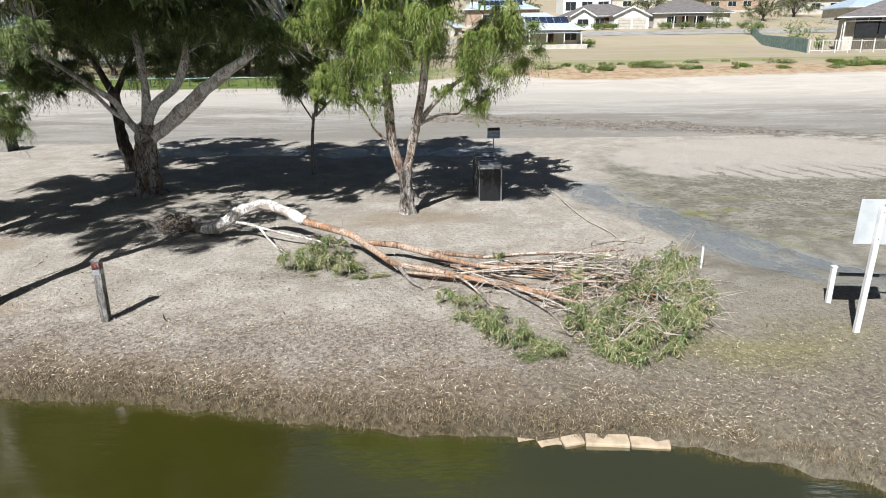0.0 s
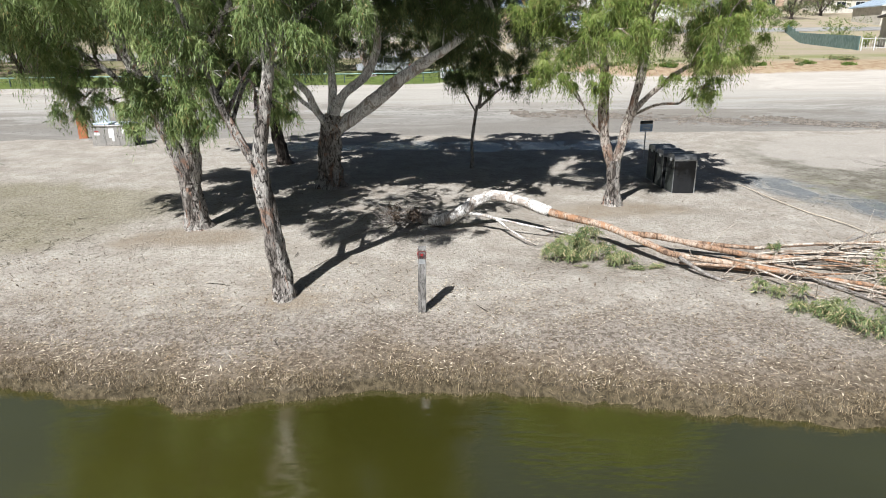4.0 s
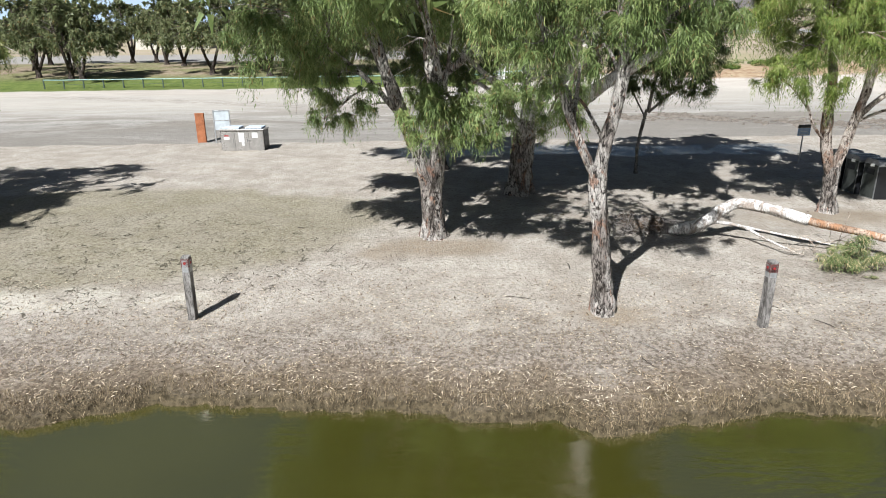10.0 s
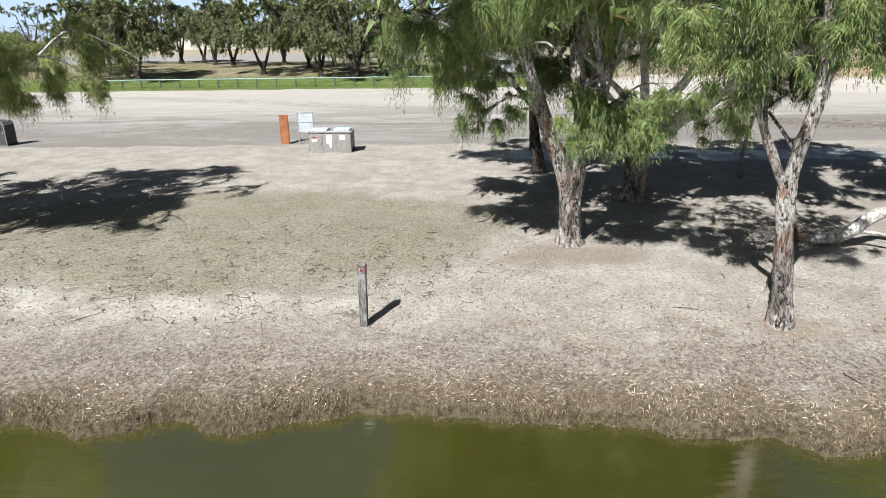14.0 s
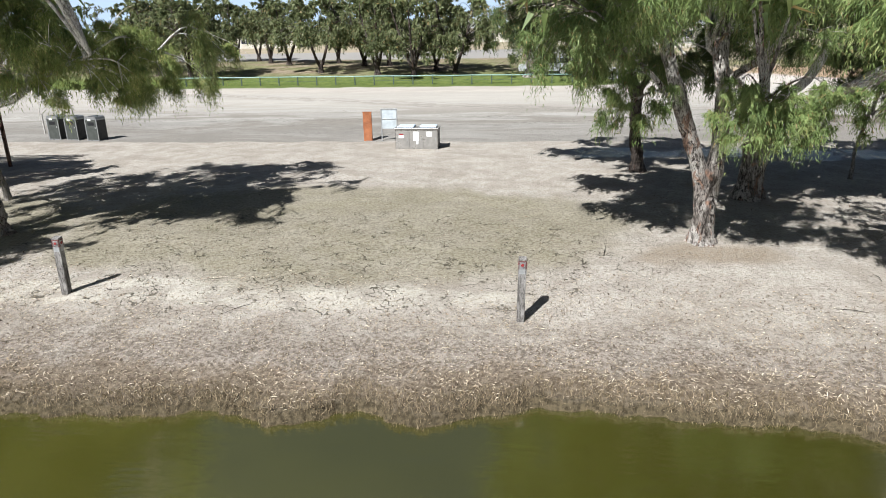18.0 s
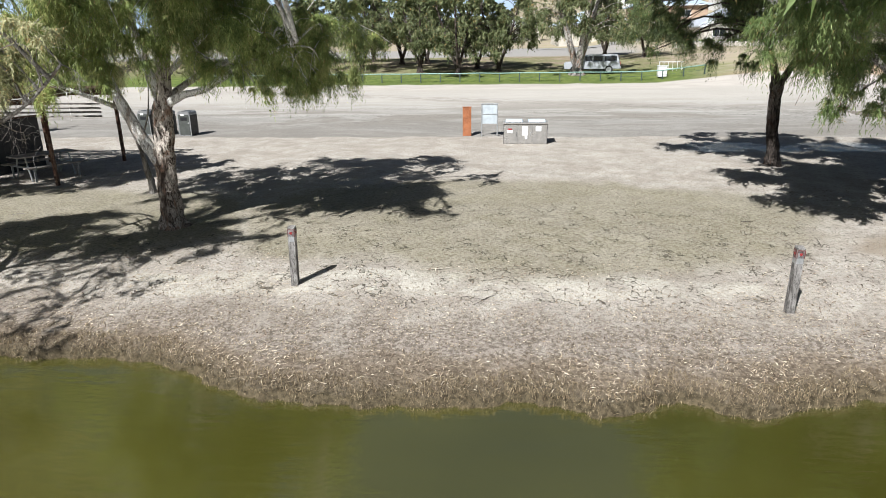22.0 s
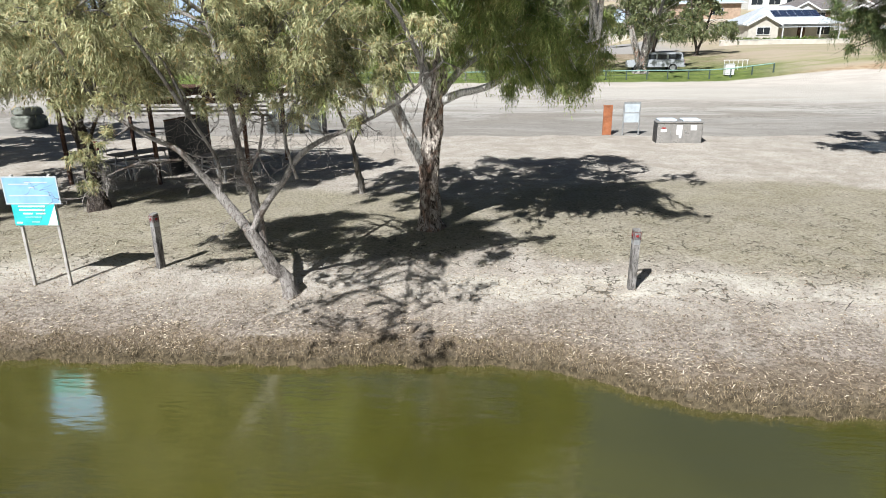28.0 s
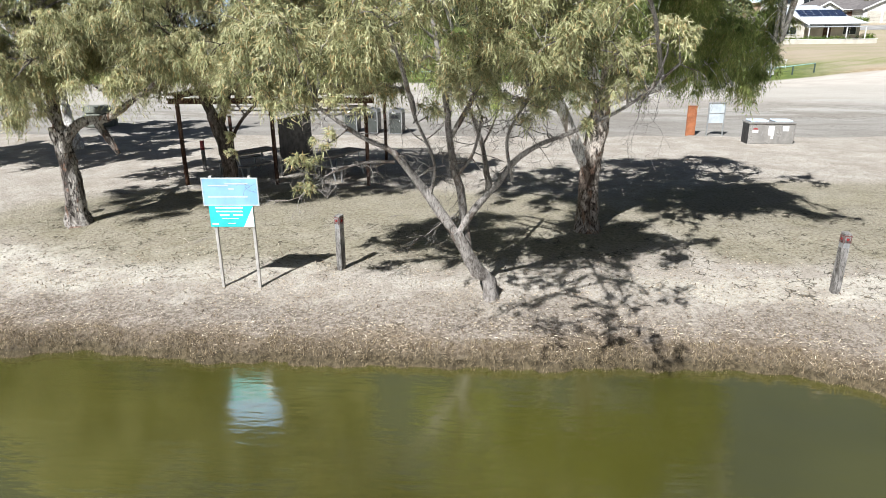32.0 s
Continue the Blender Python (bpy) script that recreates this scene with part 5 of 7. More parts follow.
    small = [(-3.09, 12.33, 0.28, 0.3), (-2.75, 12.38, 0.36, 0.32), (-2.44, 12.59, 0.42, 0.34), (-2.2, 12.14, 0.32, 0.32), (-1.83, 11.9, 0.24, 0.28), (-1.47, 11.6, 0.15, 0.24), (-2.53, 12.07, 0.2, 0.28), (-2.91, 12.23, 0.16, 0.26), (1.11, 11.83, 0.42, 0.13)]
    for pn, lst, count in (("leaf_mass", spots, 33000), ("leaf_clump", small, 8500)):
        c, r = [], []
        for p in lst:
            for _ in range(6):
                dx, dy, dz = rng.normal(scale=p[3] * 0.55, size=3)
                c.append(tuple(Vector((p[0] + dx, p[1] + dy, p[2] + dz * 0.5)) - O))
                f = rng.uniform(0.3, 0.6) * p[3]
                r.append((f, f, f * 0.7))
        q = mop_leaves(rng, c, r, count, 0.09, 0.0135, 0.9, 0.38, 9)
        low = np.array([hz(a, b) for a, b in (q[:, 2, :2] + np.array(O)[:2])]) - O.z + 0.01
        q[:, :, 2] = np.maximum(q[:, :, 2], low[:, None] + rng.random((len(q), 1)) * 0.05)
        part(pn, quads_mesh(pn, q), LEAF_FALLEN, root, "wilting drooping leaves", "stuff")


fallen_tree()


# ---- materials of made things ----
POSTWOOD = bark_material("weathered_post_timber", (0.09, 0.083, 0.076), (0.20, 0.19, 0.178), (0.31, 0.295, 0.28), (0.17, 0.145, 0.125), 0.4, 0.45)
RED = painted("red_marker", (0.33, 0.03, 0.03), 0.4)
MAROON = painted("faded_maroon", (0.14, 0.05, 0.045), 0.6)
STEEL = painted("brushed_stainless", (0.36, 0.345, 0.325), 0.35, 0.4, 0.15, 4)
PALEBLUE = painted("pale_blue_cover", (0.56, 0.64, 0.72), 0.5, 0, 0.12, 5)
DARKSTEEL = painted("black_panel", (0.012, 0.013, 0.015), 0.4, 0.0, 0.04)
GALV = painted("galvanised_pipe", (0.45, 0.46, 0.46), 0.45, 0.6)
RUST = painted("rusted_steel", (0.36, 0.13, 0.055), 0.85, 0.0, 0.35, 3)
WHITE = painted("white_paint", (0.68, 0.68, 0.665), 0.5, 0, 0.12)
CREAM = painted("cream_render", (0.52, 0.485, 0.42), 0.75, 0, 0.12, 1.5)
SKYBLUE = painted("sky_blue_panel", (0.22, 0.42, 0.66), 0.4, 0, 0.1, 3)
TEAL = painted("teal_panel", (0.02, 0.46, 0.46), 0.4, 0, 0.08, 3)
SIGNBLUE = painted("blue_sign_face", (0.30, 0.42, 0.58), 0.45, 0, 0.1)
SIGNGREY = painted("grey_sign_back", (0.46, 0.485, 0.50), 0.45, 0.0, 0.1, 3)
PALEPANEL = painted("pale_blue_grey_panel", (0.48, 0.53, 0.56), 0.35, 0, 0.15, 3)
SHELTERWOOD = bark_material("stained_shelter_timber", (0.045, 0.025, 0.018), (0.105, 0.06, 0.043), (0.19, 0.125, 0.095), (0.085, 0.04, 0.028), 0.3, 0.4)
TABLETOP = painted("weathered_table_slats", (0.30, 0.27, 0.24), 0.75, 0, 0.3)
FENCEGREEN = painted("pale_green_rail", (0.22, 0.36, 0.31), 0.5, 0, 0.2)
FENCEDARK = painted("dark_fence_post", (0.05, 0.075, 0.065), 0.6, 0, 0.2)
ROOFGREY = painted("grey_brown_roof", (0.16, 0.145, 0.14), 0.7, 0, 0.2, 2)
ROOFBLUE = painted("pale_blue_steel_roof", (0.40, 0.48, 0.56), 0.45, 0.1, 0.1, 2)
ROOFWHITE = painted("white_steel_roof", (0.47, 0.50, 0.53), 0.45, 0.1, 0.1, 2)
SOLAR = painted("dark_solar_panel", (0.02, 0.03, 0.06), 0.2, 0.0, 0.1, 2, 0.6)
GLASS = painted("dark_window_glass", (0.02, 0.025, 0.03), 0.08, 0, 0.05, 2, 0.8, 0.0)
BRICK = painted("tan_brick_wall", (0.40, 0.29, 0.21), 0.85, 0, 0.2, 2)
GREENSHEET = painted("green_sheet_fence", (0.135, 0.235, 0.225), 0.5, 0, 0.12, 2)
CARPAINT = painted("silver_car_paint", (0.42, 0.44, 0.47), 0.25, 0.2, 0.08, 2)
RUBBER = painted("black_rubber", (0.02, 0.02, 0.02), 0.85)
LAMPRED = painted("tail_lamp_red", (0.4, 0.02, 0.02), 0.2)
STONE = painted("pale_tan_stone", (0.48, 0.38, 0.27), 0.9, 0, 0.25, 5, 0.2, 0.6)
PALESTICK = painted("pale_stick", (0.50, 0.43, 0.34), 0.9, 0, 0.2)
BLUESTUFF = painted("dark_rail_paint", (0.06, 0.07, 0.08), 0.5)


# ---- marker posts ----
def marker_post(x, y, turn, lean=0.0):
    z = hz(x, y)
    root = new("marker_post")
    root.matrix_world = pose(x, y, z - 0.05, 0, lean, turn)
    tagged(root, "square weathered grey timber post with red marker plates", "post", "marker posts along the shore")
    bm = bmesh.new()
    box(bm, 0, 0, 0, 0.125, 0.125, 1.12, 0.008)
    for v in bm.verts:
        if v.co.z > 1.0:
            v.co.z += 0.16 * v.co.y
        v.co.x += 0.004 * math.sin(v.co.z * 7 + x)
    part("shaft", bm, POSTWOOD, root)
    for a in range(4):
        m = Matrix.Rotation(a * math.pi / 2, 4, "Z")
        bm = bmesh.new()
        bmesh.ops.create_cone(bm, cap_ends=True, segments=18, radius1=0.023, radius2=0.023, depth=0.008, matrix=m @ Matrix.Translation((0, -0.069, 1.02)) @ Matrix.Rotation(math.pi / 2, 4, "X"))
        part("marker_plate", prism(bmesh.new(), [(-0.058, 0.955), (0.058, 0.955), (0.058, 1.085), (-0.058, 1.085)], 0.005, m @ Matrix.Translation((0, -0.0665, 0))), MAROON, root, "faded maroon plate")
        part("marker_disc", bm, RED, root, "round red marker disc")
        part("plate", plate_at(m), GALV, root, "grey metal plate")


def plate_at(m):
    bm = one_box(0, -0.0645, 0.87, 0.095, 0.004, 0.20)
    bmesh.ops.transform(bm, matrix=m, verts=bm.verts[:])
    return bm


marker_post(-5.59, 9.72, 3, 1.0)
marker_post(-14.6, 10.27, -2, 0.6)
marker_post(-22.76, 10.87, 2, 1.2)
marker_post(-31.48, 11.42, -28, 0.5)


# ---- notice board by the water ----
def notice_board():
    x, y = -33.13, 10.62
    z = hz(x, y)
    root = thing("notice_board", x, y, z - 0.05, "two-post notice board with sky-blue and teal panels", "sign", turn=3)
    for s in (-1, 1):
        part("post", one_box(s * 0.335, 0, 0, 0.05, 0.05, 2.1, 0.006), painted_grey_post(), root, "pale timber post")
    # upper panel's blue has the sky reflection put into it
    up = part("upper_panel", one_box(0, -0.045, 1.60, 0.95, 0.018, 0.46, 0.006), SKYBLUE, root, "light blue panel with sky reflection in its colour")
    edge = bmesh.new()
    for ex, ez, ew, eh in ((0, 1.585, 0.98, 0.018), (0, 2.057, 0.98, 0.018), (-0.481, 1.6, 0.018, 0.46), (0.481, 1.6, 0.018, 0.46)):
        box(edge, ex, -0.045, ez, ew, 0.026, eh)
    part("panel_edge", edge, PALEPANEL, up, "pale metal edging")
    cloud = bmesh.new()
    for cx, cz, w in ((-0.2, 0.33, 0.35), (0.12, 0.36, 0.4), (0.02, 0.27, 0.1), (-0.05, 0.13, 0.7)):
        box(cloud, cx, -0.056, 1.60 + cz, w, 0.003, 0.022)
    part("faded_lines", cloud, PALEPANEL, up)
    low = part("lower_panel", one_box(-0.02, -0.045, 1.20, 0.78, 0.018, 0.40, 0.006), TEAL, root, "teal panel")
    bars = bmesh.new()
    for cx, cz, w, hgt in ((-0.05, 0.335, 0.48, 0.028), (-0.05, 0.27, 0.46, 0.024), (-0.14, 0.205, 0.17, 0.026), (0.09, 0.205, 0.17, 0.026), (-0.05, 0.15, 0.3, 0.01), (-0.03, 0.06, 0.14, 0.012), (-0.32, 0.04, 0.11, 0.03)):
        box(bars, cx, -0.0565, 1.20 + cz, w, 0.004, hgt)
    part("writing_bars", bars, WHITE, low, "white lines of writing")
    wedge = bmesh.new()
    prism(wedge, [(0.18, 1.205), (0.365, 1.205), (0.365, 1.57)], 0.004, Matrix.Translation((0, -0.0585, 0)))
    part("white_corner", wedge, WHITE, low, "white slanted corner")


def painted_grey_post():
    return bpy.data.materials.get("pale_post_paint") or painted("pale_post_paint", (0.42, 0.40, 0.37), 0.75, 0, 0.2)


notice_board()


# ---- barbecue, rusty pillar and framed sign ----
def barbecue():
    x0, y = -18.2, 25.98
    root = thing("barbecue", x0, y, hz(x0, y) - 0.02, "stainless steel park barbecue with three cabinet doors", "barbecue", turn=-1)
    part("body", one_box(0, 0, 0, 1.66, 0.72, 0.80, 0.01), STEEL, root)
    for s in (-1, 1):
        part("side_panel", one_box(s * 0.838, 0, 0.02, 0.012, 0.66, 0.76), DARKSTEEL, root, "dark side panel")
    top = one_box(0, -0.01, 0.80, 1.74, 0.80, 0.05, 0.012)
    part("benchtop", top, STEEL, root, "bright benchtop")
    for s in (-0.44, 0.44):
        lid = bmesh.new()
        box(lid, s, 0.02, 0.85, 0.66, 0.62, 0.07, 0.03)
        part("hotplate_cover", lid, PALEBLUE, root, "pale blue hotplate cover")
    for i, s in enumerate((-0.55, 0.0, 0.55)):
        d = part("door", one_box(s, -0.366, 0.05, 0.52, 0.014, 0.70, 0.004), STEEL, root)
        part("door_handle", bar(bmesh.new(), (s + 0.2, -0.39, 0.35), (s + 0.2, -0.39, 0.5), 0.009), GALV, d)
    part("red_sticker", one_box(-0.60, -0.378, 0.58, 0.16, 0.004, 0.05), RED, root, "red warning sticker")
    part("notice", one_box(-0.60, -0.378, 0.46, 0.22, 0.004, 0.11), WHITE, root, "white notice")
    part("notice", one_box(0.50, -0.378, 0.52, 0.22, 0.004, 0.2), WHITE, root, "white notice")
    rag = bmesh.new()
    for cx, cz, w, hgt in ((-0.02, 0.36, 0.22, 0.36), (0.03, 0.22, 0.1, 0.16)):
        box(rag, cx, -0.381, cz, w, 0.01, hgt, 0.003)
    part("hanging_sheet", rag, WHITE, root, "white sheet hung over the door")


barbecue()
rp = thing("rusty_pillar", -20.58, 27.85, hz(-20.6, 27.85) - 0.03, "flat rust-coloured steel pillar", "pillar", turn=4)
part("slab", one_box(0, 0, 0, 0.36, 0.12, 1.22, 0.008), RUST, rp)
part("cap", one_box(0, 0, 1.22, 0.38, 0.14, 0.03, 0.006), RUST, rp)
part("plate", one_box(0, -0.063, 0.55, 0.28, 0.006, 0.5), RUST, rp)
fs = thing("framed_sign", -19.63, 27.75, hz(-19.6, 27.75) - 0.03, "steel-framed stand with a pale blank panel", "sign", turn=3)
for s in (-1, 1):
    part("upright", one_box(s * 0.325, 0, 0, 0.05, 0.05, 1.36, 0.006), GALV, fs)
part("top_rail", one_box(0, 0, 1.33, 0.7, 0.05, 0.05, 0.006), GALV, fs)
part("middle_rail", one_box(0, 0, 0.93, 0.6, 0.045, 0.035, 0.004), GALV, fs)
part("panel", one_box(0, 0.0, 0.55, 0.6, 0.02, 0.78), PALEPANEL, fs, "pale blue-grey panel")


# ---- bin housings ----
BINSTEEL = painted("dark_brushed_steel", (0.30, 0.305, 0.31), 0.35, 0.5, 0.15, 4)
BINFRONT = painted("dark_bin_front", (0.06, 0.066, 0.06), 0.5, 0, 0.12, 4)


def bin_housing(label, tall):
    root = thing("bin_housing", 0, 0, 0, label, "litter bin", "litter bins")
    shell = bmesh.new()
    prism(shell, [(-0.28, 0), (0.28, 0), (0.28, tall - 0.10), (0.265, tall - 0.045), (0.21, tall), (-0.21, tall), (-0.265, tall - 0.045), (-0.28, tall - 0.10)], 0.60, Matrix.Translation((0, -0.30, 0)))
    part("shell", shell, BINSTEEL, root, "brushed steel shell with rounded top")
    for s in (-1, 1):
        part("front_panel", one_box(0, s * 0.306, 0.06, 0.50, 0.012, tall - 0.2, 0.004), BINFRONT, root, "dark grey-green front")
        part("notice", one_box(-0.05, s * 0.316, tall - 0.19, 0.16, 0.004, 0.08), WHITE, root, "small white notice")
        part("chute", one_box(0, s * 0.314, tall - 0.40, 0.32, 0.008, 0.15, 0.003), DARKSTEEL, root, "dark rubbish opening")
        part("side_panel", one_box(s * 0.286, 0, 0.03, 0.012, 0.58, tall - 0.2, 0.004), DARKSTEEL, root, "black side panel")
        part("edge_trim", bar(bmesh.new(), (s * 0.28, -0.3, tall - 0.14), (s * 0.28, 0.3, tall - 0.14), 0.014), GALV, root)
        part("corner_post", one_box(s * 0.285, -0.30, 0, 0.03, 0.03, tall - 0.15), GALV, root)
    part("lock", one_box(0.2, -0.316, 0.55, 0.04, 0.012, 0.06), GALV, root)
    part("lid_band", one_box(0, 0, tall - 0.004, 0.20, 0.56, 0.012, 0.004), DARKSTEEL, root, "dark strip on the lid")
    return root


near_bin = bin_housing("tall steel bin housing with black panels under a gum", 1.08)
near_bin.matrix_world = pose(1.32, 17.6, hz(1.32, 17.6) - 0.02, 0, 0, 92)
for k in (1, 2):
    copy_thing(near_bin, pose(1.28 - 0.01 * k, 17.62 + 0.72 * k, hz(1.28, 17.6 + 0.72 * k) - 0.02, 0, 0, 90 + k))
far_bin = bin_housing("brushed steel bin housing with black sides", 1.08)
far_bin.matrix_world = pose(-35.05, 28.55, hz(-35.05, 28.55) - 0.02, 0, 0, -6)
for bx, by in ((-34.1, 28.4), (-33.0, 28.2)):
    copy_thing(far_bin, pose(bx, by, hz(bx, by) - 0.02, 0, 0, -6))

bs = thing("bin_sign", 1.82, 22.5, hz(1.82, 22.5) - 0.03, "small black and blue sign on a thin steel post", "sign", turn=4)
part("post", bar(bmesh.new(), (0, 0, 0), (0, 0, 1.33), 0.022), GALV, bs)
part("panel", one_box(0, -0.03, 0.96, 0.44, 0.012, 0.25), SIGNBLUE, bs, "blue lower panel")
part("header", one_box(0, -0.03, 1.22, 0.44, 0.012, 0.11), DARKSTEEL, bs, "black header strip")
tb = bmesh.new()
for i, w in enumerate((0.3, 0.34, 0.26, 0.32)):
    box(tb, 0, -0.038, 0.99 + i * 0.05, w, 0.003, 0.02)
part("writing_bars", tb, WHITE, bs)

# ---- white sign, rail and stake on the damp side ----
ws = new("white_sign")
ws.matrix_world = pose(6.31, 8.9, hz(6.31, 8.9) - 0.05, 0, 1.0, -4)
tagged(ws, "white square sign seen from behind on a pale post", "sign")
part("post", one_box(0, 0, 0, 0.075, 0.075, 2.02, 0.006), WHITE, ws)
part("panel", one_box(0.10, 0.055, 1.44, 0.78, 0.012, 0.68, 0.004), SIGNGREY, ws, "pale grey sign back")
part("backing_rail", one_box(0.05, 0.043, 1.5, 0.03, 0.014, 0.55), GALV, ws)
for bz in (1.55, 1.95):
    part("bolt", bar(bmesh.new(), (0.0, -0.03, bz), (0.0, -0.05, bz), 0.012), GALV, ws)
rl = thing("low_rail", 6.51, 10.0, hz(6.51, 10) - 0.05, "low dark pipe rail on white posts", "rail", turn=-6)
for i in range(3):
    p = part("post", one_box(i * 1.5, 0, 0, 0.075, 0.075, 0.68, 0.006), WHITE, rl, "white post")
    part("post_cap", one_box(i * 1.5, 0, 0.68, 0.09, 0.09, 0.025, 0.006), WHITE, p)
part("rail", bar(bmesh.new(), (0.04, 0, 0.56), (3.1, 0, 0.50), 0.03, 10), BLUESTUFF, rl, "dark pipe")
part("coupling", bar(bmesh.new(), (0.72, 0, 0.547), (0.86, 0, 0.544), 0.036, 10), WHITE, rl, "white coupling")
st = thing("stake", 5.08, 11.85, hz(5.08, 11.85) - 0.05, "thin white stake in the mud", "stake")
part("shaft", one_box(0, 0, 0, 0.035, 0.035, 0.5, 0.005), WHITE, st)
part("tip", one_box(0, 0, 0.5, 0.04, 0.04, 0.02, 0.006), GALV, st)

ps = thing("fallen_stick", 3.14, 17.12, hz(3.14, 17.1), "long thin pale stick lying on the sand", "stick")
g = Geo()
pts = [(3.18, 18.2), (3.26, 17.8), (3.36, 16.5), (3.55, 15.1), (3.85, 14.1), (3.95, 13.3)]
g.tube([(a - 3.14, b - 17.12, hz(a, b) + 0.04 - hz(3.14, 17.12)) for a, b in pts], [0.009, 0.013, 0.015, 0.016, 0.014, 0.01], 6, 0.3, 3)
part("stick", g, PALESTICK, ps)


# ---- stones at the waterline ----
def stone(x, y, sx, sy, sz, turn, seed):
    bm = bmesh.new()
    box(bm, 0, 0, 0, sx, sy, sz, min(sz, sy) * 0.07)
    bmesh.ops.subdivide_edges(bm, edges=bm.edges[:], cuts=1)
    for v in bm.verts:
        v.co += v.co.normalized() * 0.014 * noise.noise(v.co * 5 + Vector((seed, 0, 0)))
    ob = part("edging_stone", bm, STONE, None, "flat pale tan stone block at the waterline")
    ob.matrix_world = pose(x, y, WATER_Z - 0.185, 5, 0, turn)
    return tagged(ob, category="stone", group="stones at the waterline")


for i, (x, y, sx, sy, sz, tn) in enumerate(((1.0, 6.72, 0.24, 0.16, 0.185, -4), (1.27, 6.66, 0.28, 0.17, 0.19, 13), (1.545, 6.70, 0.26, 0.17, 0.225, 14), (1.965, 6.68, 0.52, 0.20, 0.24, -5), (2.475, 6.63, 0.47, 0.18, 0.225, -7), (-6.4, 7.78, 0.16, 0.10, 0.13, 0), (-6.15, 7.74, 0.12, 0.09, 0.12, 30))):
    stone(x, y, sx, sy, sz, tn, i * 3.7)


# ---- picnic shelter and tables ----
def shelter():
    O = (-34.85, 20.0)
    z = hz(*O)
    root = thing("picnic_shelter", *O, z - 0.04, "brown timber picnic pergola with slatted band and one solid dark screen", "shelter", turn=2)
    w0, w1, d0, d1 = -2.9, 2.5, -1.9, 1.9
    for px in (w0, -0.2, w1):
        for py in (d0, d1):
            part("post", one_box(px, py, 0, 0.095, 0.095, 2.36, 0.008), SHELTERWOOD, root)
    for py in (d0, d1):
        part("beam", one_box((w0 + w1) / 2, py, 2.36, w1 - w0 + 0.5, 0.07, 0.16, 0.006), SHELTERWOOD, root)
    for k in range(4):
        part("slat", one_box((w0 + w1) / 2 - 0.3, d1 - 0.075, 1.62 + k * 0.14, w1 - w0 - 0.4, 0.022, 0.06), TABLETOP, root, "pale horizontal slat")
    for k in range(7):
        part("rafter", one_box(w0 + 0.1 + k * (w1 - w0 - 0.2) / 6, 0, 2.52, 0.05, d1 - d0 + 0.6, 0.1), SHELTERWOOD, root)
    for k in range(14):
        part("roof_batten", one_box((w0 + w1) / 2, d0 - 0.2 + k * (d1 - d0 + 0.4) / 13, 2.622, w1 - w0 + 0.6, 0.17, 0.03), SHELTERWOOD, root)
    turn = Matrix.Rotation(radians(-14), 3, "Z")
    for k in range(10):
        c = turn @ Vector((0, -0.9 + k * 0.2, 0))
        part("screen_board", one_box(-0.14 + c.x, 0.2 + c.y, 0.05, 0.035, 0.197, 1.68, 0, turn), DARKSTEEL, root, "black vertical board")
    part("screen_rail", one_box(-0.14, 0.2, 1.735, 0.05, 2.02, 0.05, 0, turn), SHELTERWOOD, root, "brown top rail")


shelter()


def picnic_table(x, y, turn):
    root = thing("picnic_table", x, y, hz(x, y) - 0.02, "weathered slatted picnic table with fixed benches", "picnic table", "picnic tables", turn)
    for k in range(5):
        part("top_slat", one_box(0, -0.30 + k * 0.15, 0.72, 1.8, 0.135, 0.035, 0.004), TABLETOP, root)
    for s in (-1, 1):
        for k in range(2):
            part("bench_slat", one_box(0, s * (0.62 + k * 0.15), 0.43, 1.8, 0.135, 0.035, 0.004), TABLETOP, root)
        part("cross_bar", one_box(s * 0.65, 0, 0.38, 0.06, 1.6, 0.05), GALV, root)
        for q in (-1, 1):
            part("leg", bar(bmesh.new(), (s * 0.65, q * 0.25, 0.72), (s * 0.65, q * 0.45, 0), 0.025), GALV, root)
            part("bench_leg", one_box(s * 0.65, q * 0.7, 0, 0.05, 0.05, 0.40), GALV, root)
    return root


picnic_table(-33.45, 19.35, 62)
picnic_table(-36.25, 19.45, 58)

wp = thing("white_post", -36.9, 30.1, hz(-36.9, 30.1) - 0.05, "slim pale marker post on the dry lakebed", "post")
part("shaft", one_box(0, 0, 0, 0.06, 0.06, 0.95, 0.008), painted_grey_post(), wp)
part("cap", one_box(0, 0, 0.95, 0.075, 0.075, 0.03, 0.008), painted_grey_post(), wp)


# ---- low park fence ----
def park_fence():
    root = thing("park_fence", -46, 60, hz(-46, 60), "low park fence with pale green top rail and dark posts", "fence")
    n = 26
    zs = [hz(-46 + k * 1.78, 60) - hz(-46, 60) for k in range(n)]
    for k in range(n):
        part("post", one_box(k * 1.78, 0, zs[k] - 0.05, 0.09, 0.09, 0.82), FENCEDARK, root)
        if k < n - 1:
            a, b = (k * 1.78, 0, zs[k] + 0.78), ((k + 1) * 1.78, 0, zs[k + 1] + 0.78)
            part("top_rail", bar(bmesh.new(), a, b, 0.05), FENCEGREEN, root)
            part("lower_wire", bar(bmesh.new(), (a[0], 0, a[2] - 0.4), (b[0], 0, b[2] - 0.4), 0.012, 5), FENCEDARK, root)


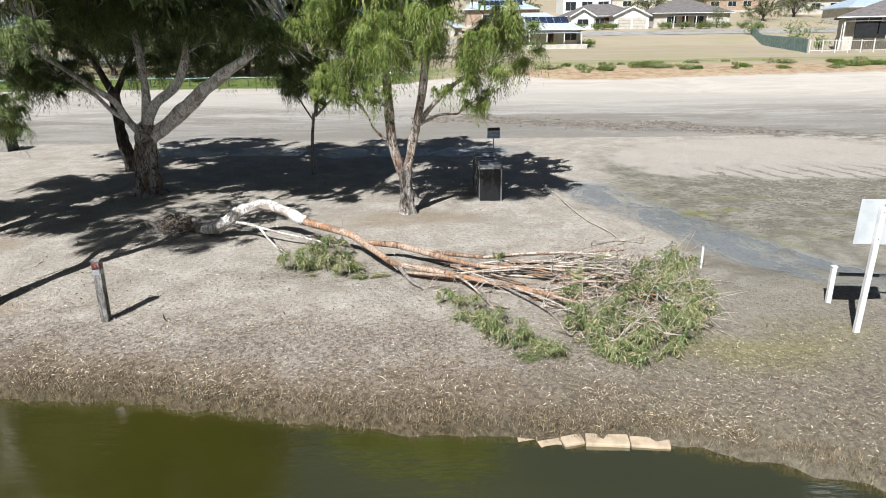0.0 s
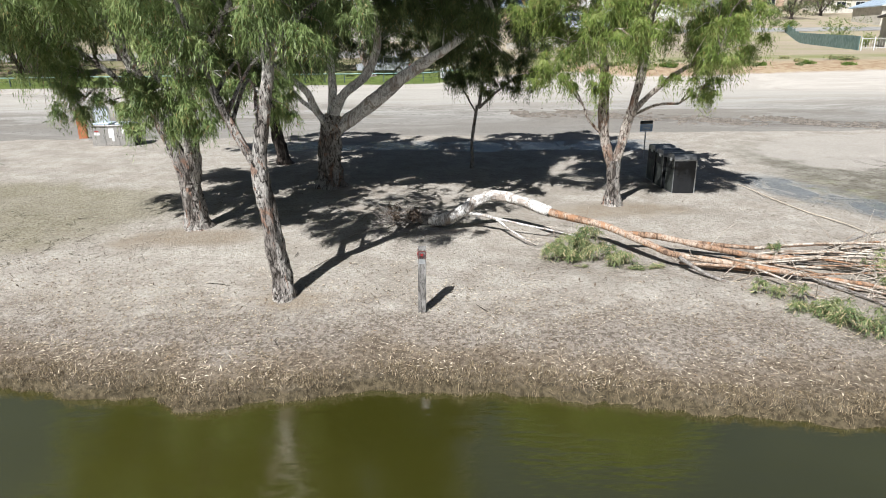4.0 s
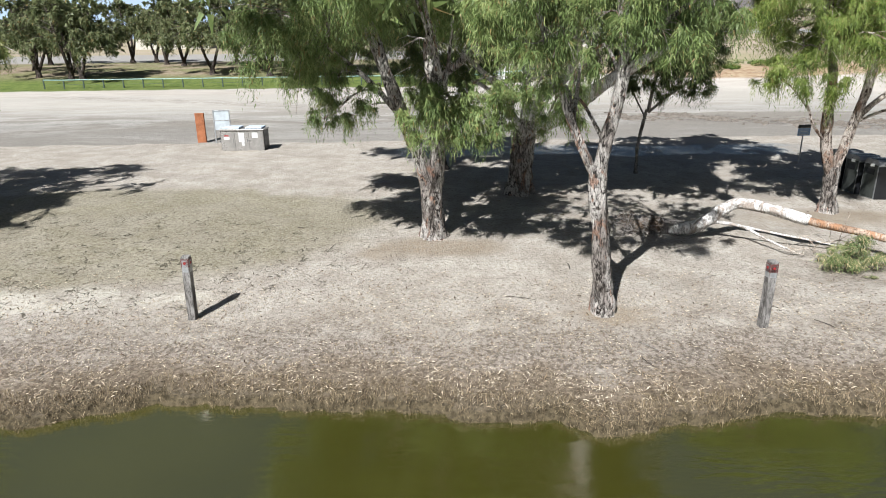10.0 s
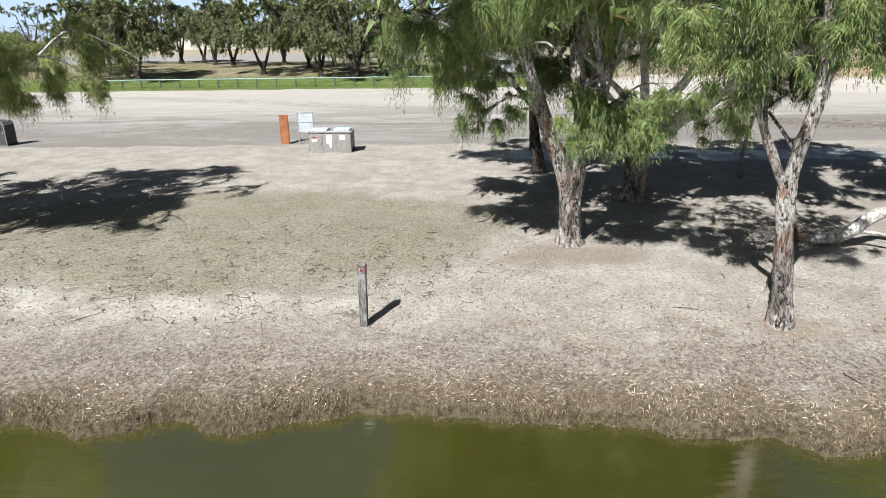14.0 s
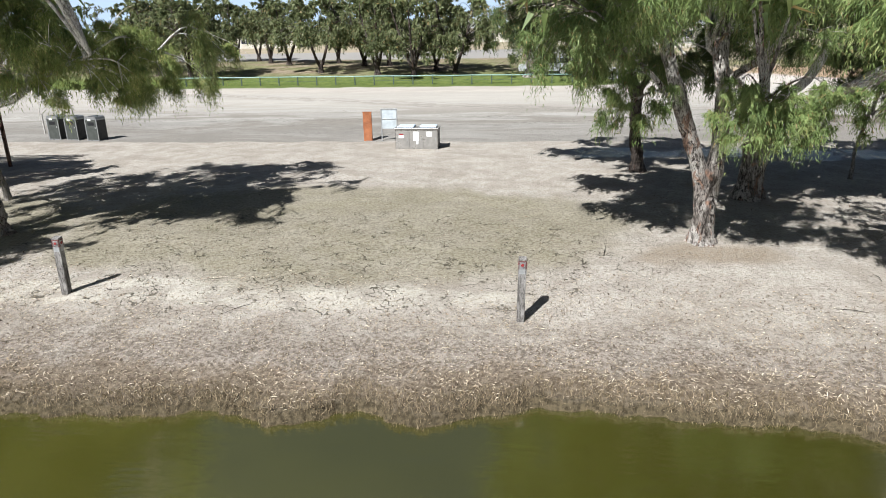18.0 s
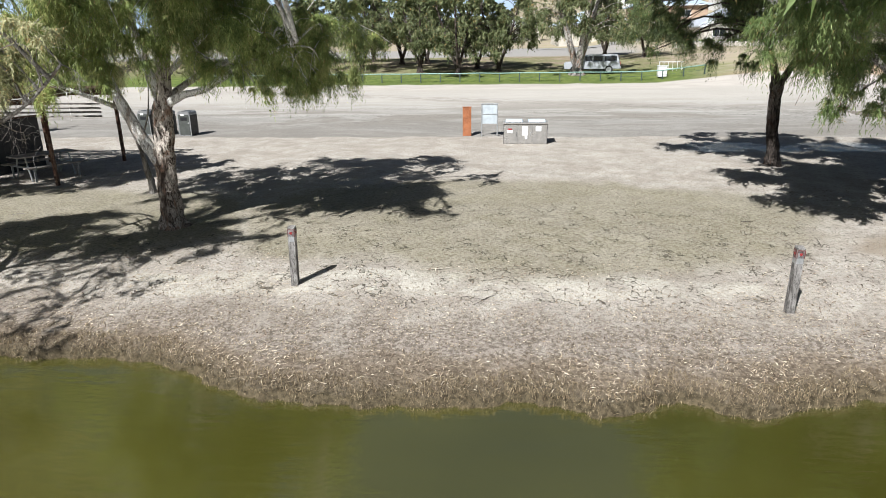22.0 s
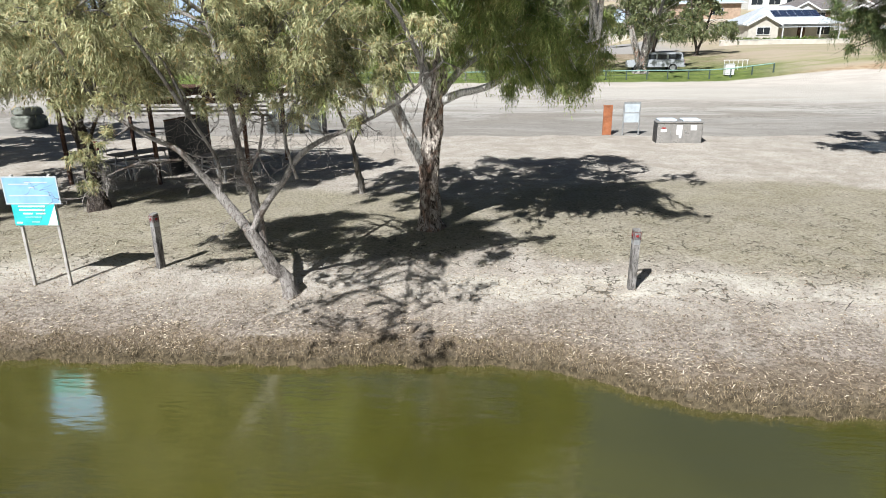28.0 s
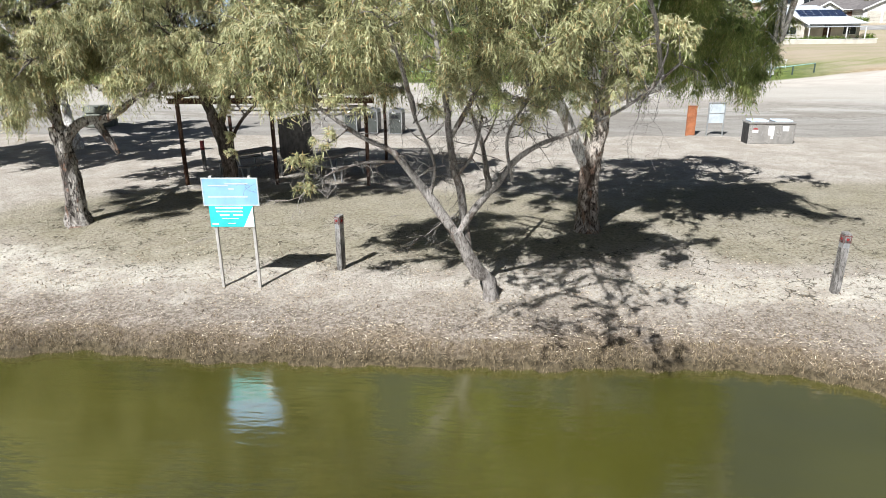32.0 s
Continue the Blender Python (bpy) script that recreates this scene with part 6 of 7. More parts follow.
park_fence()
gb = thing("white_block", -4.9, 61.0, hz(-4.4, 61) - 0.02, "white painted gate pillar block", "pillar")
part("block", one_box(0, 0, 0, 0.75, 0.6, 0.9, 0.02), WHITE, gb)
part("cap", one_box(0, 0, 0.9, 0.82, 0.66, 0.05, 0.01), WHITE, gb)
gt = thing("white_gate", -3.9, 63.0, hz(-3.4, 63) - 0.02, "white tubular gate panels", "gate")
for k in range(6):
    part("bar", bar(bmesh.new(), (k * 0.4 - 0.8, 0, 0), (k * 0.4 - 0.8, 0, 0.85), 0.022, 6), WHITE, gt)
part("rail", one_box(0.2, 0, 0.2, 2.2, 0.05, 0.06), WHITE, gt)
part("rail", one_box(0.2, 0, 0.8, 2.2, 0.05, 0.06), WHITE, gt)


# ---- parked car ----
def parked_car(x, y, turn):
    root = thing("parked_car", x, y, hz(x, y), "silver double-cab utility with canopy parked under a tree", "car", turn=turn)

    def shell(rows, half):
        bm = bmesh.new()
        prism(bm, rows, half * 2, Matrix.Translation((0, -half, 0)))
        bmesh.ops.bevel(bm, geom=bm.edges[:], offset=0.05, segments=2, affect="EDGES", profile=0.6)
        return bm

    part("body", shell([(-2.55, 0.42), (2.5, 0.42), (2.55, 0.75), (2.45, 1.02), (1.45, 1.1), (-2.55, 1.1)], 0.9), CARPAINT, root)
    part("cabin", shell([(-2.5, 1.1), (1.3, 1.1), (0.55, 1.62), (0.15, 1.7), (-2.3, 1.7)], 0.78), CARPAINT, root)
    for s in (-1, 1):
        for a, b in ((-2.25, -1.15), (-0.95, -0.15), (-0.02, 0.62)):
            part("side_window", one_box((a + b) / 2, s * 0.785, 1.14, b - a, 0.02, 0.42, 0.008), GLASS, root)
        part("mirror", one_box(0.8, s * 0.98, 1.15, 0.1, 0.16, 0.14, 0.02), CARPAINT, root)
        part("tail_lamp", one_box(-2.55, s * 0.8, 0.8, 0.06, 0.14, 0.26, 0.01), LAMPRED, root, "red tail lamp")
        part("headlight", one_box(2.48, s * 0.68, 0.78, 0.08, 0.3, 0.16, 0.02), PALEPANEL, root)
        part("door_handle", one_box(-0.6, s * 0.91, 0.95, 0.16, 0.02, 0.03), DARKSTEEL, root)
        for a in (-1.55, 1.6):
            w = part("wheel", bar(bmesh.new(), (a, s * 0.68, 0.37), (a, s * 0.91, 0.37), 0.37, 24), RUBBER, root)
            part("rim", bar(bmesh.new(), (a, s * 0.9, 0.37), (a, s * 0.925, 0.37), 0.23, 16), GALV, w)
    part("rear_window", one_box(-2.5, 0, 1.25, 0.03, 1.2, 0.38, 0.01), GLASS, root)
    part("bumper", one_box(-2.62, 0, 0.45, 0.12, 1.6, 0.16, 0.02), GALV, root)


parked_car(-10.7, 64.2, 176)


# ---- trees of the park beyond ----
def park_tree(x, y, h, spread, seed, leaf=None, stems=3, label="spreading park tree with dark branching stems", leaves=2900, bark=None, low=0.38, girth=1.0):
    rng = np.random.default_rng(seed)
    z = hz(x, y)
    limbs = []
    for k in range(stems):
        a = k * 2 * math.pi / stems + rng.uniform(-0.5, 0.5)
        d = spread * rng.uniform(0.35, 0.6)
        limbs.append([(x, y, z + 0.5, 0.17 * girth), (x + 0.25 * d * math.cos(a), y + 0.2 * d * math.sin(a), z + 0.2 * h, 0.15 * girth), (x + 0.6 * d * math.cos(a), y + 0.6 * d * math.sin(a), z + 0.45 * h, 0.11 * girth), (x + d * math.cos(a), y + d * math.sin(a), z + 0.75 * h, 0.05 * girth)])
    low_clumps = []
    for i in range(44):
        a, k = rng.uniform(0, 6.28), 1.1 * rng.random() ** 0.5
        low_clumps.append((x + spread * math.cos(a) * k, y + spread * math.sin(a) * k, z + h * (low - 0.06 + rng.uniform(0.0, 0.42) * (1.15 - 0.55 * k)), rng.uniform(0.6, 1.05)))
    return gum(label, (x, y), [(x, y, z, 0.26 * girth), (x, y, z + 0.6, 0.22 * girth), (x + 0.05, y, z + 0.9, 0.2 * girth)], limbs, low_clumps, (x, y, z + h * 0.78, spread * 0.85, spread * 0.8, h * 0.2, 18), leaves, bark or BARK_DARK, leaf or LEAF_FAR, seed, (0.26, 0.085), 0.8, "park_tree", group="park trees beyond the fence", sides=8, big=1.25)


PARK = ((-45.7, 64.2, 8.5, 4.0, 0.36), (-44.8, 64.4, 8, 3.2, 0.42), (-54.9, 74, 8, 3.4, 0.42), (-59, 84, 9, 4.2, 0.4), (-66, 70, 9, 4.5, 0.36), (-76, 66, 9, 4.5, 0.36), (-49.6, 86, 8, 3.4, 0.4), (-47, 87, 6.5, 2.0, 0.5), (-43.5, 81.5, 8.5, 2.6, 0.45), (-39.7, 77, 8, 3.6, 0.42), (-33.5, 68, 8, 3.8, 0.40), (-34.4, 79.5, 9, 2.8, 0.36), (-30.2, 74.3, 8, 3.4, 0.36), (-27.4, 74.4, 8, 3.0, 0.34), (-23.3, 64.0, 8, 3.8, 0.30), (-21.6, 69.3, 8, 3.4, 0.36), (-19.4, 66.5, 8, 3.4, 0.40), (-27.2, 66.0, 8, 3.6, 0.42), (-50.5, 67.0, 8.5, 4.0, 0.38), (-3.0, 78.0, 8, 3.6, 0.30), (-6.5, 84.0, 8, 3.4, 0.34))
for i, (px, py, ph, pr, lo) in enumerate(PARK):
    park_tree(px, py, ph, pr, 100 + i, low=lo, stems=(3, 2, 4)[i % 3])
park_tree(-12.1, 63.2, 10, 4.8, 130, LEAF_FAR, 5, "pale-trunked park gum with wide crown", 3600, BARK_ROUGH, 0.40, 2.0)
for i, (px, py, ph, pr) in enumerate(((-95, 150, 9, 6), (-80, 148, 10, 6), (-66, 152, 9, 6), (-52, 149, 9, 5), (-40, 154, 10, 6), (-28, 150, 9, 5), (-90, 118, 9, 5), (-12, 152, 9, 5), (2, 146, 8, 4), (17, 140, 7, 4), (44, 142, 8, 5), (62, 130, 7, 4), (72, 138, 8, 5), (56, 150, 9, 5), (80, 120, 7, 4))):
    park_tree(px, py, ph, pr, 160 + i, None, 3, "distant leafy tree beyond the park", 1100, low=0.22)


def shrub(x, y, r, h, leaf, seed, label, group):
    rng = np.random.default_rng(seed)
    root = thing("shrub", x, y, hz(x, y) - 0.03, label, "shrub", group)
    cs = [(rng.normal(0, r * 0.4), rng.normal(0, r * 0.3), h * rng.uniform(0.3, 0.65)) for _ in range(9)]
    q = leaf_quads(rng, cs, [(r * 0.5, r * 0.4, h * 0.4)] * 9, int(700 + 500 * r), 0.16, 0.06, 0.3, 0.8, 6)
    q[:, :, 2] = np.maximum(q[:, :, 2], -0.1)
    part("foliage", quads_mesh("foliage", q), leaf, root, kind="stuff")
    gg = Geo()
    for k in range(4):
        gg.tube([(0, 0, 0), (cs[k][0] * 0.5, cs[k][1] * 0.5, h * 0.3), cs[k]], [0.03, 0.02, 0.008], 5)
    part("stem_cluster", gg, BARK_DARK, root)


for i, (sx, sy, sr, sh) in enumerate(((12.3, 57.0, 0.9, 0.5), (14.0, 56.2, 0.8, 0.45), (17.6, 57.5, 1.4, 0.8), (18.8, 57.4, 1.0, 0.6), (21.8, 56.0, 0.4, 0.35), (25.8, 56.5, 0.5, 0.4), (30.4, 58.6, 1.0, 0.6), (35.0, 56.0, 0.9, 0.4), (37.0, 56.8, 1.1, 0.5), (33.0, 55.0, 0.6, 0.3), (40.0, 57.0, 1.0, 0.6), (28.5, 55.2, 0.5, 0.3), (9.3, 58.0, 0.8, 0.5))):
    shrub(sx, sy, sr * 1.15, sh * 0.7, LEAF_HEDGE if i % 3 else LEAF_FALLEN, 300 + i, "low green shrub on the ochre bank", "shrubs on the far bank")


_rng = np.random.default_rng(77)
for i in range(30):
    sx, sy, sr = _rng.uniform(10, 44), _rng.uniform(55.2, 61.5), _rng.uniform(0.25, 0.7)
    shrub(sx, sy, sr, sr * _rng.uniform(0.35, 0.55), (LEAF_HEDGE, LEAF_GREY, LEAF_FALLEN, LEAF_FALLEN)[i % 4], 340 + i, ("low green shrub on the ochre bank", "low dry grey shrub on the ochre bank", "low wilting tan shrub on the ochre bank", "low wilting tan shrub on the ochre bank")[i % 4], "shrubs on the far bank")


# ---- houses ----
def gable(bm, w, d, z, rise, over, m, thick=0.16):
    """A pitched roof, ridge along y, over a block w wide and d deep."""
    a, b = w / 2 + over, rise + 0.02
    prism(bm, [(-a, z - 0.05), (0, z + b), (a, z - 0.05), (a, z - 0.05 - thick), (0, z + b - thick * 1.2), (-a, z - 0.05 - thick)], d + 2 * over, m @ Matrix.Translation((0, -d / 2 - over, 0)))
    return bm


def hip(w, d, z, rise, over, ridge):
    bm = bmesh.new()
    a, b = w / 2 + over, d / 2 + over
    lo = [bm.verts.new((x, y, z)) for x, y in ((-a, -b), (a, -b), (a, b), (-a, b))]
    under = [bm.verts.new((v.co.x, v.co.y, z - 0.18)) for v in lo]
    r0, r1 = bm.verts.new((-ridge / 2, 0, z + rise)), bm.verts.new((ridge / 2, 0, z + rise))
    for f in ((lo[0], lo[1], r1, r0), (lo[1], lo[2], r1), (lo[2], lo[3], r0, r1), (lo[3], lo[0], r0), under[::-1]):
        bm.faces.new(f)
    for k in range(4):
        bm.faces.new((under[k], under[(k + 1) % 4], lo[(k + 1) % 4], lo[k]))
    bmesh.ops.recalc_face_normals(bm, faces=bm.faces[:])
    return bm


def house_window(root, x, y, z, w, h):
    f = part("window", one_box(x, y, z, w, 0.08, h, 0.01), WHITE, root, "white framed window")
    part("pane", one_box(x, y - 0.035, z + 0.06, w - 0.14, 0.03, h - 0.12), GLASS, f)
    part("mullion", one_box(x, y - 0.052, z + 0.06, 0.05, 0.02, h - 0.12), WHITE, f)


def house(x, y, w, d, h, turn, walls, roof, label, rise=1.9, lift=0.0, wings=(), windows=(), doors=(), veranda=None, solar=None, shade_panels=0, garage=()):
    """A house: hipped main block, gabled wings (x, w, depth, rise), windows (x, z, w, h) on the front."""
    root = thing("house", x, y, hz(x, y) - 0.25 + lift, label, "house", "houses on the rise", turn)
    part("wall", one_box(0, 0, 0, w, d, h), walls, root)
    part("foundation", one_box(0, 0, -1.2, w + 0.2, d + 0.2, 1.3), CREAM, root)
    part("roof", hip(w, d, h + 0.1, rise, 0.55, max(w - d, 1.0)), roof, root)
    part("gutter", one_box(0, -d / 2 - 0.6, h - 0.06, w + 1.2, 0.1, 0.12), WHITE, root)
    for wx, ww, wd, wr in wings:
        part("wing_wall", one_box(wx, -d / 2 - wd / 2 + 0.02, 0, ww, wd, h), walls, root)
        tri = bmesh.new()
        prism(tri, [(-ww / 2, h), (ww / 2, h), (0, h + wr - 0.15)], 0.12, Matrix.Translation((wx, -d / 2 - wd, 0)))
        part("gable_wall", tri, walls, root)
        part("wing_roof", gable(bmesh.new(), ww, wd + d * 0.45, h, wr, 0.35, Matrix.Translation((wx, -d / 2 - wd / 2 + d * 0.22, 0))), roof, root)
        for s in (-1, 1):
            t = bmesh.new()
            prism(t, [(s * (ww / 2 + 0.38), h - 0.30), (s * (ww / 2 + 0.38), h - 0.06), (0, h + wr + 0.08), (0, h + wr - 0.18)], 0.06, Matrix.Translation((wx, -d / 2 - wd - 0.40, 0)))
            part("bargeboard", t, WHITE, root, "white bargeboard")
    for sx, sy, sz, sw, sh in windows:
        house_window(root, sx, sy, sz, sw, sh)
    for sx, sy, sw, sh in doors:
        part("door", one_box(sx, sy, 0.02, sw, 0.08, sh), SHELTERWOOD, root, "dark front door")
    for sx, sy, sw, sh in garage:
        gdoor = part("garage_door", one_box(sx, sy, 0.02, sw, 0.07, sh), CREAM, root, "pale panelled garage door")
        for k in range(1, 4):
            part("door_groove", one_box(sx, sy - 0.04, sh * k / 4, sw - 0.1, 0.012, 0.03), ROOFGREY, gdoor)
    if veranda:
        vx, vw, vd = veranda
        vr = bmesh.new()
        prism(vr, [(-vw / 2, h - 0.5), (vw / 2, h - 0.5), (vw / 2, h - 0.4), (-vw / 2, h - 0.4)], vd, Matrix.Translation((vx, -d / 2 - vd, 0)))
        part("veranda_roof", vr, roof, root)
        for k in range(4):
            part("veranda_post", one_box(vx - vw / 2 + 0.1 + k * (vw - 0.2) / 3, -d / 2 - vd + 0.1, 0, 0.12, 0.12, h - 0.5), WHITE, root)
        # added dark panels stand in for the shade under the veranda
        for k in range(shade_panels):
            sw = (vw - 1.2) / shade_panels
            part("veranda_screen", one_box(vx - vw / 2 + 1.1 + (k + 0.5) * sw, -d / 2 - vd + 0.22, 0.06, sw - 0.1, 0.03, h - 0.66), DARKSTEEL, root, "dark panel standing in for veranda shade")
    if solar:
        px, pw, pd = solar
        a = math.atan2(rise, d / 2 + 0.55)
        for k in range(int(pw // 1.05)):
            part("solar_panel", one_box(px - pw / 2 + 0.5 + k * 1.05, -d / 4 - 0.1, h + 0.1 + rise * 0.52, 1.0, pd, 0.06, 0, Matrix.Rotation(a, 3, "X")), SOLAR, root, "dark solar panel")
    return root


house(13.9, 100.5, 12.0, 8.5, 2.3, 3, CREAM, ROOFWHITE, "low cream house with white gable, solar roof and veranda", 2.4, 0.1, [(-4.0, 4.0, 1.2, 1.15)],
      [(-4.0, -5.50, 0.9, 1.8, 1.0), (4.6, -4.29, 0.8, 1.8, 1.1)], [(1.6, -4.29, 1.0, 2.0)], (2.0, 7.6, 2.0), (1.5, 6.4, 2.0))
house(28.9, 123.5, 13.4, 9, 2.3, 2, WHITE, ROOFGREY, "white double-gabled house with grey roof", 2.1, -0.55, [(-4.6, 4.0, 2.4, 1.2), (3.6, 6.0, 3.4, 1.4)],
      [(-4.6, -6.96, 0.8, 2.0, 1.0), (-1.0, -4.54, 0.8, 1.6, 1.1)], [(0.2, -4.54, 1.0, 2.0)], None, None, garage=[(2.3, -7.96, 2.2, 1.9), (4.9, -7.96, 2.2, 1.9)])
house(43.7, 123, 13.4, 10, 2.5, 2, CREAM, ROOFGREY, "wide cream brick house with brown-grey hipped roof", 2.3, -0.4, [],
      [(-3.6, -5.04, 0.8, 1.8, 1.2), (1.2, -5.04, 0.8, 1.8, 1.2)], [(-1.2, -5.04, 1.0, 2.1)], (-0.8, 6.0, 1.6), None, garage=[(4.8, -5.04, 2.8, 2.1)])
house(32.5, 155, 10.5, 9, 6.4, 0, WHITE, ROOFWHITE, "white two-storey house with balconies", 0.8, 0, [],
      [(-3.6, -4.54, 0.8, 2.4, 1.9), (0, -4.54, 0.8, 2.4, 1.9), (3.6, -4.54, 0.8, 2.4, 1.9), (-3.6, -4.54, 3.8, 2.4, 1.9), (0, -4.54, 3.8, 2.4, 1.9), (3.6, -4.54, 3.8, 2.4, 1.9)])
house(53.4, 77.4, 13, 9, 2.3, -28, CREAM, ROOFGREY, "cream house with dark shaded veranda", 2.0, 1.45, [],
      [(-4.0, -4.54, 0.4, 2.6, 1.8), (-0.9, -4.54, 0.4, 2.6, 1.8), (2.4, -4.54, 0.4, 2.6, 1.8)], [], (-0.2, 12.4, 1.5), shade_panels=5)
house(-3.0, 124, 13, 9, 2.8, 5, CREAM, ROOFBLUE, "house with pale blue steel roof", 2.2, 0, [(2.5, 5, 2.0, 1.6)], [(2.5, -6.56, 0.8, 2.0, 1.2), (-2.5, -4.54, 0.8, 2.0, 1.2)])
house(11.5, 132, 13, 9, 2.8, 0, BRICK, ROOFBLUE, "brick house with blue solar roof", 2.2, 0, [], [(-2.5, -4.54, 0.8, 2.0, 1.2), (2.5, -4.54, 0.8, 2.0, 1.2)], solar=(0, 8.4, 2.4))
for i, (hx, hy, rf, wl) in enumerate(((48, 165, ROOFBLUE, CREAM), (66, 160, ROOFWHITE, BRICK), (84, 150, ROOFGREY, CREAM), (14, 172, ROOFGREY, WHITE), (-18, 150, ROOFWHITE, CREAM), (76, 118, ROOFBLUE, CREAM), (-40, 140, ROOFGREY, BRICK), (-62, 135, ROOFBLUE, CREAM), (98, 135, ROOFWHITE, CREAM))):
    house(hx, hy, 14, 9, 3.0, (i * 7) % 11 - 5, wl, rf, ("distant house with pale walls and low roof", "distant brick house with light roof")[wl is BRICK], 2.2, 0, [], [(-3.5, -4.54, 0.9, 2, 1.2), (0.5, -4.54, 0.9, 2, 1.2), (4, -4.54, 0.9, 2, 1.2)])


def garden_fence():
    root = thing("picket_fence", 38.8, 70.2, hz(38.8, 70.2), "white open rail fence with thin wire bars", "fence")
    for k in range(12):
        x = k * 1.35
        dz = hz(38.8 + x, 70.2) - hz(38.8, 70.2)
        part("post", one_box(x, 0, dz - 0.1, 0.08, 0.08, 1.45), WHITE, root)
        if k < 11:
            for rz in (0.25, 1.2):
                part("rail", one_box(x + 0.67, 0, dz + rz, 1.28, 0.04, 0.045), WHITE, root)
            for q in range(4):
                part("picket", one_box(x + 0.27 + q * 0.27, 0, dz + 0.1, 0.014, 0.014, 1.15), WHITE, root)
    gs = thing("sheet_fence", 38.6, 70.4, hz(38.6, 70.4), "stepped green steel sheet fence up the slope", "fence")
    for k in range(16):
        x, y = k * 0.68, k * 2.30
        part("sheet", one_box(x + 0.4, y + 1.14, hz(38.6 + x, 70.4 + y) - hz(38.6, 70.4) - 0.15, 0.05, 2.40, 1.6, 0, Matrix.Rotation(radians(-16.5), 3, "Z")), GREENSHEET, gs)


garden_fence()
rw = thing("low_garden_wall", 12.0, 92.2, hz(12.0, 92.2) - 0.35, "low cream garden wall with hedge behind", "wall")
part("wall", one_box(0, 0, -0.6, 16.4, 0.25, 1.5), CREAM, rw)
part("coping", one_box(0, 0, 0.9, 16.5, 0.32, 0.07), WHITE, rw)
for i in range(10):
    shrub(6.5 + i * 1.15, 93.1, 0.8, 1.0, LEAF_HEDGE, 400 + i, "clipped green garden hedge shrub", "garden shrubs")
for i, (sx, sy) in enumerate(((37.5, 114), (39, 115), (41, 114.5), (44, 114), (46, 115), (48, 114.5), (28, 114.5), (22, 114.5), (23.5, 114), (26.5, 114.2), (51, 114), (29.2, 114), (53, 112), (21.0, 96), (21.8, 97.5))):
    shrub(sx, sy, 1.1, 1.3, LEAF_HEDGE if i % 2 else LEAF_GREEN, 430 + i, "rounded garden shrub by a house", "garden shrubs")

# ---- street on the rise ----
sbm = bmesh.new()
n = 30
rows = [[sbm.verts.new((-20 + k * 4, yy, hz(-20 + k * 4, yy) + 0.05)) for k in range(n)] for yy in (107.5, 109.5, 111.5)]
for r0, r1 in zip(rows, rows[1:]):
    for k in range(n - 1):
        sbm.faces.new((r0[k], r0[k + 1], r1[k + 1], r1[k]))
tagged(part("road", sbm, painted("worn_pale_asphalt", (0.30, 0.29, 0.275), 0.9, 0, 0.2, 0.6, 0.2, 0.3), None, "pale worn street in front of the houses", "structure"), category="road")


# ---- litter, dry grass and sticks ----
def scatter(name, n, xr, sr, size, width, mat, label, seed, lift=0.004, flat=0.12, upright=False, bias=1.0, keep=None):
    """Loose leaves, blades or chips on the ground; sr is the stretch inland from the waterline."""
    rng = np.random.default_rng(seed)
    x = rng.uniform(*xr, n)
    s = sr[0] + (sr[1] - sr[0]) * rng.random(n) ** bias
    y = shore(x) + s
    if keep is not None:
        ok = keep(x, y, rng)
        x, y = x[ok], y[ok]
        n = len(x)
    z = height(x, y) + lift
    p = np.stack([x, y, z], -1)
    way = rng.normal(size=(n, 3))
    way[:, 2] = np.abs(way[:, 2]) * (2.2 if upright else flat)
    way /= np.linalg.norm(way, axis=1, keepdims=True)
    side = np.cross(way, np.array([0, 0, 1.0]) + rng.normal(scale=0.4, size=(n, 3)))
    side /= np.linalg.norm(side, axis=1, keepdims=True) + 1e-6
    L = size * rng.uniform(0.5, 1.5, (n, 1))
    W = width * rng.uniform(0.6, 1.4, (n, 1)) / 2
    mid = p + way * L * 0.5 + np.array([0, 0, 1.0]) * L * 0.10
    q = np.stack([p + side * W, p - side * W, p + way * L] if upright else [p, mid + side * W, p + way * L, mid - side * W], 1)
    ob = part(name, quads_mesh(name, q), mat, None, label, "stuff")
    return tagged(ob, category=name.replace("_", " "))


def litter_material(name, a, b, c):
    k = Mat(name, 0.85, 0, 0.2)
    r = k.geo.outputs["Random Per Island"]
    k.base(k.mix(k.ramp(r, 0.55, 1.0), k.mix(k.ramp(r, 0, 0.55), a, b), c))
    return k.m


LITTER = litter_material("dry_leaf_litter", (0.26, 0.19, 0.12), (0.46, 0.38, 0.28), (0.68, 0.60, 0.47))
DARKLITTER = litter_material("dark_leaf_litter", (0.07, 0.05, 0.035), (0.15, 0.11, 0.08), (0.26, 0.20, 0.15))
DRYGRASS = litter_material("dry_bank_grass", (0.14, 0.105, 0.07), (0.28, 0.22, 0.15), (0.46, 0.385, 0.27))


def patchy(scale, cut):
    def f(x, y, rng):
        v = np.sin(x * scale + 0.7 * np.sin(y * scale * 1.7)) * np.sin(y * scale * 1.3 + np.sin(x * scale * 0.6)) + 0.5 * np.sin(x * scale * 2.9 + y * scale * 2.2)
        return v + rng.normal(scale=0.5, size=len(x)) > cut
    return f


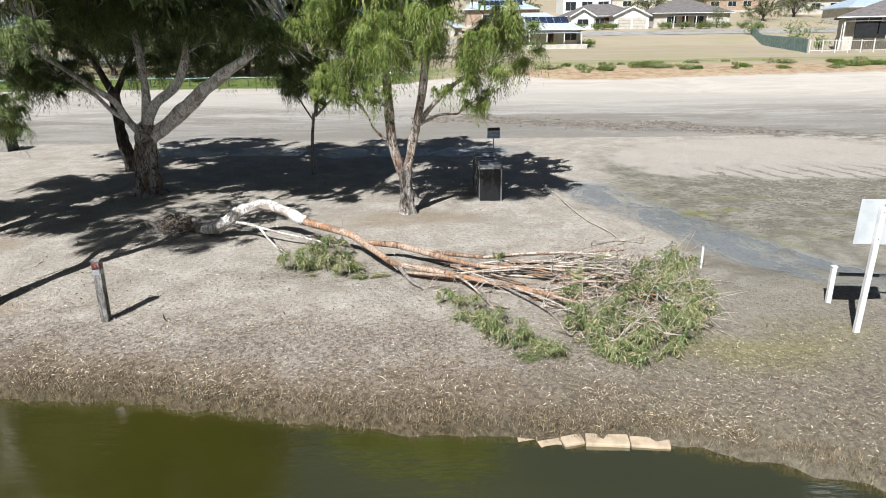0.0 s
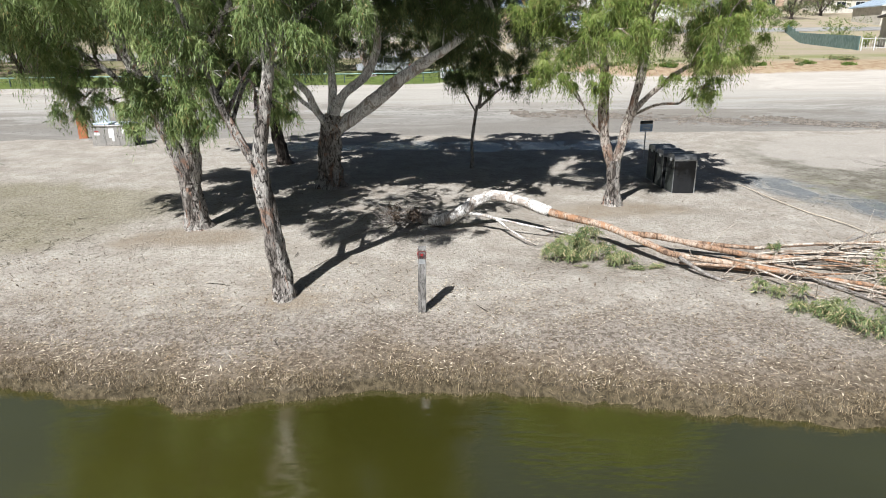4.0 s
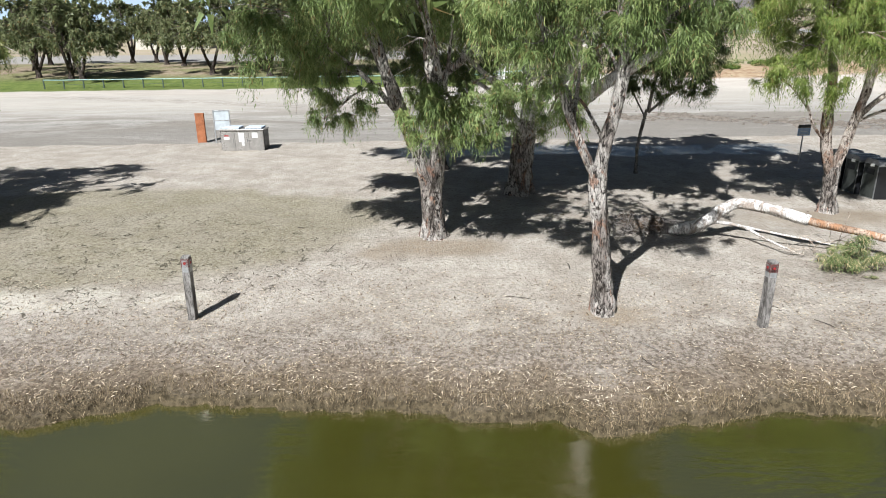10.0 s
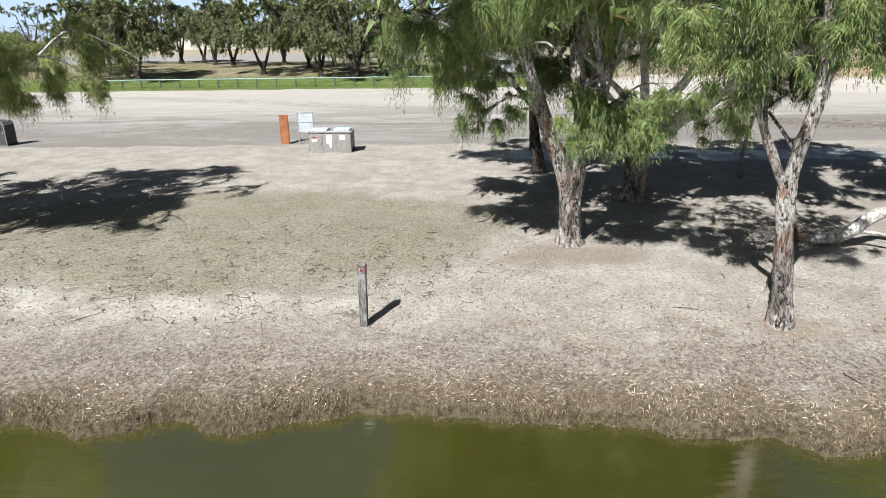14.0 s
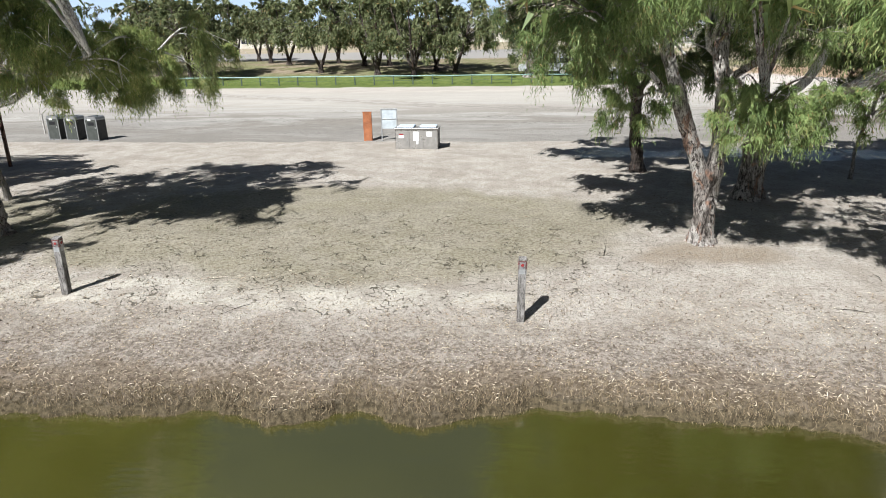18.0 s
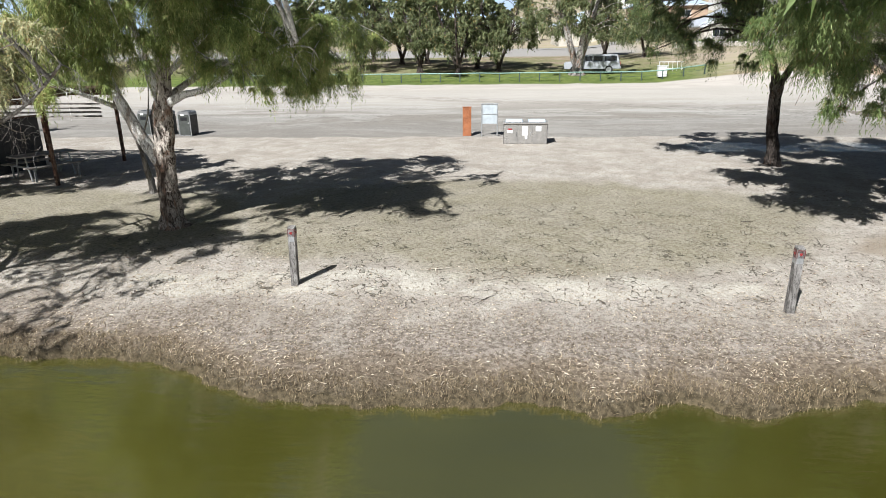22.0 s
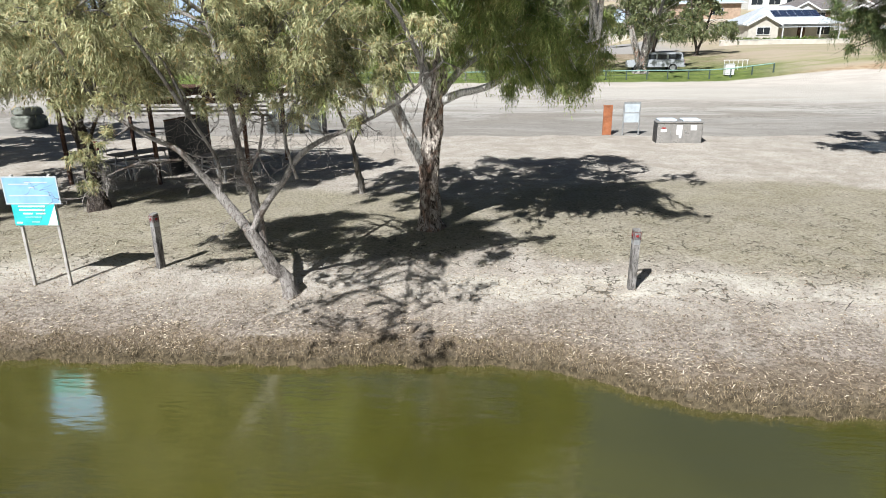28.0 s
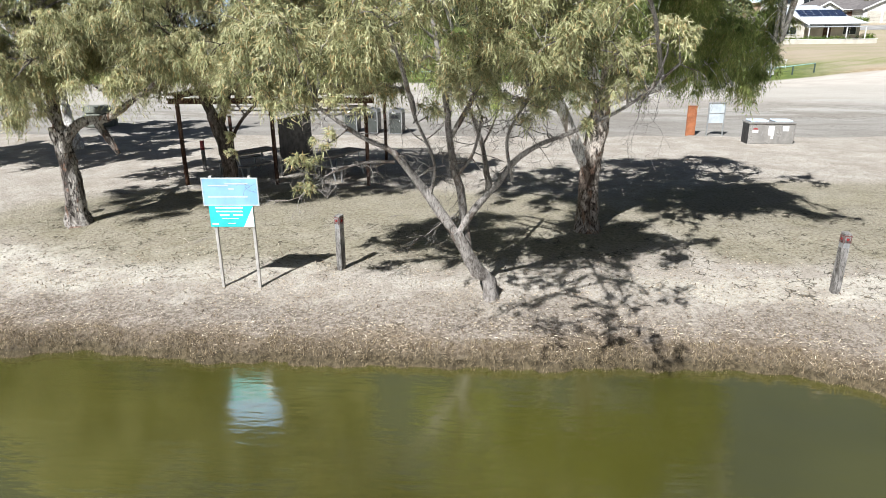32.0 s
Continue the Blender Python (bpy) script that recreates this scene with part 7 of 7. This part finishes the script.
EDGEGRASS = litter_material("dark_edge_grass", (0.085, 0.063, 0.036), (0.19, 0.145, 0.09), (0.36, 0.29, 0.19))
scatter("leaf_litter", 26000, (-42, 8), (0.2, 4.2), 0.06, 0.012, LITTER, "pale dry leaves on the bank", 501, bias=1.3, keep=patchy(1.1, -0.2))
scatter("leaf_litter", 10000, (-42, 8), (0.12, 0.95), 0.072, 0.0135, LITTER, "curled pale bark strips on the bank", 502, flat=0.3, bias=0.9, keep=patchy(0.9, 0.1))
scatter("leaf_litter", 8000, (-42, 6), (2.2, 11), 0.075, 0.014, DARKLITTER, "scattered brown leaves and chips", 503, keep=patchy(0.7, -0.1))
scatter("dark_chips", 6000, (-42, 6), (0.3, 4), 0.06, 0.018, DARKLITTER, "dark bark chips and clods", 504, flat=0.5)
scatter("dry_grass", 90000, (-44, 10), (-0.06, 0.42), 0.07, 0.0075, EDGEGRASS, "short dead grass hanging over the eroded edge", 505, upright=True, bias=1.7, keep=patchy(1.7, -0.9))
scatter("dry_grass", 40000, (-44, 10), (0.3, 2.4), 0.04, 0.007, DRYGRASS, "thin dead grass stubble", 506, upright=True, keep=patchy(0.9, -0.3))
scatter("leaf_litter", 22000, (-42, 8), (0.3, 3.0), 0.04, 0.010, LITTER, "small pale leaf fragments on the bank", 507, bias=0.9)
scatter("dark_chips", 14000, (-42, 6), (1.0, 7.5), 0.045, 0.010, DARKLITTER, "small dark leaf bits on the sand", 508, keep=patchy(0.8, -0.2))


def clods():
    """Broken lumps of dried mud along an old waterline."""
    rng = np.random.default_rng(611)
    n = 1500
    x = rng.uniform(-1.5, 15, n)
    y = 34.6 - 0.42 * x + 0.8 * np.sin(x * 0.7) + rng.normal(scale=0.75, size=n)
    keep = np.sin(x * 1.9 + y) + 0.6 * np.sin(x * 5.3) + rng.normal(scale=0.6, size=n) > 0.1
    x, y = x[keep], y[keep]
    v, f = [], []
    for a, b in zip(x, y):
        r, hgt = rng.uniform(0.05, 0.17), rng.uniform(0.03, 0.11)
        z, o, t = hz(a, b) - 0.01, len(v), rng.uniform(0, 6.28)
        for ring, (rr, zz) in enumerate(((1.0, 0.0), (0.7, 0.8))):
            for q in range(5):
                u = rr * r * rng.uniform(0.75, 1.25)
                v.append((a + u * 1.5 * math.cos(t + q * 1.2566), b + u * math.sin(t + q * 1.2566), z + hgt * zz * rng.uniform(0.8, 1.2)))
        f += [(o + q, o + (q + 1) % 5, o + 5 + (q + 1) % 5, o + 5 + q) for q in range(5)] + [tuple(range(o + 5, o + 10))]
    me = bpy.data.meshes.new("mud_clods")
    me.from_pydata(v, [], f)
    tagged(part("mud_clods", me, painted("dried_mud_lumps", (0.19, 0.165, 0.14), 0.95, 0, 0.3, 4, 0.1, 0.6), None, "broken dark lumps of dried lake mud", "stuff"), category="mud")


clods()


def ground_sticks():
    rng = np.random.default_rng(77)
    for k in range(26):
        x = rng.uniform(-38, 0)
        y = float(shore(x)) + rng.uniform(0.8, 8)
        a, L = rng.uniform(0, 6.28), rng.uniform(0.2, 0.6)
        gg = Geo()
        dx, dy = math.cos(a) * L / 2, math.sin(a) * L / 2
        z0 = hz(x, y)
        gg.tube([(-dx, -dy, hz(x - dx, y - dy) - z0 + 0.012), (rng.normal(0, 0.03), rng.normal(0, 0.03), 0.03), (dx, dy, hz(x + dx, y + dy) - z0 + 0.012)], [0.004, 0.007, 0.003], 5, 0, 0, True, 3)
        ob = part("stick", gg, (BARK_DARK, BARK_GREY, DEADWOOD)[k % 3], None, "short broken stick on the dry ground")
        ob.location = (x, y, z0)
        tagged(ob, category="stick", group="fallen sticks")


ground_sticks()


# ---- end of the bank ----
def boulder():
    root = thing("boulder", -48.0, 30.2, hz(-48, 30.2) - 0.08, "large dark grey-green layered boulder on pale ground", "boulder")
    for nm, w, d, z, h, seed in (("lower_rock", 1.5, 1.2, 0.0, 0.75, 3), ("upper_rock", 1.25, 1.0, 0.68, 0.42, 8)):
        bm = bmesh.new()
        bmesh.ops.create_icosphere(bm, subdivisions=3, radius=1)
        for v in bm.verts:
            c = v.co.copy()
            q = Vector([math.copysign(abs(a) ** 0.55, a) for a in c])
            q *= 1 + 0.12 * noise.noise(c * 2.1 + Vector((seed, 0, 0))) + 0.05 * noise.noise(c * 6)
            v.co = Vector((q.x * w / 2, q.y * d / 2, z + (q.z + 1) * h / 2))
        part(nm, bm, BOULDER, root)


BOULDER = painted("dark_lichened_rock", (0.19, 0.20, 0.17), 0.9, 0, 0.4, 3.0, 0.2, 0.8)
boulder()
REDTIMBER = painted("faded_red_timber", (0.30, 0.045, 0.05), 0.7, 0, 0.3, 5)
rf = thing("play_frame", -77.7, 62.0, hz(-76, 62), "faded red post-and-rail play frame", "play frame")
for k in range(4):
    part("post", one_box(k * 1.9 - 1.9, 0, -0.2, 0.22, 0.22, 2.35, 0.02), REDTIMBER, rf)
for rz in (0.75, 1.5):
    part("rail", one_box(0.95, 0, rz, 5.6, 0.12, 0.16, 0.02), REDTIMBER, rf)
wr = thing("park_pavilion", -84.0, 74.0, hz(-84, 74), "white pitched shade roof on steel posts", "pavilion")
part("roof", gable(bmesh.new(), 8.0, 4.0, 2.1, 0.9, 0.3, Matrix.Identity(4)), WHITE, wr)
for sx in (-3.6, 3.6):
    for sy in (-1.8, 1.8):
        part("post", one_box(sx, sy, -0.2, 0.14, 0.14, 2.3), GALV, wr)
rp = thing("marker_stake", -38.1, 20.1, hz(-38.1, 20.1), "slim weathered stake with faded red top", "stake")
part("shaft", one_box(0, 0, -0.1, 0.09, 0.09, 0.75, 0.008), POSTWOOD, rp)
part("red_top", one_box(0, 0, 0.65, 0.10, 0.10, 0.30, 0.008), REDTIMBER, rp, "faded red painted top")


def twig_pile():
    """Dark fallen brush at the foot of the large gum."""
    rng = np.random.default_rng(91)
    x, y = -6.3, 14.1
    root = thing("brush_pile", x, y, hz(x, y), "small heap of dark dead twigs beside the fallen trunk", "brush pile")
    g = Geo()
    for k in range(90):
        a, b = Vector((rng.normal(0, 0.28), rng.normal(0, 0.22), rng.uniform(0, 0.15))), Vector((rng.normal(0, 0.42), rng.normal(0, 0.3), rng.uniform(0.05, 0.5)))
        g.tube([a, (a + b) / 2 + Vector(rng.normal(scale=0.07, size=3)), b], [0.009, 0.007, 0.003], 4, 0, 0, False, 3)
    part("twig_spray", g, BARK_GREY, root, kind="stuff")
    q = leaf_quads(rng, [(rng.normal(0, 0.3), rng.normal(0, 0.2), 0.2) for _ in range(8)], [(0.16, 0.14, 0.12)] * 8, 900, 0.09, 0.018, 0.4, 0.8, 5)
    q[:, :, 2] = np.maximum(q[:, :, 2], 0.01)
    part("dead_leaves", quads_mesh("dead_leaves", q), DARKLITTER, root, kind="stuff")


twig_pile()


for i, (sx, sy, sr, sh) in enumerate(((49.0, 92.0, 2.8, 4.4), (49.5, 106.0, 1.6, 2.3), (45.6, 86.0, 1.4, 1.9), (44.2, 78.0, 0.9, 1.8), (47.5, 116.0, 2.0, 4.0))):
    shrub(sx, sy, sr, sh, (LEAF_HEDGE, LEAF_HEDGE, LEAF_GREEN, LEAF_BRIGHT, LEAF_FAR)[i], 470 + i, "large rounded garden bush between the houses", "garden shrubs")


# ---- sky beyond the horizon ----
def sky_backdrop():
    k = Mat("pale_blue_haze", 1.0, 0, 0)
    e = k.t.nodes.new("ShaderNodeEmission")
    e.inputs[0].default_value = (0.36, 0.47, 0.62, 1)
    e.inputs[1].default_value = 1.0
    k.t.links.new(e.outputs[0], next(n for n in k.t.nodes if n.type == "OUTPUT_MATERIAL").inputs[0])
    bm = bmesh.new()
    ring = [(-20 + 2000 * math.sin(radians(a)), 2000 * math.cos(radians(a))) for a in range(-80, 81, 8)]
    lo, hi = [bm.verts.new((x, y, -20)) for x, y in ring], [bm.verts.new((x, y, 190)) for x, y in ring]
    for i in range(len(ring) - 1):
        bm.faces.new((lo[i], lo[i + 1], hi[i + 1], hi[i]))
    tagged(part("backdrop", bm, k.m, None, "pale blue sky low over the horizon", "structure"), category="sky")


sky_backdrop()
